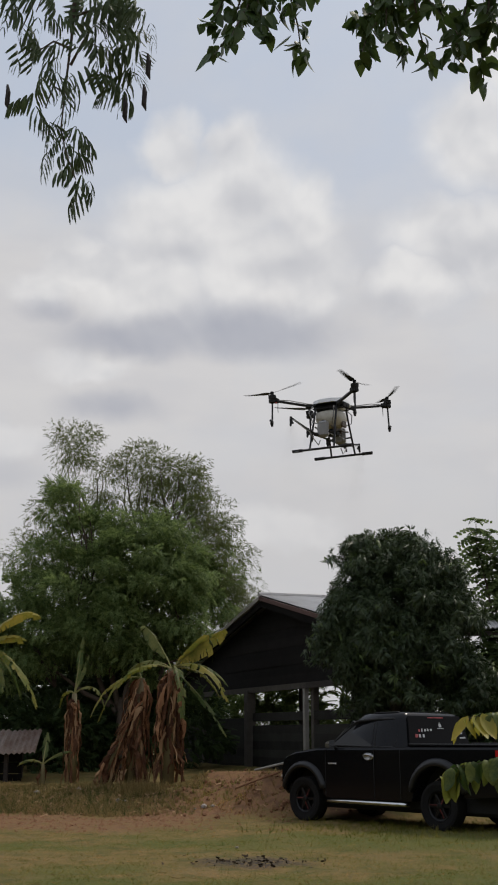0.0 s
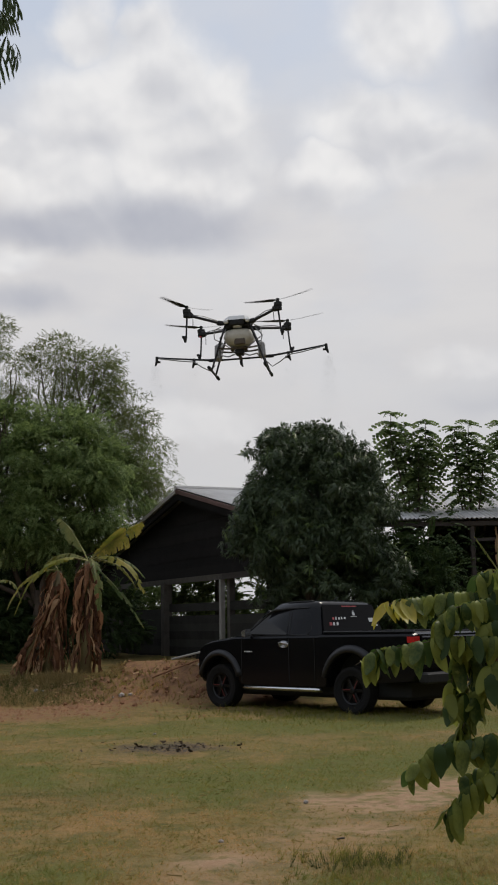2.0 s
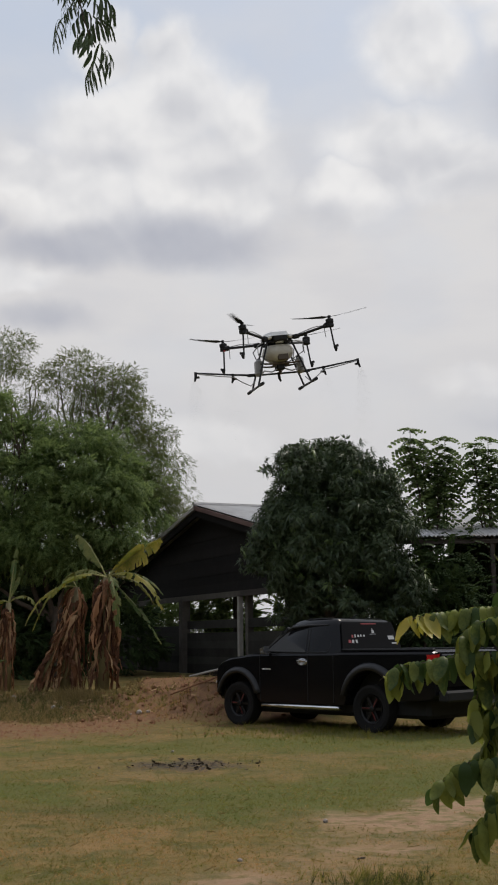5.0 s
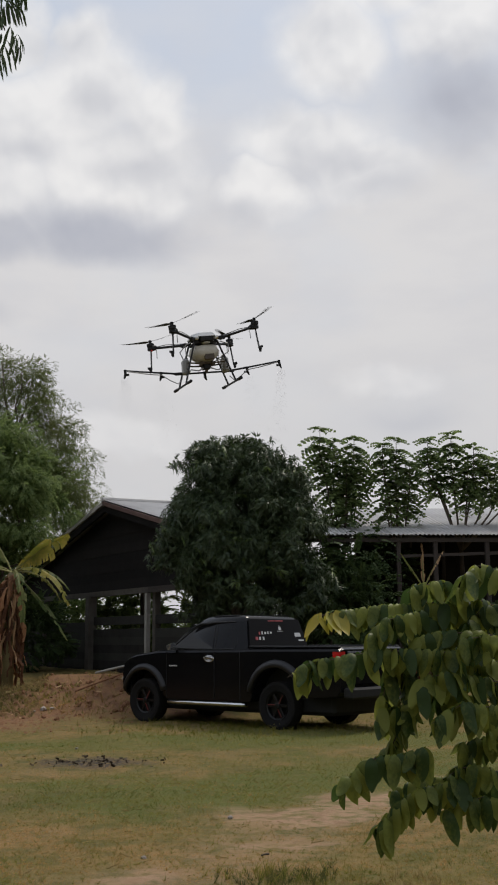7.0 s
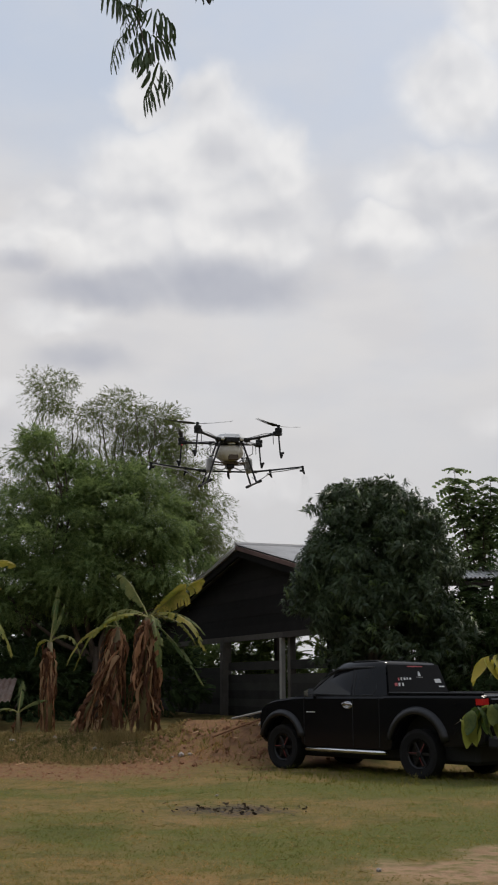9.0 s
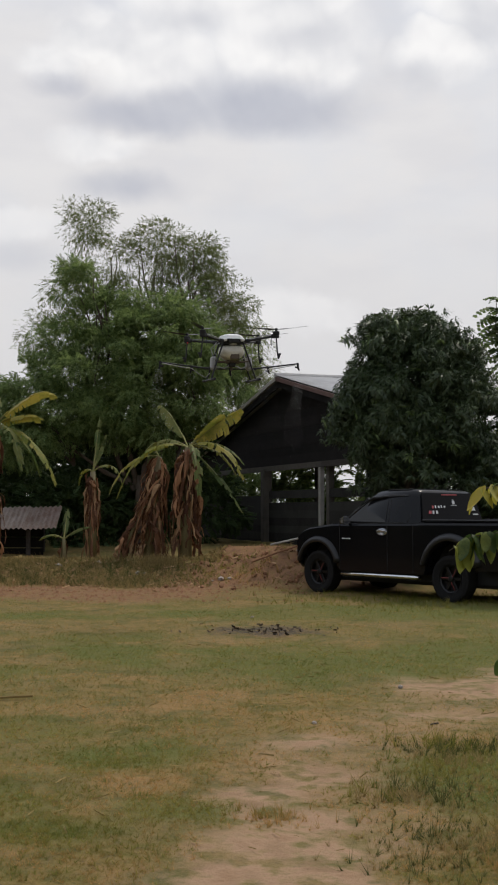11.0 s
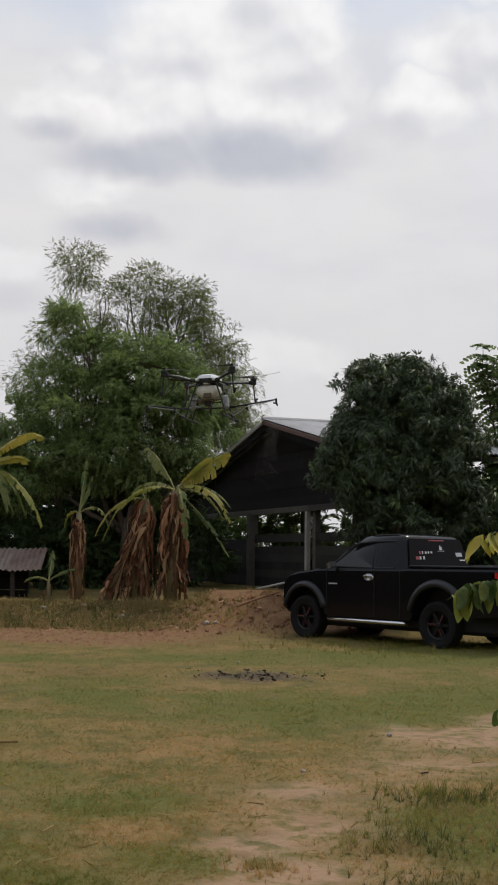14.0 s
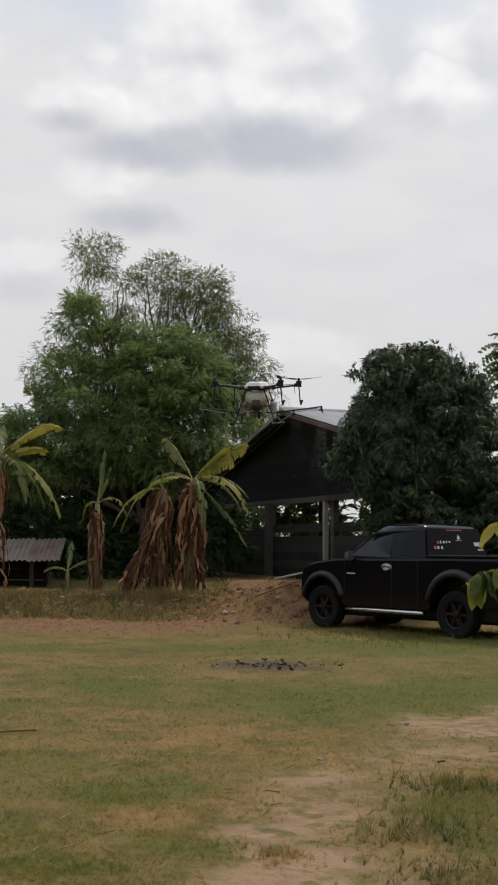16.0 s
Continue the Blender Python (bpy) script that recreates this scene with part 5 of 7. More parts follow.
def bush(label, x, y, heaps, mat="dark_leaf", shape=DENSE, density=900, size=(0.14, 0.30), name="bush"):
    t = thing(name, pose(x, y, earth_at(x, y)), label, "bush")
    for k, (cx, cy, cz, *_r) in enumerate(heaps):
        part("stem", tube(bmesh.new(), [(cx * 0.3, cy * 0.3, -0.1), (cx * 0.7, cy * 0.7, cz * 0.5), (cx, cy, cz)], [0.04, 0.03, 0.015], 6), "bark", t)
    p, w = blobs_points(heaps, density, 0.35)
    p[:, 2] = np.maximum(p[:, 2], 0.03)
    scattered("leaves", t, mat, shape, p, hanging(w, 0.15), size[0] + (size[1] - size[0]) * rng.random(len(p)))
    return t


# undergrowth in dark leaf, which carries the shade beneath the crowns as colour
bush("undergrowth below the trees, leaves darkened for their shade", -8.0, 30.2, [(-1.5, 0, 0.9, 1.5, 0.9, 1.1, 1), (0.8, 0, 0.8, 1.5, 0.9, 1.0, 1), (-3.2, 0, 1.2, 1.4, 1.0, 1.4, 1)])
bush("undergrowth below the trees, leaves darkened for their shade", -4.8, 31.6, [(-1.2, 0, 1.0, 1.5, 0.9, 1.4, 1), (0.8, 0.3, 0.9, 1.4, 0.8, 1.3, 1), (-2.8, 0, 1.9, 1.2, 0.8, 1.2, 1), (-0.2, 0.3, 2.2, 1.6, 0.7, 1.0, 1)])
bush("dark leafy bush beside the mango tree", 3.3, 25.3, [(-0.3, 0, 0.9, 0.8, 0.7, 1.0, 1), (0.6, 0.2, 1.3, 0.8, 0.7, 1.2, 1), (0.2, 0.3, 2.1, 0.7, 0.6, 0.8, 1)], "dark_leaf", FROND, 420, (0.20, 0.36))
bush("dark bush in front of the shelter's eave", 3.75, 26.2, [(-0.2, 0, 1.0, 0.6, 0.5, 1.0, 1), (0.1, 0, 2.1, 0.6, 0.5, 0.9, 1), (0.35, 0, 2.9, 0.5, 0.4, 0.55, 1), (-0.4, 0.1, 2.7, 0.5, 0.4, 0.6, 1)], "dark_leaf", FROND, 420, (0.2, 0.34))
bush("dark leafy bush below the shelter's roof", 5.0, 27.3, [(-0.6, 0, 1.0, 0.8, 0.7, 1.2, 1), (0.5, 0, 0.7, 0.8, 0.7, 0.9, 1), (-0.2, 0.1, 2.3, 0.8, 0.6, 0.8, 1)])
bush("tall dark bush between the mango tree and the shelter", 4.0, 30.2, [(-0.9, 0, 1.2, 1.0, 0.7, 1.4, 1), (0.3, 0, 1.4, 1.0, 0.7, 1.5, 1), (-0.3, 0, 2.6, 1.3, 0.7, 1.0, 1)])
bush("low leafy bush below the shelter's roof", 7.6, 25.4, [(-0.6, 0, 0.6, 0.9, 0.6, 0.8, 1), (0.8, 0, 0.6, 0.9, 0.6, 0.8, 1)])
bush("green bushes behind the open shed", 0.0, 41.0, [(-6, 0, 1.7, 2.4, 1.2, 2.2, 1), (-2.5, 0, 1.6, 2.4, 1.2, 2.0, 1), (0.5, 0, 1.7, 2.4, 1.2, 2.2, 1), (4, 0, 1.7, 2.4, 1.2, 2.1, 1), (8, 0, 1.6, 2.4, 1.2, 2.1, 1)], "green", DENSE, 420, (0.32, 0.6), "hedge")
bush("far green hedge behind the trees", -13.0, 39.0, [(-5, 0, 1.6, 3.0, 1.2, 2.2, 1), (-1, 0, 1.4, 2.8, 1.2, 1.9, 1), (3, 0, 1.4, 2.8, 1.2, 1.9, 1)], "dark_leaf", DENSE, 620, (0.25, 0.5), "hedge")


# unseen hedges, added to keep bright sky out of the truck's reflections
for k in range(7):
    bush("unseen hedge added behind the camera to darken reflections", -21 + k * 7.0, -9.0 - (k % 2) * 1.5, [(-1.8, 0, 1.8, 2.4, 1.4, 2.2, 1), (1.6, 0, 2.0, 2.4, 1.4, 2.4, 1), (0, 0, 4.4, 2.6, 1.5, 2.0, 1)], "dark_leaf", DENSE, 100, (0.6, 1.0), "hedge")
# more unseen hedges at both sides, added to block low sky light
for side, n in ((-16.0, 6), (17.0, 6)):
    for k in range(n):
        bush("unseen hedge added at the yard's side to darken reflections", side + 0.8 * (k % 2), -4.0 + k * 6.0, [(0, -1.8, 1.6, 1.6, 2.4, 2.0, 1), (0, 1.6, 1.8, 1.6, 2.4, 2.2, 1), (0, 0, 3.8, 1.6, 2.6, 1.8, 1)], "dark_leaf", DENSE, 110, (0.6, 1.0), "hedge")
bush("dense dark undergrowth behind the trees", -7.0, 34.5, [(-4.5, 0, 1.4, 1.8, 1.0, 1.8, 1), (-2.0, 0, 1.6, 1.8, 1.0, 2.0, 1), (0.6, 0, 1.5, 1.8, 1.0, 2.0, 1), (-7, 0, 1.5, 1.8, 1.0, 2.0, 1)], "dark_leaf", DENSE, 600, (0.25, 0.5), "hedge")


# ---- banana plants ----
def blade(bm, long, wide, rise, fall, tatter, seed):
    """A banana blade along x: bare stalk, arched midrib, two halves torn into drooping strips."""
    rr = random.Random(seed)
    n = 20
    line = []
    for i in range(n + 1):
        t = i / n
        line.append(Vector((long * t * (1 - 0.25 * fall * t), 0, rise * long * t - fall * long * t * t)))
    for side in (-1, 1):
        hold, trim = 0.0, 1.0
        for i in range(3, n):
            t = (i - 3) / (n - 3)
            torn = rr.random() < tatter + 0.15
            if torn:
                hold, trim = rr.uniform(-0.75, 0.1), rr.uniform(0.6, 1.05)
            if torn and rr.random() < 0.25:
                continue
            w = wide * 0.5 * math.sin(math.pi * min(1, t * 0.93 + 0.07)) ** 0.5 * trim
            p0, p1 = line[i], line[i + 1]
            gap = rr.uniform(0.05, 0.35) if torn else 0.0

            def edge(p, k):
                a = 0.45 - hold * 0.8
                return p + Vector((w * 0.3, side * w * k * math.cos(a), -w * k * math.sin(a)))

            mid = [edge(p0, 0.5) + Vector((0, 0, w * 0.12)), edge(p1, 0.5) + Vector((0, 0, w * 0.12))]
            end = [edge(p0.lerp(p1, gap), 1.0), edge(p0.lerp(p1, 1 - gap * 0.5), 1.0)]
            v = [bm.verts.new(c) for c in (p0, p1, mid[1], mid[0], end[1], end[0])]
            bm.faces.new((v[0], v[1], v[2], v[3]))
            bm.faces.new((v[3], v[2], v[4], v[5]))
    return bm, line


def banana(base, high, leaves, dead, label, stem_r=0.11, skirt=0.35, lean=(0, 0), seed=3):
    rr = random.Random(seed)
    z0 = earth_at(*base)
    t = thing("banana_plant", pose(base[0], base[1], z0), label, "banana plant", "banana plants on the bank")
    top = Vector((lean[0], lean[1], high))
    part("stem", tube(bmesh.new(), [(0, 0, -0.1), top * 0.35, top * 0.7, top], [stem_r * 1.25, stem_r * 1.1, stem_r * 0.9, stem_r * 0.6], 10), "banana_stem", t, smooth=True)
    for k, (turn, rise, fall, long, wide, mat, tatter, *lay) in enumerate(leaves):
        bm, line = blade(bmesh.new(), long, wide, rise, fall, tatter, seed * 31 + k)
        m = Matrix.Translation(top) @ Matrix.Rotation(radians(turn), 4, "Z")
        if lay:
            m = m @ Matrix.Rotation(lay[0], 4, Vector((1, 0, rise * 0.7)).normalized())
        bm.transform(m)
        leaf = part("leaf_blade", bm, mat, t)
        part("midrib", tube(bmesh.new(), [m @ (p + Vector((0, 0, -0.006))) for p in line], [0.020 - 0.0012 * i for i in range(len(line))], 5), "midrib", leaf)
    for k in range(dead):
        a = rr.uniform(0, 2 * math.pi)
        z1 = high * (0.14 + 0.86 * rr.random() ** 0.75)
        drop = min(z1 + 0.02, rr.uniform(0.25, 0.95))
        out = skirt * rr.uniform(0.35, 1.0) * (1.15 - 0.55 * z1 / high)
        wide = rr.choice((0.02, 0.03, 0.05, 0.09)) * rr.uniform(0.8, 1.3)
        n = 6
        bm = bmesh.new()
        prev = None
        tw = rr.uniform(-0.5, 0.5)
        kink = rr.uniform(0.2, 0.8)
        for i in range(n + 1):
            s = i / n
            hook = 0.03 * math.sin(4 * s + 9 * kink) * s
            r = stem_r * 0.8 + out * math.sin(math.pi * 0.5 * min(1, s * 1.5)) + hook + 0.018 * rr.uniform(-1, 1)
            aa = a + tw * s + 0.09 * rr.uniform(-1, 1)
            c = Vector((lean[0] * (z1 / high) * (1 - 0.4 * s) + r * math.cos(aa), lean[1] * (1 - s) + r * math.sin(aa), z1 + 0.10 * math.sin(math.pi * s) * (1 - s) - drop * s ** 1.2))
            w = wide * (0.35 + 0.9 * math.sin(math.pi * (0.1 + 0.8 * s))) * rr.uniform(0.6, 1.4)
            turn = aa + math.pi / 2 + rr.uniform(-0.7, 0.7)
            side = Vector((math.cos(turn), math.sin(turn), rr.uniform(-0.6, 0.6))) * w * 0.5
            fold = Vector((math.cos(aa), math.sin(aa), 0)) * w * rr.uniform(0.1, 0.6)
            row = [bm.verts.new(c - side), bm.verts.new(c + fold), bm.verts.new(c + side)]
            if prev:
                bm.faces.new((prev[0], prev[1], row[1], row[0]))
                bm.faces.new((prev[1], prev[2], row[2], row[1]))
            prev = row
        # the dark share of strips also paints shaded gaps into the skirt
        part("dead_leaf", bm, ("banana_dead", "banana_dark", "banana_dark", "banana_pale", "banana_dead", "banana_dark", "banana_dead")[k % 7], t)
    return t


Y, G, P = "banana", "banana_green", "banana_pale"
banana((-3.50, 25.0), 2.45, [(12, 1.05, 0.42, 1.30, 0.70, Y, 0.2, -0.9), (20, 1.25, 0.35, 0.85, 0.50, Y, 0.2, -0.9), (135, 1.35, 0.55, 1.25, 0.42, G, 0.3), (-25, 0.45, 0.85, 1.75, 0.50, Y, 0.4), (-70, 0.30, 1.0, 1.5, 0.32, G, 0.5), (5, 0.45, 0.70, 1.45, 0.34, G, 0.4), (20, 0.30, 0.75, 1.3, 0.26, G, 0.5), (190, 0.40, 0.95, 2.0, 0.46, Y, 0.4), (165, 0.65, 0.75, 1.3, 0.30, G, 0.5), (-14, -0.7, 0.35, 1.35, 0.34, G, 0.2)],
       170, "banana plant with brown dead skirt and ragged yellow-green blades", 0.12, 0.30, (0.08, 0), 5)
banana((-4.30, 25.1), 2.25, [(195, 0.25, 0.85, 1.35, 0.34, Y, 0.5), (120, 0.8, 0.6, 0.9, 0.3, G, 0.4)], 130, "leaning banana plant wrapped in hanging brown dead leaves", 0.11, 0.30, (0.22, 0), 9)
banana((-4.95, 24.8), 1.75, [], 70, "fallen brown banana leaves leaning on the plant", 0.035, 0.16, (0.95, 0.15), 12)
banana((-5.65, 25.5), 1.95, [(80, 3.2, 0.2, 0.42, 0.2, G, 0.2), (10, 0.9, 1.25, 0.95, 0.32, G, 0.4), (170, 0.8, 1.4, 0.5, 0.2, Y, 0.4), (60, 2.2, 0.3, 0.45, 0.16, G, 0.1)], 60, "thin young banana plant with a rolled leaf and dry skirt", 0.09, 0.13, (0.02, 0), 17)
banana((-6.15, 25.0), 0.45, [(20, 0.9, 0.5, 0.65, 0.2, G, 0.2), (160, 0.55, 0.6, 0.75, 0.2, G, 0.3), (95, 1.5, 0.3, 0.55, 0.2, G, 0.2)], 3, "small green banana sucker", 0.05, 0.12, (0, 0), 21)
banana((-7.70, 24.4), 2.90, [(8, 1.15, 0.78, 1.75, 0.50, Y, 0.25, -0.5), (-5, 0.62, 0.55, 1.45, 0.46, Y, 0.3, -0.5), (-12, 0.15, 0.80, 1.9, 0.42, Y, 0.4), (-40, 0.35, 0.95, 1.55, 0.36, G, 0.5), (30, 0.2, 0.95, 1.4, 0.34, G, 0.5), (160, 0.8, 0.6, 1.4, 0.4, G, 0.4), (100, 1.2, 0.5, 1.2, 0.4, G, 0.3)], 90, "banana plant with yellowing blades and dead brown leaves", 0.12, 0.30, (0.1, 0), 25)
banana((5.55, 25.7), 2.1, [(80, 2.0, 0.3, 0.62, 0.14, P, 0.3), (150, 1.8, 0.4, 0.58, 0.12, Y, 0.3), (20, 1.9, 0.5, 0.60, 0.13, P, 0.3), (200, 0.6, 1.1, 0.8, 0.2, Y, 0.5), (-30, 0.7, 1.2, 0.9, 0.22, Y, 0.5)], 16, "half dry banana plant under the shelter's eave", 0.10, 0.20, (0, 0), 33)
banana((6.7, 25.9), 1.9, [(30, 0.9, 0.6, 1.2, 0.3, Y, 0.5), (150, 0.6, 0.9, 1.1, 0.28, G, 0.5)], 14, "half dry banana plant under the shelter's eave", 0.10, 0.28, (0, 0), 37)


# ---- spraying drone ----
ARM = ((-0.51, -0.51), (0.51, -0.51), (-0.52, 0.50), (0.52, 0.50))


def spray_drone():
    t = thing("spraying_drone", Matrix(), "black four-armed crop-spraying drone with a milky tank, flying", "drone")
    # frame plates and electronics
    bm = bmesh.new()
    box(bm, (0, 0, -0.035), (0.30, 0.34, 0.012), bevel=0.004)
    box(bm, (0, 0, 0.025), (0.28, 0.32, 0.012), bevel=0.004)
    for x in (-0.12, 0.12):
        for y in (-0.14, 0.14):
            box(bm, (x, y, -0.005), (0.03, 0.03, 0.06))
    frame_ = part("frame_plate", bm, "matte_black", t)
    part("battery", box(bmesh.new(), (0, 0.02, -0.005), (0.17, 0.26, 0.05), bevel=0.008), "matte_black", frame_)
    part("front_camera", lathe(bmesh.new(), [(0.0001, 0.0), (0.03, 0.0), (0.03, 0.035), (0.02, 0.045), (0.0001, 0.046)], 12, pose(0, -0.16, -0.005, 90, 0, 0)), "matte_black", frame_)
    # canopy: shallow white shell with notched front
    bm = bmesh.new()
    rows = []
    for z, sx, sy in ((-0.005, 0.165, 0.20), (0.028, 0.168, 0.20), (0.075, 0.145, 0.175), (0.095, 0.10, 0.13)):
        rows.append([(sx * c, sy * s, z) for c, s in ((1, 0.45), (0.55, 1), (-0.55, 1), (-1, 0.45), (-1, -0.45), (-0.6, -1), (0.6, -1), (1, -0.45))])
    loft(bm, rows[1:])
    canopy = part("canopy", bm, "shell", t, "white plastic canopy")
    for x in (-0.125, 0.125):
        part("canopy_horn", box(bmesh.new(), (x, -0.165, 0.015), (0.055, 0.06, 0.045), bevel=0.012), "shell", canopy)
    part("face_panel", box(bmesh.new(), (0, -0.185, 0.0), (0.17, 0.03, 0.075), bevel=0.012), "matte_black", canopy)
    part("gps_puck", lathe(bmesh.new(), [(0.03, 0.066), (0.03, 0.085), (0.02, 0.09), (0.0001, 0.091)], 14, pose(0.03, 0.06, 0)), "matte_black", canopy)
    # tank with narrowed foot
    bm = bmesh.new()
    rows = []
    for z, sx, sy in ((-0.06, 0.12, 0.11), (-0.08, 0.155, 0.15), (-0.15, 0.175, 0.165), (-0.20, 0.155, 0.15), (-0.255, 0.085, 0.10), (-0.265, 0.055, 0.07)):
        rows.append([(sx * c, sy * s, z) for c, s in ((1, 0.4), (0.8, 0.85), (0.4, 1), (-0.4, 1), (-0.8, 0.85), (-1, 0.4), (-1, -0.4), (-0.8, -0.85), (-0.4, -1), (0.4, -1), (0.8, -0.85), (1, -0.4))])
    loft(bm, rows)
    tank = part("tank", bm, "tank", t, "milky plastic liquid tank", True)
    part("tank_label", box(bmesh.new(), (0.02, -0.140, -0.20), (0.13, 0.03, 0.11), bevel=0.012), "liquid", tank)
    part("tank_cap", lathe(bmesh.new(), [(0.05, -0.05), (0.055, -0.03), (0.03, -0.028)], 14, pose(0.0, -0.13, 0)), "shell", tank)
    part("pump", box(bmesh.new(), (0.0, -0.02, -0.31), (0.10, 0.12, 0.085), bevel=0.014), "matte_black", t)
    part("pump_outlet", tube(bmesh.new(), [(0, -0.02, -0.35), (0, -0.02, -0.40)], [0.022, 0.014], 8), "liquid", t)
    for s in (-1, 1):
        part("side_box", box(bmesh.new(), (s * 0.235, 0.0, -0.315), (0.078, 0.13, 0.19), pose(0, 0, 0, 0, s * -3, 0), 0.024), "hose", t, "grey translucent side bottle")
    # arms, motors, propellers
    props = []
    for k, (mx, my) in enumerate(ARM):
        sx, sy = (1 if mx > 0 else -1), (1 if my > 0 else -1)
        arm = part("arm", tube(bmesh.new(), [(sx * 0.13, sy * 0.14, 0.0), (sx * 0.22, sy * 0.22, 0.005), (mx, my, 0.045)], [0.018, 0.016, 0.0145], 10), "carbon", t, smooth=True)
        part("arm_joint", box(bmesh.new(), (sx * 0.185, sy * 0.19, 0.0), (0.085, 0.05, 0.05), Matrix.Translation((sx * 0.185, sy * 0.19, 0)) @ Matrix.Rotation(sx * sy * radians(45), 4, "Z") @ Matrix.Translation((-sx * 0.185, -sy * 0.19, 0)), 0.01), "matte_black", arm)
        part("wire", tube(bmesh.new(), [(sx * 0.2, sy * 0.19, 0.022), (mx * 0.7, my * 0.72, 0.055), (mx, my, 0.05)], 0.005, 5), "hose", arm)
        motor = part("motor", lathe(bmesh.new(), [(0.03, -0.005), (0.043, 0.0), (0.043, 0.03), (0.038, 0.035), (0.045, 0.05), (0.045, 0.085), (0.02, 0.095), (0.012, 0.115)], 18, pose(mx, my, 0.02)), "matte_black", t)
        part("motor_mount", box(bmesh.new(), (mx - sx * 0.03, my - sy * 0.03, 0.045), (0.07, 0.07, 0.055), bevel=0.012), "matte_black", motor)
        if k == 2:
            part("arm_light", box(bmesh.new(), (mx + sx * 0.005, my - 0.05, 0.01), (0.022, 0.012, 0.018), bevel=0.004), "red_lamp", motor)
        # nozzle stalk below the motor
        rod = part("nozzle_rod", tube(bmesh.new(), [(mx, my, 0.03), (mx + sx * 0.012, my, -0.12), (mx + sx * 0.02, my, -0.215)], 0.010, 7), "carbon", t)
        part("nozzle", tube(bmesh.new(), [(mx + sx * 0.02, my, -0.205), (mx + sx * 0.035, my, -0.225), (mx + sx * 0.03, my, -0.265)], [0.016, 0.022, 0.012], 8), "matte_black", rod)
        part("nozzle_tap", tube(bmesh.new(), [(mx + sx * 0.02, my, -0.205), (mx + sx * 0.065, my, -0.20)], [0.012, 0.016], 7), "matte_black", rod)
        part("antenna", tube(bmesh.new(), [(mx - sx * 0.06, my - sy * 0.04, 0.02), (mx - sx * 0.055, my - sy * 0.04, -0.09)], 0.004, 5), "carbon", motor)
        prop = new("propeller")
        prop.parent = t
        bm = bmesh.new()
        lathe(bm, [(0.02, -0.008), (0.02, 0.012), (0.008, 0.018)], 10)
        part("prop_hub", bm, "matte_black", prop)
        for s in (1, -1):
            bm = bmesh.new()
            rings = []
            for r, ch, tw, up in ((0.02, 0.024, 24, 0.0), (0.08, 0.058, 20, 0.003), (0.17, 0.056, 14, 0.010), (0.29, 0.042, 9, 0.022), (0.41, 0.027, 6, 0.037), (0.435, 0.010, 5, 0.042)):
                c, q = math.cos(radians(tw)), math.sin(radians(tw))
                rings.append([(s * r, s * (u * ch * c - w * q), up + u * ch * q * 1.0 + w * c) for u, w in ((-0.5, 0), (0, 0.0022), (0.5, 0), (0, -0.0022))])
            loft(bm, rings)
            part("blade", bm, "carbon", prop)
        props.append((prop, mx, my, 0.135, 1 if k in (0, 3) else -1))
    # landing gear
    for s in (-1, 1):
        skid = part("skid", tube(bmesh.new(), [(s * 0.315, -0.36, -0.535), (s * 0.315, 0.36, -0.535)], 0.013, 8), "carbon", t)
        for a, b in ((-0.365, -0.24), (0.24, 0.365)):
            part("skid_sleeve", tube(bmesh.new(), [(s * 0.315, a, -0.535), (s * 0.315, b, -0.535)], 0.019, 8), "matte_black", skid)
        for y in (-0.13, 0.13):
            part("leg", tube(bmesh.new(), [(s * 0.14, y, -0.02), (s * 0.225, y * 1.05, -0.26), (s * 0.315, y * 1.15, -0.53)], [0.012, 0.0115, 0.0115], 8), "carbon", t)
        part("brace", tube(bmesh.new(), [(s * 0.25, -0.14, -0.34), (s * 0.25, 0.14, -0.34)], 0.009, 6), "carbon", t)
    # tank cradle, valves and hoses below the tank
    for y in (-0.10, 0.10):
        part("cradle_bar", tube(bmesh.new(), [(-0.25, y, -0.27), (-0.12, y, -0.285), (0.12, y, -0.285), (0.25, y, -0.27)], 0.010, 6), "liquid", t)
    for x in (-0.075, 0.075):
        part("valve", box(bmesh.new(), (x, -0.07, -0.285), (0.045, 0.05, 0.05), bevel=0.008), "liquid", t)
    for s in (-1, 1):
        part("drain_hose", tube(bmesh.new(), [(s * 0.05, -0.06, -0.34), (s * 0.12, -0.09, -0.375), (s * 0.20, -0.06, -0.35), (s * 0.24, 0.0, -0.40), (s * 0.28, 0.05, -0.385)], 0.008, 6), "hose", t)
        part("rear_hose", tube(bmesh.new(), [(s * 0.17, 0.15, 0.0), (s * 0.25, 0.17, -0.09), (s * 0.22, 0.14, -0.20), (s * 0.23, 0.05, -0.24)], 0.007, 6), "hose", t)
        part("bottle_cap", lathe(bmesh.new(), [(0.022, 0.0), (0.024, 0.02), (0.016, 0.03), (0.0001, 0.031)], 10, pose(s * 0.235, 0, -0.222)), "matte_black", t)
    # spray boom
    part("boom_bar", tube(bmesh.new(), [(-0.30, 0.06, -0.375), (0.30, 0.06, -0.375)], 0.011, 8), "carbon", t)
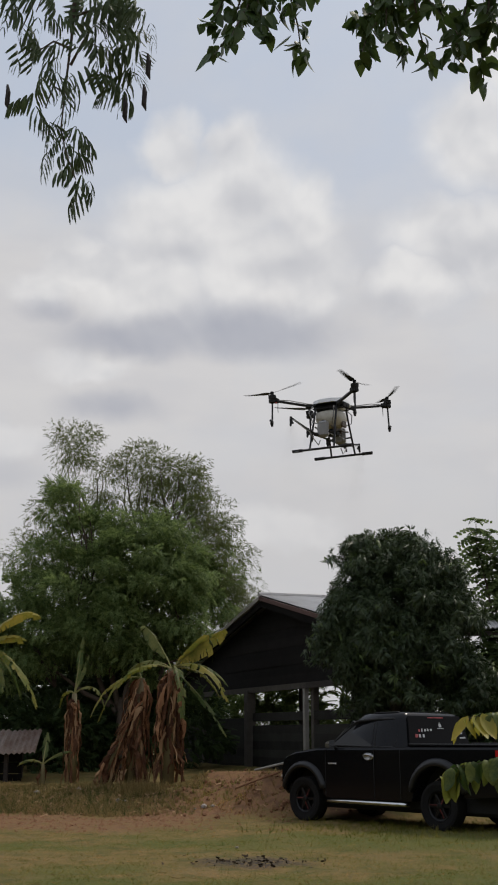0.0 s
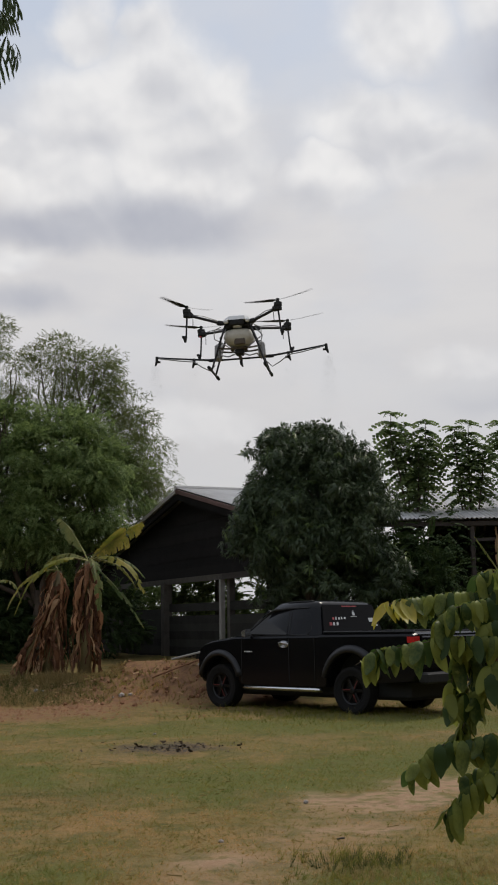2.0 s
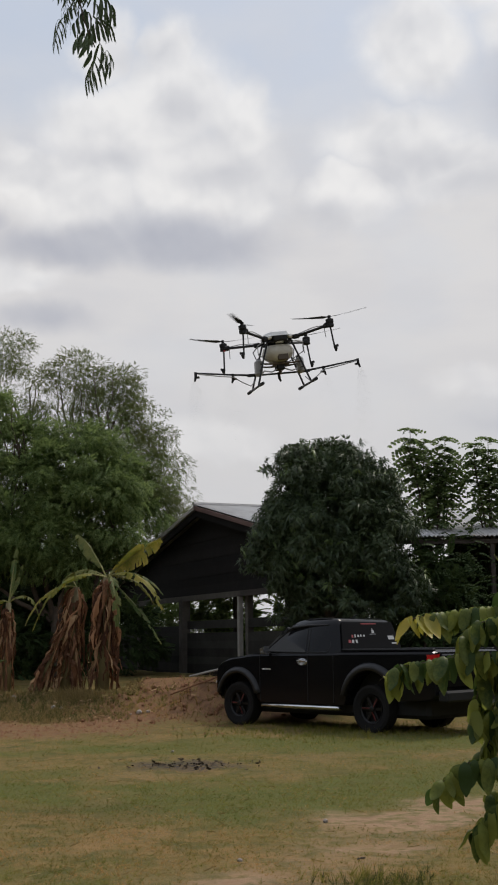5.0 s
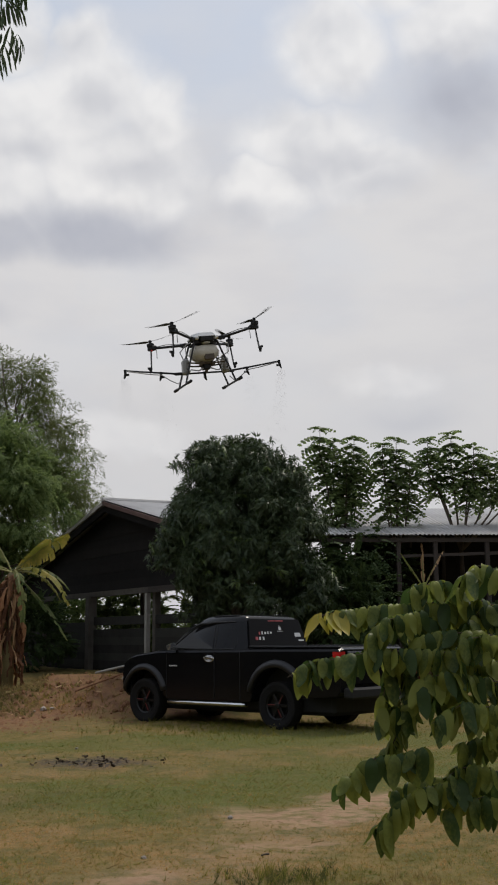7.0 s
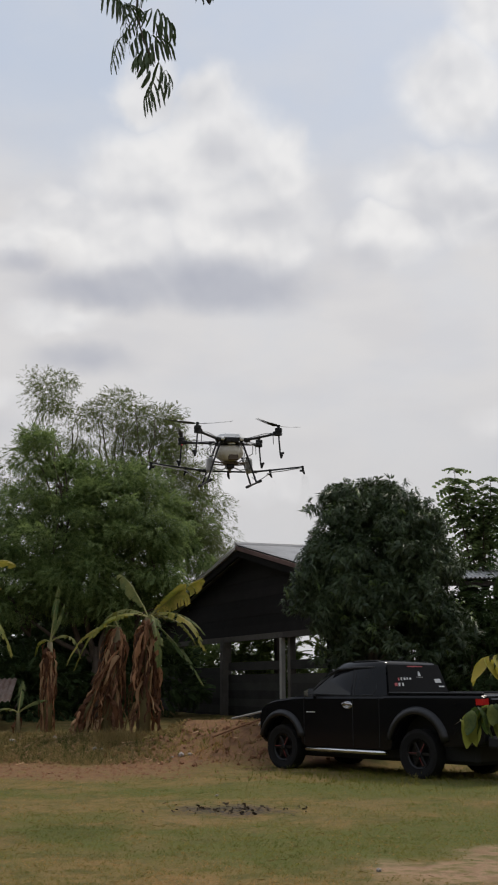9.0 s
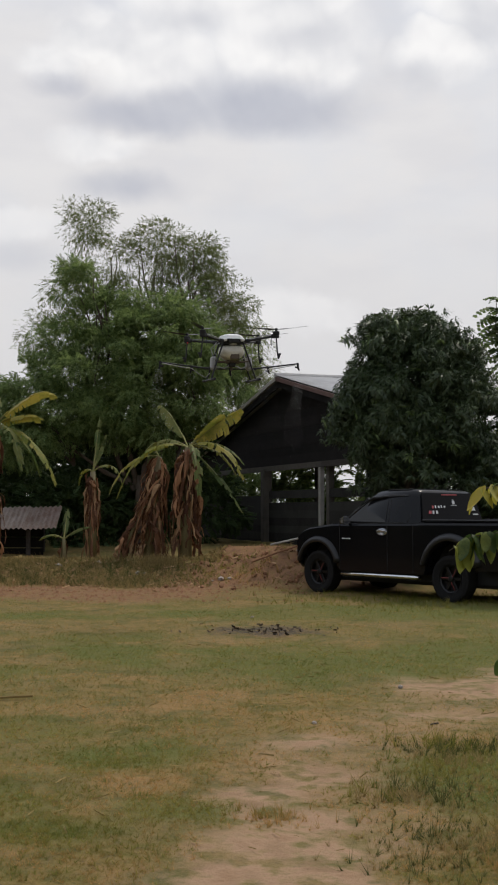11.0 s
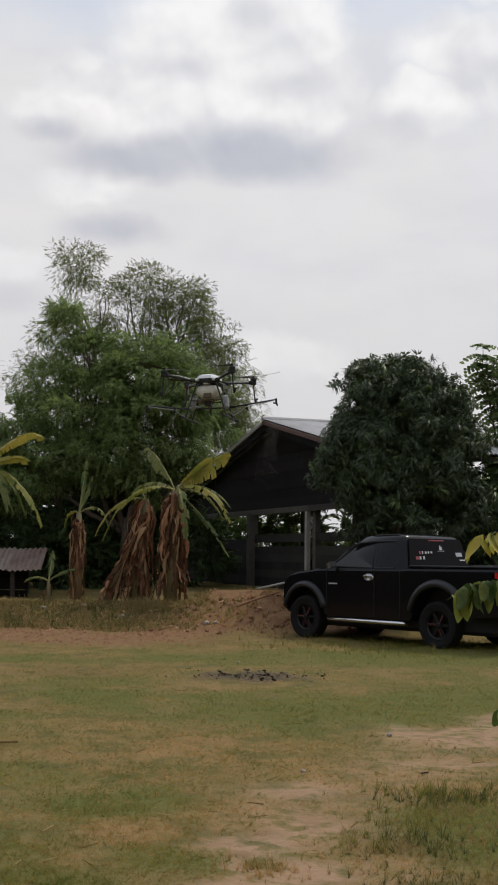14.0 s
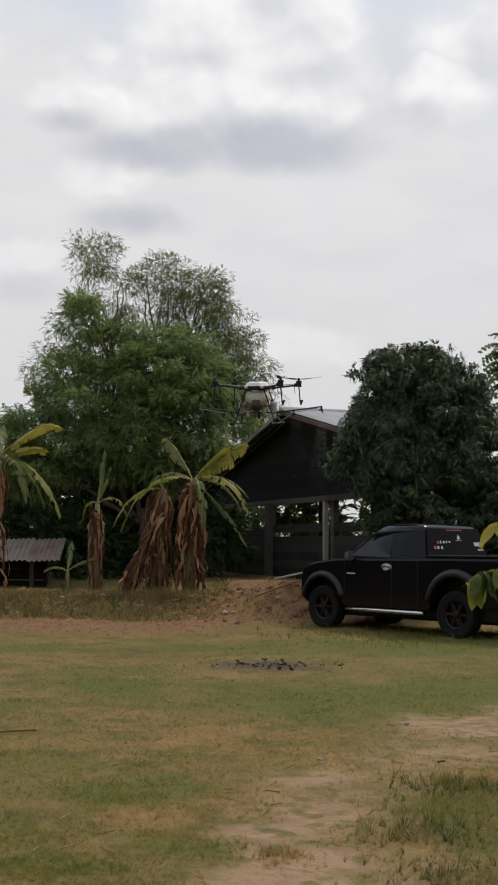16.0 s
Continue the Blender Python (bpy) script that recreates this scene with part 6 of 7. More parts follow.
    for s in (-1, 1):
        boom = part("boom_arm", tube(bmesh.new(), [(s * 0.28, 0.06, -0.375), (s * 0.63, 0.06, -0.335), (s * 0.985, 0.06, -0.290)], [0.013, 0.011, 0.010], 8), "carbon", t)
        part("boom_joint", box(bmesh.new(), (s * 0.33, 0.06, -0.37), (0.10, 0.035, 0.035), bevel=0.008), "matte_black", boom)
        for x, z in ((0.985, -0.290), (0.55, -0.345)):
            part("nozzle", tube(bmesh.new(), [(s * x, 0.06, z + 0.012), (s * x, 0.06, z - 0.04), (s * (x + 0.02), 0.06, z - 0.095)], [0.016, 0.018, 0.010], 8), "matte_black", boom)
            part("nozzle_tap", tube(bmesh.new(), [(s * x, 0.06, z - 0.055), (s * (x - 0.04), 0.06, z - 0.05)], [0.010, 0.014], 6), "matte_black", boom)
        part("boom_hose", tube(bmesh.new(), [(s * 0.96, 0.045, -0.305), (s * 0.70, 0.04, -0.355), (s * 0.55, 0.04, -0.375), (s * 0.45, 0.03, -0.45), (s * 0.36, 0.02, -0.50), (s * 0.30, 0.02, -0.44)], 0.006, 6), "hose", boom)
        part("feed_hose", tube(bmesh.new(), [(s * 0.19, -0.12, -0.03), (s * 0.27, -0.15, -0.07), (s * 0.27, -0.14, -0.17), (s * 0.21, -0.10, -0.20), (s * 0.06, -0.06, -0.30)], 0.006, 6), "hose", t)
    part("nozzle", tube(bmesh.new(), [(0.0, 0.06, -0.36), (0.0, 0.06, -0.43), (0.015, 0.06, -0.47)], [0.016, 0.018, 0.010], 8), "matte_black", t)
    return t, props


def spray_plume(parent, x, z, long, wide, count, drift_x):
    """Fine droplets that fall from a nozzle, spread and curl."""
    hold = new("spray_plume")
    hold.parent = parent
    t = 1 - np.sqrt(1 - rng.random(count))
    swirl = 5.0 * t + 3 * x
    radius = wide * (0.30 + t) * np.sqrt(rng.random(count))
    a = rng.uniform(0, 6.28, count)
    q = np.stack((drift_x * t * t + 0.07 * t * np.sin(swirl) + radius * np.cos(a), 0.06 * t * np.cos(swirl) + radius * np.sin(a), -long * t), axis=1)
    drop_ = (np.array([[0, 0, 1], [0.94, 0, -0.33], [-0.47, 0.82, -0.33], [-0.47, -0.82, -0.33]]), [(0, 1, 2), (0, 2, 3), (0, 3, 1), (1, 3, 2)])
    ob = scattered("mist", hold, "mist", drop_, q, rng.normal(size=(count, 3)), rng.uniform(0.0009, 0.0018, count), 1.0)
    ob["kind"] = "stuff"
    return hold, x, z


drone, propellers = spray_drone()
plumes = [spray_plume(drone, x, z, long, wide, n, dx) for x, z, long, wide, n, dx in ((-1.0, -0.39, 1.0, 0.17, 2300, 0.10), (1.0, -0.39, 1.25, 0.16, 2700, -0.18), (-0.57, -0.45, 0.9, 0.20, 900, -0.1), (0.57, -0.45, 1.0, 0.20, 900, 0.15))]


# ---- leafy shrub close by ----
def leaf_mesh(name, mat, long, wide, fold, curl, tip=0.75, n=7, blunt=0.8):
    """A leaf that hangs along -z with a midrib fold, a curled tip and some thickness of shape."""
    v, f = [], []
    for i in range(n + 1):
        s = i / n
        hump = 0.10 * long * math.sin(math.pi * min(1.0, 1.6 * s)) if blunt < 0.7 else 0.0
        w = wide * 0.5 * math.sin(math.pi * min(1.0, s ** tip)) ** blunt if 0 < i < n else 0.002
        x = curl * long * s * s + hump
        z = -long * s + 0.7 * hump
        v += [(x + fold * w, -w, z), (x, 0, z), (x + fold * w, w, z)]
    for i in range(n):
        a, b = 3 * i, 3 * i + 3
        f += [(a, a + 1, b + 1, b), (a + 1, a + 2, b + 2, b + 1)]
    me = bpy.data.meshes.new(name)
    me.from_pydata(v, [], f)
    me.materials.append(M[mat])
    me.shade_smooth()
    return me


def leafy(parent, base, line, radius, meshes, step, spread, seed, droop=22, both=True, first=0.0, thick_name="twig", rowed=False):
    """A twig along a line of points with leaves hanging from it; the leaves are parts of the twig."""
    rr = random.Random(seed)
    pts = [Vector(p) for p in line]
    n = len(pts)
    twig = part(thick_name, tube(bmesh.new(), pts, [radius * (1 - 0.7 * i / (n - 1)) for i in range(n)], 6), "bark", parent)
    seg = [(b - a).length for a, b in zip(pts, pts[1:])]
    total = sum(seg)
    d = first
    while d < total:
        e, i = d, 0
        while i < len(seg) - 1 and e > seg[i]:
            e -= seg[i]
            i += 1
        p = pts[i].lerp(pts[i + 1], min(1, e / seg[i]))
        way = (pts[i + 1] - pts[i]).normalized()
        along = Vector((way.x, way.y, way.z * 0.25)).normalized()
        out = Vector((-along.y, along.x, 0)).normalized()
        down = Vector((0, 0, -1))
        for side in ((-1, 1) if both else (rr.choice((-1, 1)),)):
            if rr.random() < 0.12:
                continue
            me = meshes[rr.randrange(len(meshes))]
            k = rr.uniform(0.75, 1.15)
            if rowed:
                # leaves drape in a row on both sides of the twig, their width along it
                turn = Matrix((out * side, (down.cross(out) * side), -down)).transposed().to_4x4()
                m = Matrix.Translation(p + along * rr.uniform(-0.3, 0.3) * step + out * side * 0.004 + Vector((0, 0, 0.010))) @ turn @ Euler((radians(rr.gauss(0, 13)), radians(-abs(rr.gauss(18, 14))), radians(rr.gauss(0, 30)))).to_matrix().to_4x4() @ Matrix.Scale(k, 4)
            else:
                m = Matrix.Translation(p + Vector((rr.uniform(-1, 1), rr.uniform(-1, 1), rr.uniform(-0.6, 0.1))) * spread) @ Euler((radians(rr.gauss(0, droop)), radians(rr.gauss(0, droop)), rr.uniform(0, 6.28))).to_matrix().to_4x4() @ Matrix.Scale(k, 4)
            shared("leaf", me, twig, m)
        d += step * rr.uniform(0.75, 1.25)
    return twig


NEAR = [leaf_mesh("leaf", "near_leaf", 0.120, 0.048, -0.35, -0.10, 0.92, 8, 0.66), leaf_mesh("leaf", "near_leaf", 0.106, 0.045, -0.45, -0.22, 0.88, 8, 0.66), leaf_mesh("leaf", "near_leaf", 0.086, 0.040, -0.30, 0.10, 0.92, 8, 0.66)]
YELLOW = [leaf_mesh("leaf", "near_yellow", 0.11, 0.05, 0.4, 0.2), leaf_mesh("leaf", "near_yellow", 0.10, 0.045, 0.5, -0.2)]


def near_shrub():
    t = thing("leafy_shrub", Matrix(), "leafy shrub with large drooping yellow-green leaves", "shrub")
    stem = [(1.85, 4.6, -0.1), (1.80, 4.55, 0.6), (1.68, 4.45, 1.2), (1.55, 4.4, 1.7), (1.45, 4.35, 2.0)]
    part("trunk", tube(bmesh.new(), stem, [0.045, 0.04, 0.032, 0.024, 0.012], 8), "bark", t)

    def at(u, v, y):
        k = y / 4.2
        return ((0.7630 + (u - 700) * 0.002048) * k, y, 1.494 + (1.2572 - 1.494 + (v - 1250) * -0.001939) * k)

    twigs = (
        (((880, 1072), (760, 1072), (700, 1080), (640, 1082), (590, 1088)), 4.30), (((860, 1160), (760, 1160), (680, 1160), (620, 1166), (560, 1182), (522, 1205)), 4.18),
        (((760, 1085), (700, 1105), (675, 1122), (663, 1138)), 4.20), (((880, 1070), (800, 1035), (755, 1035), (738, 1052)), 4.28), (((930, 1020), (868, 1000), (840, 1022)), 4.15), (((870, 1130), (800, 1122), (770, 1132), (745, 1150)), 4.20),
        (((930, 1140), (865, 1130), (838, 1142), (824, 1160)), 4.10), (((880, 1210), (800, 1200), (765, 1212), (748, 1235)), 4.16), (((860, 1245), (750, 1232), (725, 1248), (705, 1270)), 4.24), (((890, 1262), (830, 1260), (800, 1270), (774, 1292)), 4.10),
        (((715, 1170), (700, 1205), (690, 1240), (684, 1285)), 4.26), (((735, 1265), (720, 1290), (708, 1320), (694, 1350)), 4.24), (((760, 1340), (720, 1345), (670, 1356), (638, 1376), (606, 1402)), 4.08), (((900, 1400), (800, 1388), (740, 1398), (700, 1415)), 4.22),
        (((820, 1390), (750, 1412), (705, 1440), (672, 1478)), 4.12), (((920, 1385), (850, 1372), (815, 1370), (803, 1388)), 4.15), (((920, 1445), (860, 1425), (820, 1435), (790, 1455)), 4.14), (((920, 1330), (860, 1318), (825, 1330)), 4.20),
        (((920, 1200), (872, 1235), (850, 1285)), 4.22), (((930, 1070), (870, 1080), (842, 1118)), 4.26), (((800, 1085), (770, 1105), (740, 1112)), 4.30), (((740, 1160), (728, 1190), (735, 1225)), 4.28), (((900, 1180), (850, 1180), (815, 1200)), 4.30), (((960, 1290), (900, 1290), (870, 1310)), 4.12),
    )
    for seed, (line, y) in enumerate(twigs):
        pts = [at(u, v + 4 * math.sin(2.3 * i + seed), y + 0.02 * math.sin(3 * i + seed)) for i, (u, v) in enumerate(line)]
        far = line[0][0] >= 860
        if far:
            pts = [(1.60, 4.45, pts[0][2] - 0.10)] + pts
        leafy(t, None, pts, 0.0030, NEAR, 0.0185, 0.036, 40 + seed, first=(Vector(pts[1]) - Vector(pts[0])).length if far else 0.0, rowed=True)
    leafy(t, None, [at(606, 1088, 4.3), at(586, 1092, 4.3), at(568, 1100, 4.3)], 0.004, YELLOW, 0.020, 0.012, 77, 12, rowed=True)
    return t


near_shrub()


# ---- overhanging tree: trunk behind the camera, limbs above it ----
OVER = [leaf_mesh("leaf", "over_leaf", 0.090, 0.052, 0.25, 0.15, 0.56), leaf_mesh("leaf", "over_leaf", 0.074, 0.045, 0.35, -0.2, 0.56), leaf_mesh("leaf", "over_leaf", 0.060, 0.038, 0.3, 0.3, 0.56)]


def overhead_tree():
    t = thing("overhanging_tree", Matrix(), "broad-leaved tree whose branch tips hang over the yard", "tree")
    part("trunk", tube(bmesh.new(), [(1.9, -2.2, -0.2), (1.85, -2.1, 1.5), (1.7, -1.6, 3.2), (1.4, -0.6, 4.5)], [0.20, 0.16, 0.13, 0.09], 12), "bark", t, smooth=True)
    part("limb", tube(bmesh.new(), [(1.4, -0.6, 4.5), (1.0, 1.5, 5.15), (0.6, 3.2, 5.1), (0.1, 4.1, 4.85), (-0.5, 4.4, 4.8)], [0.09, 0.07, 0.05, 0.03, 0.012], 8), "bark", t, smooth=True)
    part("limb", tube(bmesh.new(), [(0.75, 2.6, 5.12), (0.9, 3.5, 5.0), (0.9, 4.1, 4.75), (1.0, 4.2, 4.5)], [0.05, 0.035, 0.02, 0.01], 8), "bark", t, smooth=True)

    def at(u, v, y=4.0):
        return (-0.24 + (u - 450) / 435, y, 4.46 - v / 382)

    twigs = (
        ((450, -140), (430, -40), (400, 40), (380, 90)), ((460, -140), (455, -20), (470, 60), (488, 90)), ((490, -150), (505, -30), (530, 50), (537, 95)), ((440, -130), (400, -40), (372, 15), (360, 30)),
        ((470, -130), (440, 10), (420, 70), (415, 85)), ((440, -120), (470, 0), (500, 30)), ((690, -180), (670, -30), (655, 50), (640, 105)), ((700, -170), (690, -10), (685, 60), (682, 110)),
        ((720, -170), (730, 0), (745, 70), (765, 120)), ((740, -170), (720, -20), (705, 50), (715, 95)), ((900, -120), (870, 40), (820, 110), (768, 122)), ((890, -110), (860, 60), (850, 100), (858, 140)),
        ((760, -150), (790, 0), (810, 40), (812, 75)), ((750, -150), (760, 10), (780, 60)), ((880, -100), (880, 60), (876, 110)), ((740, -160), (680, 0), (640, 20), (625, 30)), ((690, -150), (700, 20), (660, 80)),
        ((600, -150), (570, -40), (555, -12)), ((870, -110), (830, 20), (806, 110)),
    )
    for k, line in enumerate(twigs):
        leafy(t, None, [at(u, v, 4.0 + 0.10 * math.sin(2.1 * k + i)) for i, (u, v) in enumerate(line)], 0.006, OVER, 0.024, 0.030, 100 + k, 30, first=0.14)
    return t


overhead_tree()


def pinna_leaf(name, seed, pairs=6, long=0.10):
    """A twice-feathered leaf that hangs: a short stalk and paired drooping strips of leaflets."""
    rr = random.Random(seed)
    v, f = [], []
    for i in range(pairs):
        s = (i + 0.5) / pairs
        o = np.array([0.10 * s, 0, -0.05 * s - 0.03 * s * s])
        for side in (-1, 1):
            d = np.array([0.2 + 0.3 * s, side * (0.75 - 0.35 * s), -0.9])
            n = 9
            p = o.copy()
            for q in range(n):
                u = q / n
                bend = min(1.0, u * 1.8)
                d2 = d * (1 - bend) + np.array([0.05, side * 0.05, -1.0]) * bend
                d2 = d2 / np.linalg.norm(d2)
                nxt = p + d2 * long / n * (1.0 - 0.3 * s)
                w = np.cross(d2, [rr.uniform(-0.2, 0.2), side, 0.3])
                w = w / (np.linalg.norm(w) + 1e-6) * 0.0070 * math.sin(math.pi * (0.18 + 0.74 * u))
                for sg in (-1, 1):
                    k = len(v)
                    v += [p, p + w * sg * 1.1 + d2 * 0.008, nxt + w * sg * 0.9 + d2 * 0.012, nxt]
                    f.append((k, k + 1, k + 2, k + 3))
                p = nxt
    me = bpy.data.meshes.new(name)
    me.from_pydata([tuple(q) for q in v], [], f)
    me.materials.append(M["tamarind"])
    return me


def hanging_branch():
    t = thing("feathery_tree", Matrix(), "feathery-leaved tree whose branch with dark pods hangs over the yard", "tree")
    part("trunk", tube(bmesh.new(), [(-2.4, -1.6, -0.2), (-2.3, -1.5, 1.6), (-2.1, -0.6, 3.4), (-1.7, 1.2, 4.9), (-1.1, 2.9, 5.2)], [0.18, 0.15, 0.12, 0.08, 0.04], 12), "bark", t, smooth=True)
    b = new("hanging_branch")
    b.parent = t

    def at(u, v, y=3.5):
        return Vector((-0.83 + (u - 150) / 495, y, 4.15 - v / 440))

    main = [Vector((-1.1, 2.9, 5.2)), at(150, -160), at(140, -40, 3.45), at(128, 70), at(120, 160), at(115, 232), at(126, 275), at(145, 320)]
    stick = part("twig", tube(bmesh.new(), main, [0.022, 0.016, 0.010, 0.006, 0.004, 0.003, 0.0025, 0.002], 6), "bark", b)
    for k, (u0, v0, u1, v1) in enumerate(((140, -60, 60, 20), (140, -40, 30, 60), (135, 30, 240, 40), (150, -100, 255, -10), (128, 120, 180, 90), (128, 90, 70, 90), (120, 170, 85, 195), (150, -130, 200, 10))):
        part("twig", tube(bmesh.new(), [at(u0, v0), at((u0 + u1) / 2, min(v0, v1) - 6, 3.47), at(u1, v1)], [0.006, 0.004, 0.002], 5), "bark", b)
    kinds = [pinna_leaf("feathered_leaf", 1, 4, 0.11), pinna_leaf("feathered_leaf", 2, 3, 0.095), pinna_leaf("feathered_leaf", 3, 4, 0.125)]
    rr = random.Random(4)
    spots = ((30, 40), (60, 20), (100, 10), (150, 0), (200, -10), (240, -5), (265, 20), (35, 90), (65, 95), (100, 70), (120, 60), (165, 40), (190, 30), (215, 50), (245, 70), (265, 60), (180, 95), (205, 90), (225, 120), (195, 140), (240, 120), (150, 130),
             (130, 110), (90, 120), (80, 190), (110, 262), (95, 265), (125, 262), (140, 275), (150, 300), (105, 285), (122, 290), (138, 300), (92, 292), (146, 325), (150, 345), (75, 10), (130, -20), (175, -20), (225, 20), (255, 40), (20, 10), (210, 150), (160, 70), (110, 140), (140, 160), (50, 60), (185, 60))
    spots = spots + tuple((u + rr.uniform(-16, 16), v + rr.uniform(-26, 12)) for u, v in spots)
    for k, (u, v) in enumerate(spots):
        y = 3.5 + rr.uniform(-0.12, 0.12)
        p = at(u, v - (28 if v > 200 else 0), y)
        shared("feathered_leaf", kinds[k % 3], b, Matrix.Translation(p) @ Euler((rr.gauss(0, 0.3), rr.gauss(0.1, 0.3), rr.uniform(0, 6.28))).to_matrix().to_4x4() @ Matrix.Scale(rr.uniform(0.62, 1.02) * (0.85 if v > 200 else 1.0), 4))
    for u, v in ((14, 150), (268, 105), (262, 160), (228, 180)):
        part("pod", tube(bmesh.new(), [at(u, v), at(u + 2, v + 14), at(u + 1, v + 34), at(u + 5, v + 46)], [0.004, 0.010, 0.010, 0.002], 6), "pod", b, "dark dry seed pod")
    return t, b


feathery, hung = hanging_branch()


# ---- earth bank, rubble and litter ----
def lump(name, mat, r, seed):
    bm = bmesh.new()
    bmesh.ops.create_icosphere(bm, subdivisions=1, radius=r)
    rr = random.Random(seed)
    for v in bm.verts:
        v.co *= rr.uniform(0.7, 1.25)
        v.co.z *= 0.7
    me = bpy.data.meshes.new(name)
    bm.to_mesh(me)
    bm.free()
    me.materials.append(M[mat])
    return me


clods = [lump("earth_clod", "clod", 0.06, k) for k in range(4)]
rr = random.Random(8)
for k in range(150):
    x, y = rr.gauss(-1.5, 1.0), rr.gauss(23.6, 0.75)
    ob = new("earth_clod", clods[k % 4])
    s = rr.uniform(0.25, 1.1) ** 1.5
    ob.matrix_basis = pose(x, y, earth_at(x, y) + 0.015 * s, rr.uniform(0, 360), rr.uniform(0, 360), rr.uniform(0, 360)) @ Matrix.Scale(s, 4)
    tagged(ob, "clod of red earth on the bank", "earth clod", "clods on the bank")
stones = [lump("stone", "stone", 0.07, 20 + k) for k in range(3)]
for k, (x, y, s) in enumerate(((-2.45, 22.7, 0.9), (-2.3, 22.75, 0.7), (-2.62, 22.65, 0.5), (-0.95, 24.1, 1.8), (-0.7, 24.2, 2.0), (-0.5, 24.1, 1.5), (-0.8, 24.3, 1.4), (-4.2, 23.3, 1.0), (-4.05, 23.2, 0.8), (0.46, 9.9, 0.35), (-1.3, 16.2, 0.4), (-6.0, 24.0, 1.1), (-5.2, 24.2, 0.9), (-0.2, 8.2, 0.3), (-2.2, 6.9, 0.3))):
    ob = new("stone", stones[k % 3])
    ob.matrix_basis = pose(x, y, earth_at(x, y) + 0.03 * s, 0, 0, 50 * k) @ Matrix.Scale(s, 4)
    tagged(ob, "pale stone lying on the earth", "stone", "loose stones")
for a, b, r, mat, label in (((-1.55, 23.7, 0.78), (-0.45, 23.3, 1.02), 0.022, "pale_post", "pale pole lying on the earth heap"), ((-1.9, 23.2, 0.45), (-0.9, 23.5, 0.80), 0.018, "clod", "brown stick lying on the earth heap"), ((0.60, 8.27, 0.008), (0.655, 8.295, 0.012), 0.006, "old_wood", "short dark stick on the ground"), ((-2.8, 9.0, 0.02), (-2.45, 9.15, 0.025), 0.010, "straw", "dry stick on the grass")):
    tagged(finish(tube(bmesh.new(), [a, ((a[0] + b[0]) / 2, (a[1] + b[1]) / 2, (a[2] + b[2]) / 2 + r * 0.4), b], r, 7), "stick", mat), label, "stick")
n = 200
px, py = rng.normal(-1.0, 0.40, n), rng.normal(14.45, 0.22, n)
tagged(scattered("charred_litter", None, "ash", (np.array([[-0.5, -0.25, 0], [0.5, -0.25, 0.1], [0.5, 0.25, 0.3], [-0.5, 0.25, 0.2]]), [(0, 1, 2, 3)]), np.stack((px, py, earth(px, py) + 0.012), axis=1), rng.normal(size=(n, 3)) * np.array([1, 1, 0.25]), 0.015 + 0.045 * rng.random(n) ** 2, 1.0), "black burnt litter on the grass", "ash", kind="stuff")
n = 2600
px, py = rng.uniform(-8.5, -2.6, n), rng.normal(24.6, 0.45, n)
tagged(scattered("leaf_litter", None, "straw", (np.array([[-0.5, -0.14, 0], [0.5, -0.1, 0.1], [0.5, 0.1, 0.14], [-0.5, 0.14, 0.05]]), [(0, 1, 2, 3)]), np.stack((px, py, earth(px, py) + 0.02), axis=1), rng.normal(size=(n, 3)) * np.array([1, 1, 0.4]), 0.05 + 0.18 * rng.random(n) ** 2.5, 1.0), "dry banana litter on the bank", "leaf litter", kind="stuff")


n = 5200
px, py = rng.uniform(-8.5, -0.4, n), 18.6 + 5.8 * rng.random(n) ** 0.8
keep = rng.random(n) < 0.25 + 0.75 * red_dirt(px, py)
px, py = px[keep], py[keep]
n = len(px)
tagged(scattered("soil_crumbs", None, "clod", (np.array([[-0.5, -0.4, 0], [0.5, -0.3, 0], [0.1, 0.5, 0], [0.0, 0.0, 0.6]]), [(0, 1, 3), (1, 2, 3), (2, 0, 3)]), np.stack((px, py, earth(px, py) - 0.004), axis=1), np.stack((rng.normal(size=n), rng.normal(size=n), 0.15 * rng.normal(size=n)), axis=1), 0.015 + 0.06 * rng.random(n) ** 3, 0.3), "loose crumbs of red earth on the bare strip", "soil", kind="stuff")
n = 1500
px, py = rng.normal(-5.2, 1.7, n), rng.normal(23.6, 0.8, n)
tagged(scattered("leaf_litter", None, "banana_pale", (np.array([[-0.5, -0.16, 0], [0.5, -0.1, 0.12], [0.5, 0.1, 0.18], [-0.5, 0.14, 0.05]]), [(0, 1, 2, 3)]), np.stack((px, py, earth(px, py) + 0.02), axis=1), rng.normal(size=(n, 3)) * np.array([1, 1, 0.4]), 0.03 + 0.15 * rng.random(n) ** 2.5, 1.0), "bleached dead leaves strewn on the bank", "leaf litter", kind="stuff")
n = 900
px, py = rng.uniform(-3.2, 1.2, n), 5.2 + 8 * rng.random(n)
tagged(scattered("dry_twigs", None, "straw", (np.array([[-0.5, -0.05, 0], [0.5, -0.03, 0.06], [0.5, 0.03, 0.08], [-0.5, 0.05, 0.02]]), [(0, 1, 2, 3)]), np.stack((px, py, earth(px, py) + 0.008), axis=1), rng.normal(size=(n, 3)) * np.array([1, 1, 0.15]), 0.02 + 0.08 * rng.random(n) ** 2, 1.0), "fallen straw and bits of dry leaf on the yard", "litter", kind="stuff")


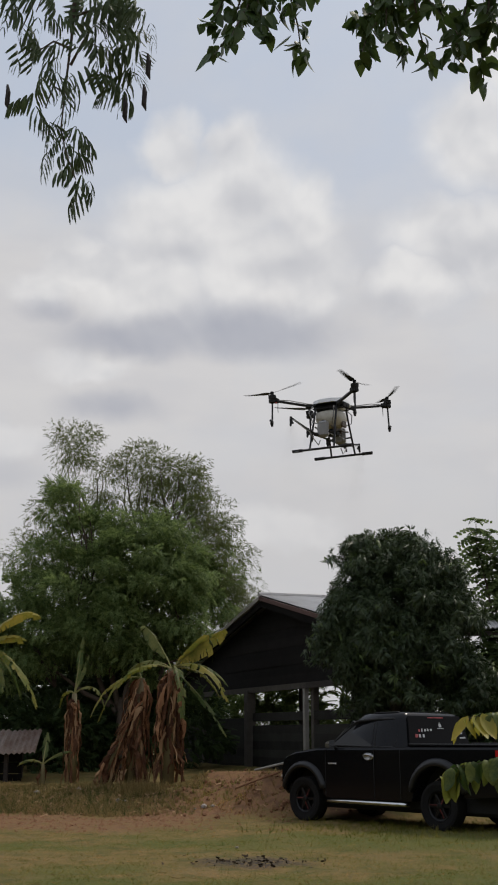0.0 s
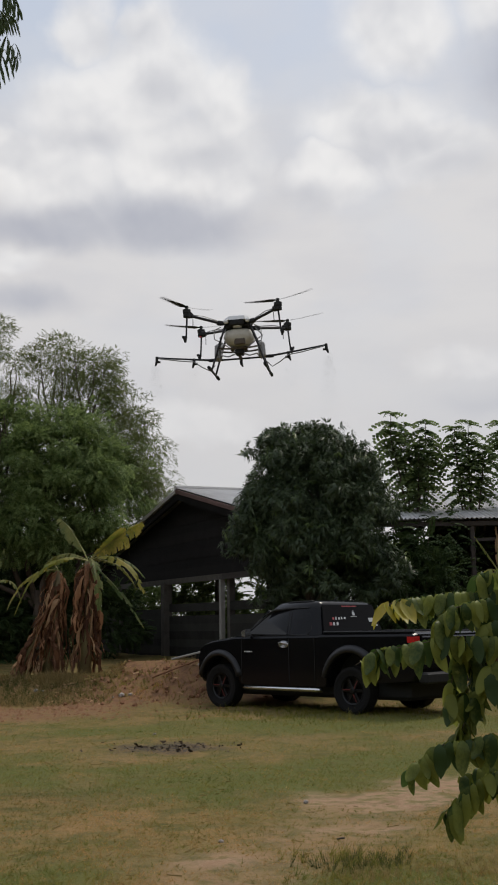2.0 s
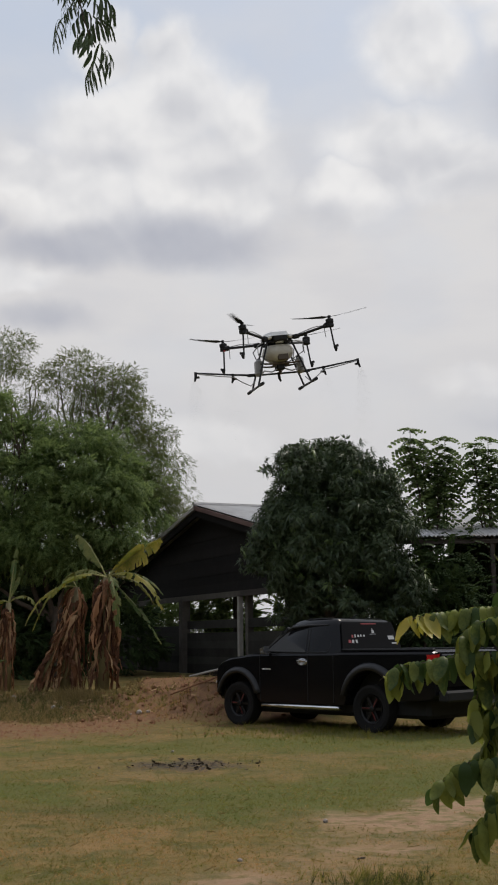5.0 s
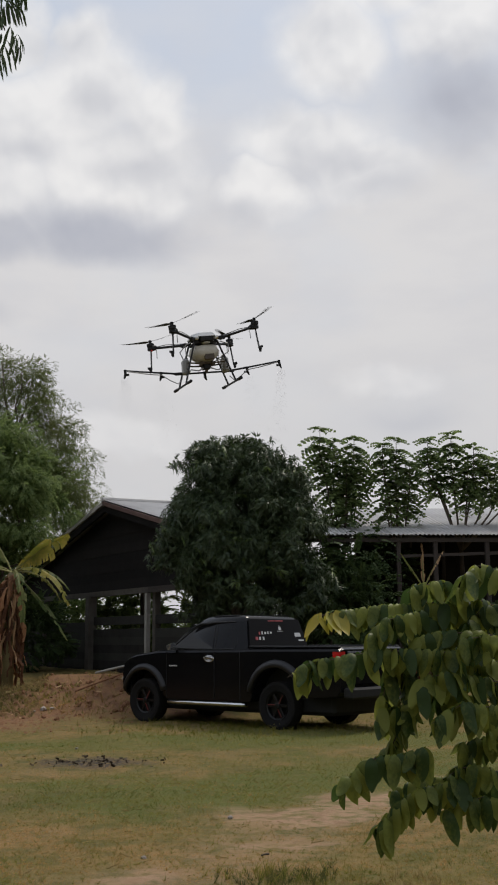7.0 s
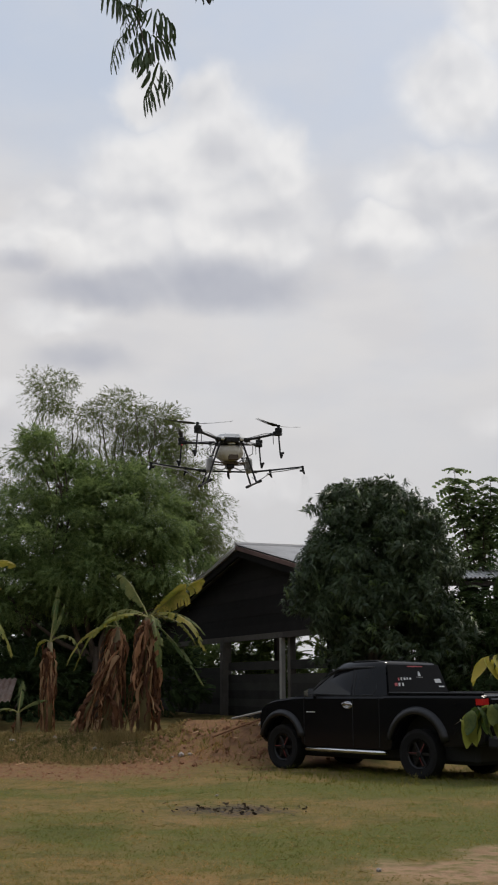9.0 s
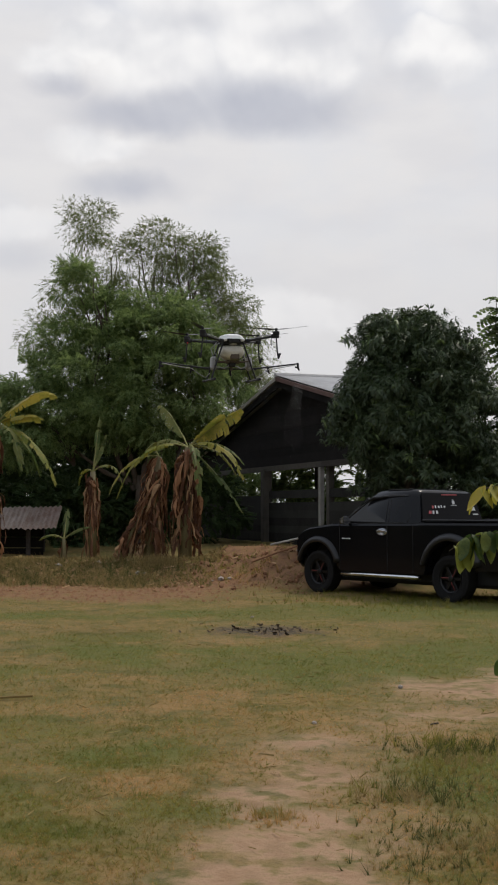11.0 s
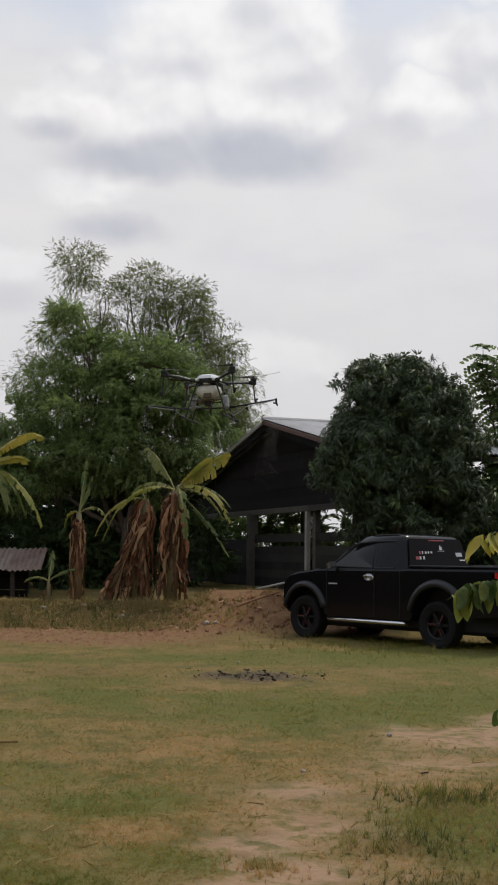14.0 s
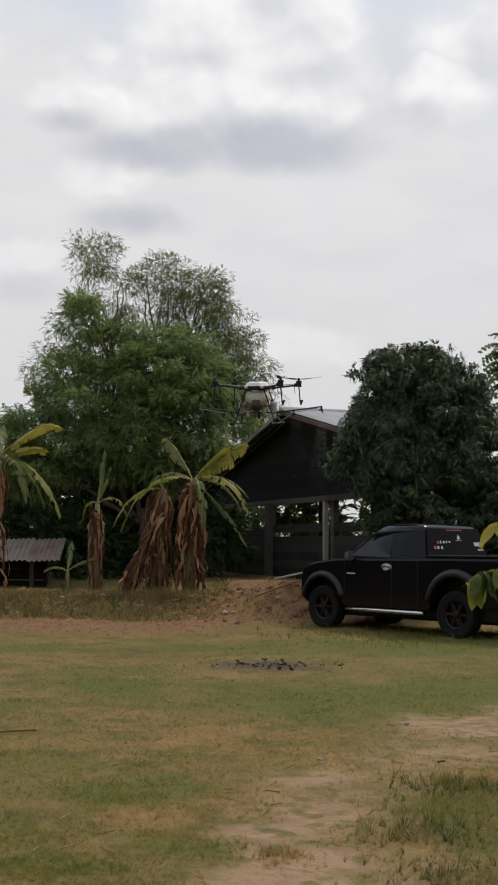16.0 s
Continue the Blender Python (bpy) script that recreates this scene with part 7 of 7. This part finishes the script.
# ---- what moves ----
FLIGHT = (
    (0, 0.07, 12.82, 5.18, 66.8, 0.1, -3.7),
    (0.5, 0.11, 12.82, 4.87, 59.1, -1.1, -3.5),
    (1, 0.17, 12.82, 4.82, 32.2, -1.6, -2.8),
    (1.5, 0.08, 12.84, 4.86, 3.3, 0.0, -3.1),
    (2, -0.05, 12.89, 4.87, -7.4, 1.4, -1.9),
    (2.5, -0.22, 12.96, 4.87, 0.6, 3.1, 0.1),
    (3, -0.29, 13.01, 4.87, 3.5, 4.0, 2.6),
    (5.5, 0.55, 13.18, 4.97, 14.8, 2.1, -9.1),
    (6, 0.90, 13.35, 5.02, 12.5, 0.1, -9.8),
    (6.5, 0.81, 13.54, 5.02, 12.9, 1.6, -11.5),
    (7, 0.33, 13.74, 5.03, 15.0, 1.5, -7.5),
    (7.5, -0.37, 13.95, 5.01, 16.1, 1.8, 3.6),
    (8, -0.79, 14.16, 4.96, 15.0, 6.0, 0.7),
    (8.5, -0.96, 14.35, 4.87, 15.9, 5.0, -2.5),
    (9, -1.03, 14.49, 4.47, 16.5, 3.1, -1.0),
    (9.2, -1.03, 14.59, 4.35, 15.2, 1.1, -0.3),
    (11.3, -1.63, 16.16, 3.81, 19.6, 3.5, -1.2),
    (11.5, -1.64, 16.21, 3.85, 19.8, 3.3, -1.4),
    (12, -1.65, 16.28, 3.89, 21.8, 2.9, -2.9),
    (12.5, -1.65, 16.35, 3.95, 13.3, 2.4, -1.3),
    (13, -1.68, 16.42, 3.96, 1.0, 0.7, -2.0),
    (13.5, -1.73, 16.52, 3.96, -10.0, -0.3, -1.5),
    (14, -1.80, 16.65, 3.96, -12.6, -1.3, -1.1),
    (14.5, -1.82, 16.83, 3.97, -13.6, -3.4, 0.6),
    (15, -1.75, 17.04, 3.92, -10.7, -0.6, -0.1),
    (15.5, -1.62, 17.28, 3.88, -10.8, 2.2, 0.2),
    (16, -1.42, 17.54, 3.85, -12.2, 6.8, 1.2),
)
SWAY = ((0, 0.0), (0.5, 0.02), (1, 0.04), (1.5, 0.08), (2, 0.06), (2.3, 0.06), (2.5, 0.13), (3, 0.24), (4.2, 0.30), (5.5, 0.30), (7, 0.28), (8, 0.30), (9, 0.27), (12, 0.2), (16, 0.2))


def motions():
    walk(drone, [(t, Matrix.Translation((x, y, z)) @ Matrix.Rotation(radians(yaw), 4, "Z") @ Matrix.Rotation(radians(nod), 4, "X") @ Matrix.Rotation(radians(tip), 4, "Y")) for t, x, y, z, yaw, nod, tip in FLIGHT])
    for k, (prop, mx, my, mz, way) in enumerate(propellers):
        walk(prop, [(i / FPS, pose(mx, my, mz, 0, 0, way * 76 * i + 37 * k)) for i in range(16 * FPS + 1)])
    for k, (plume, x, z) in enumerate(plumes):
        walk(plume, [(t / 2, pose(x, 0.06, z, 5 * math.sin(1.3 * t + k), 6 * math.sin(0.9 * t + 2 * k), 9 * math.sin(0.7 * t + k))) for t in range(33)])
    walk(hung, [(t, pose(dx, 0.0, 0.0, 0, 0, 0)) for t, dx in SWAY])


motions()
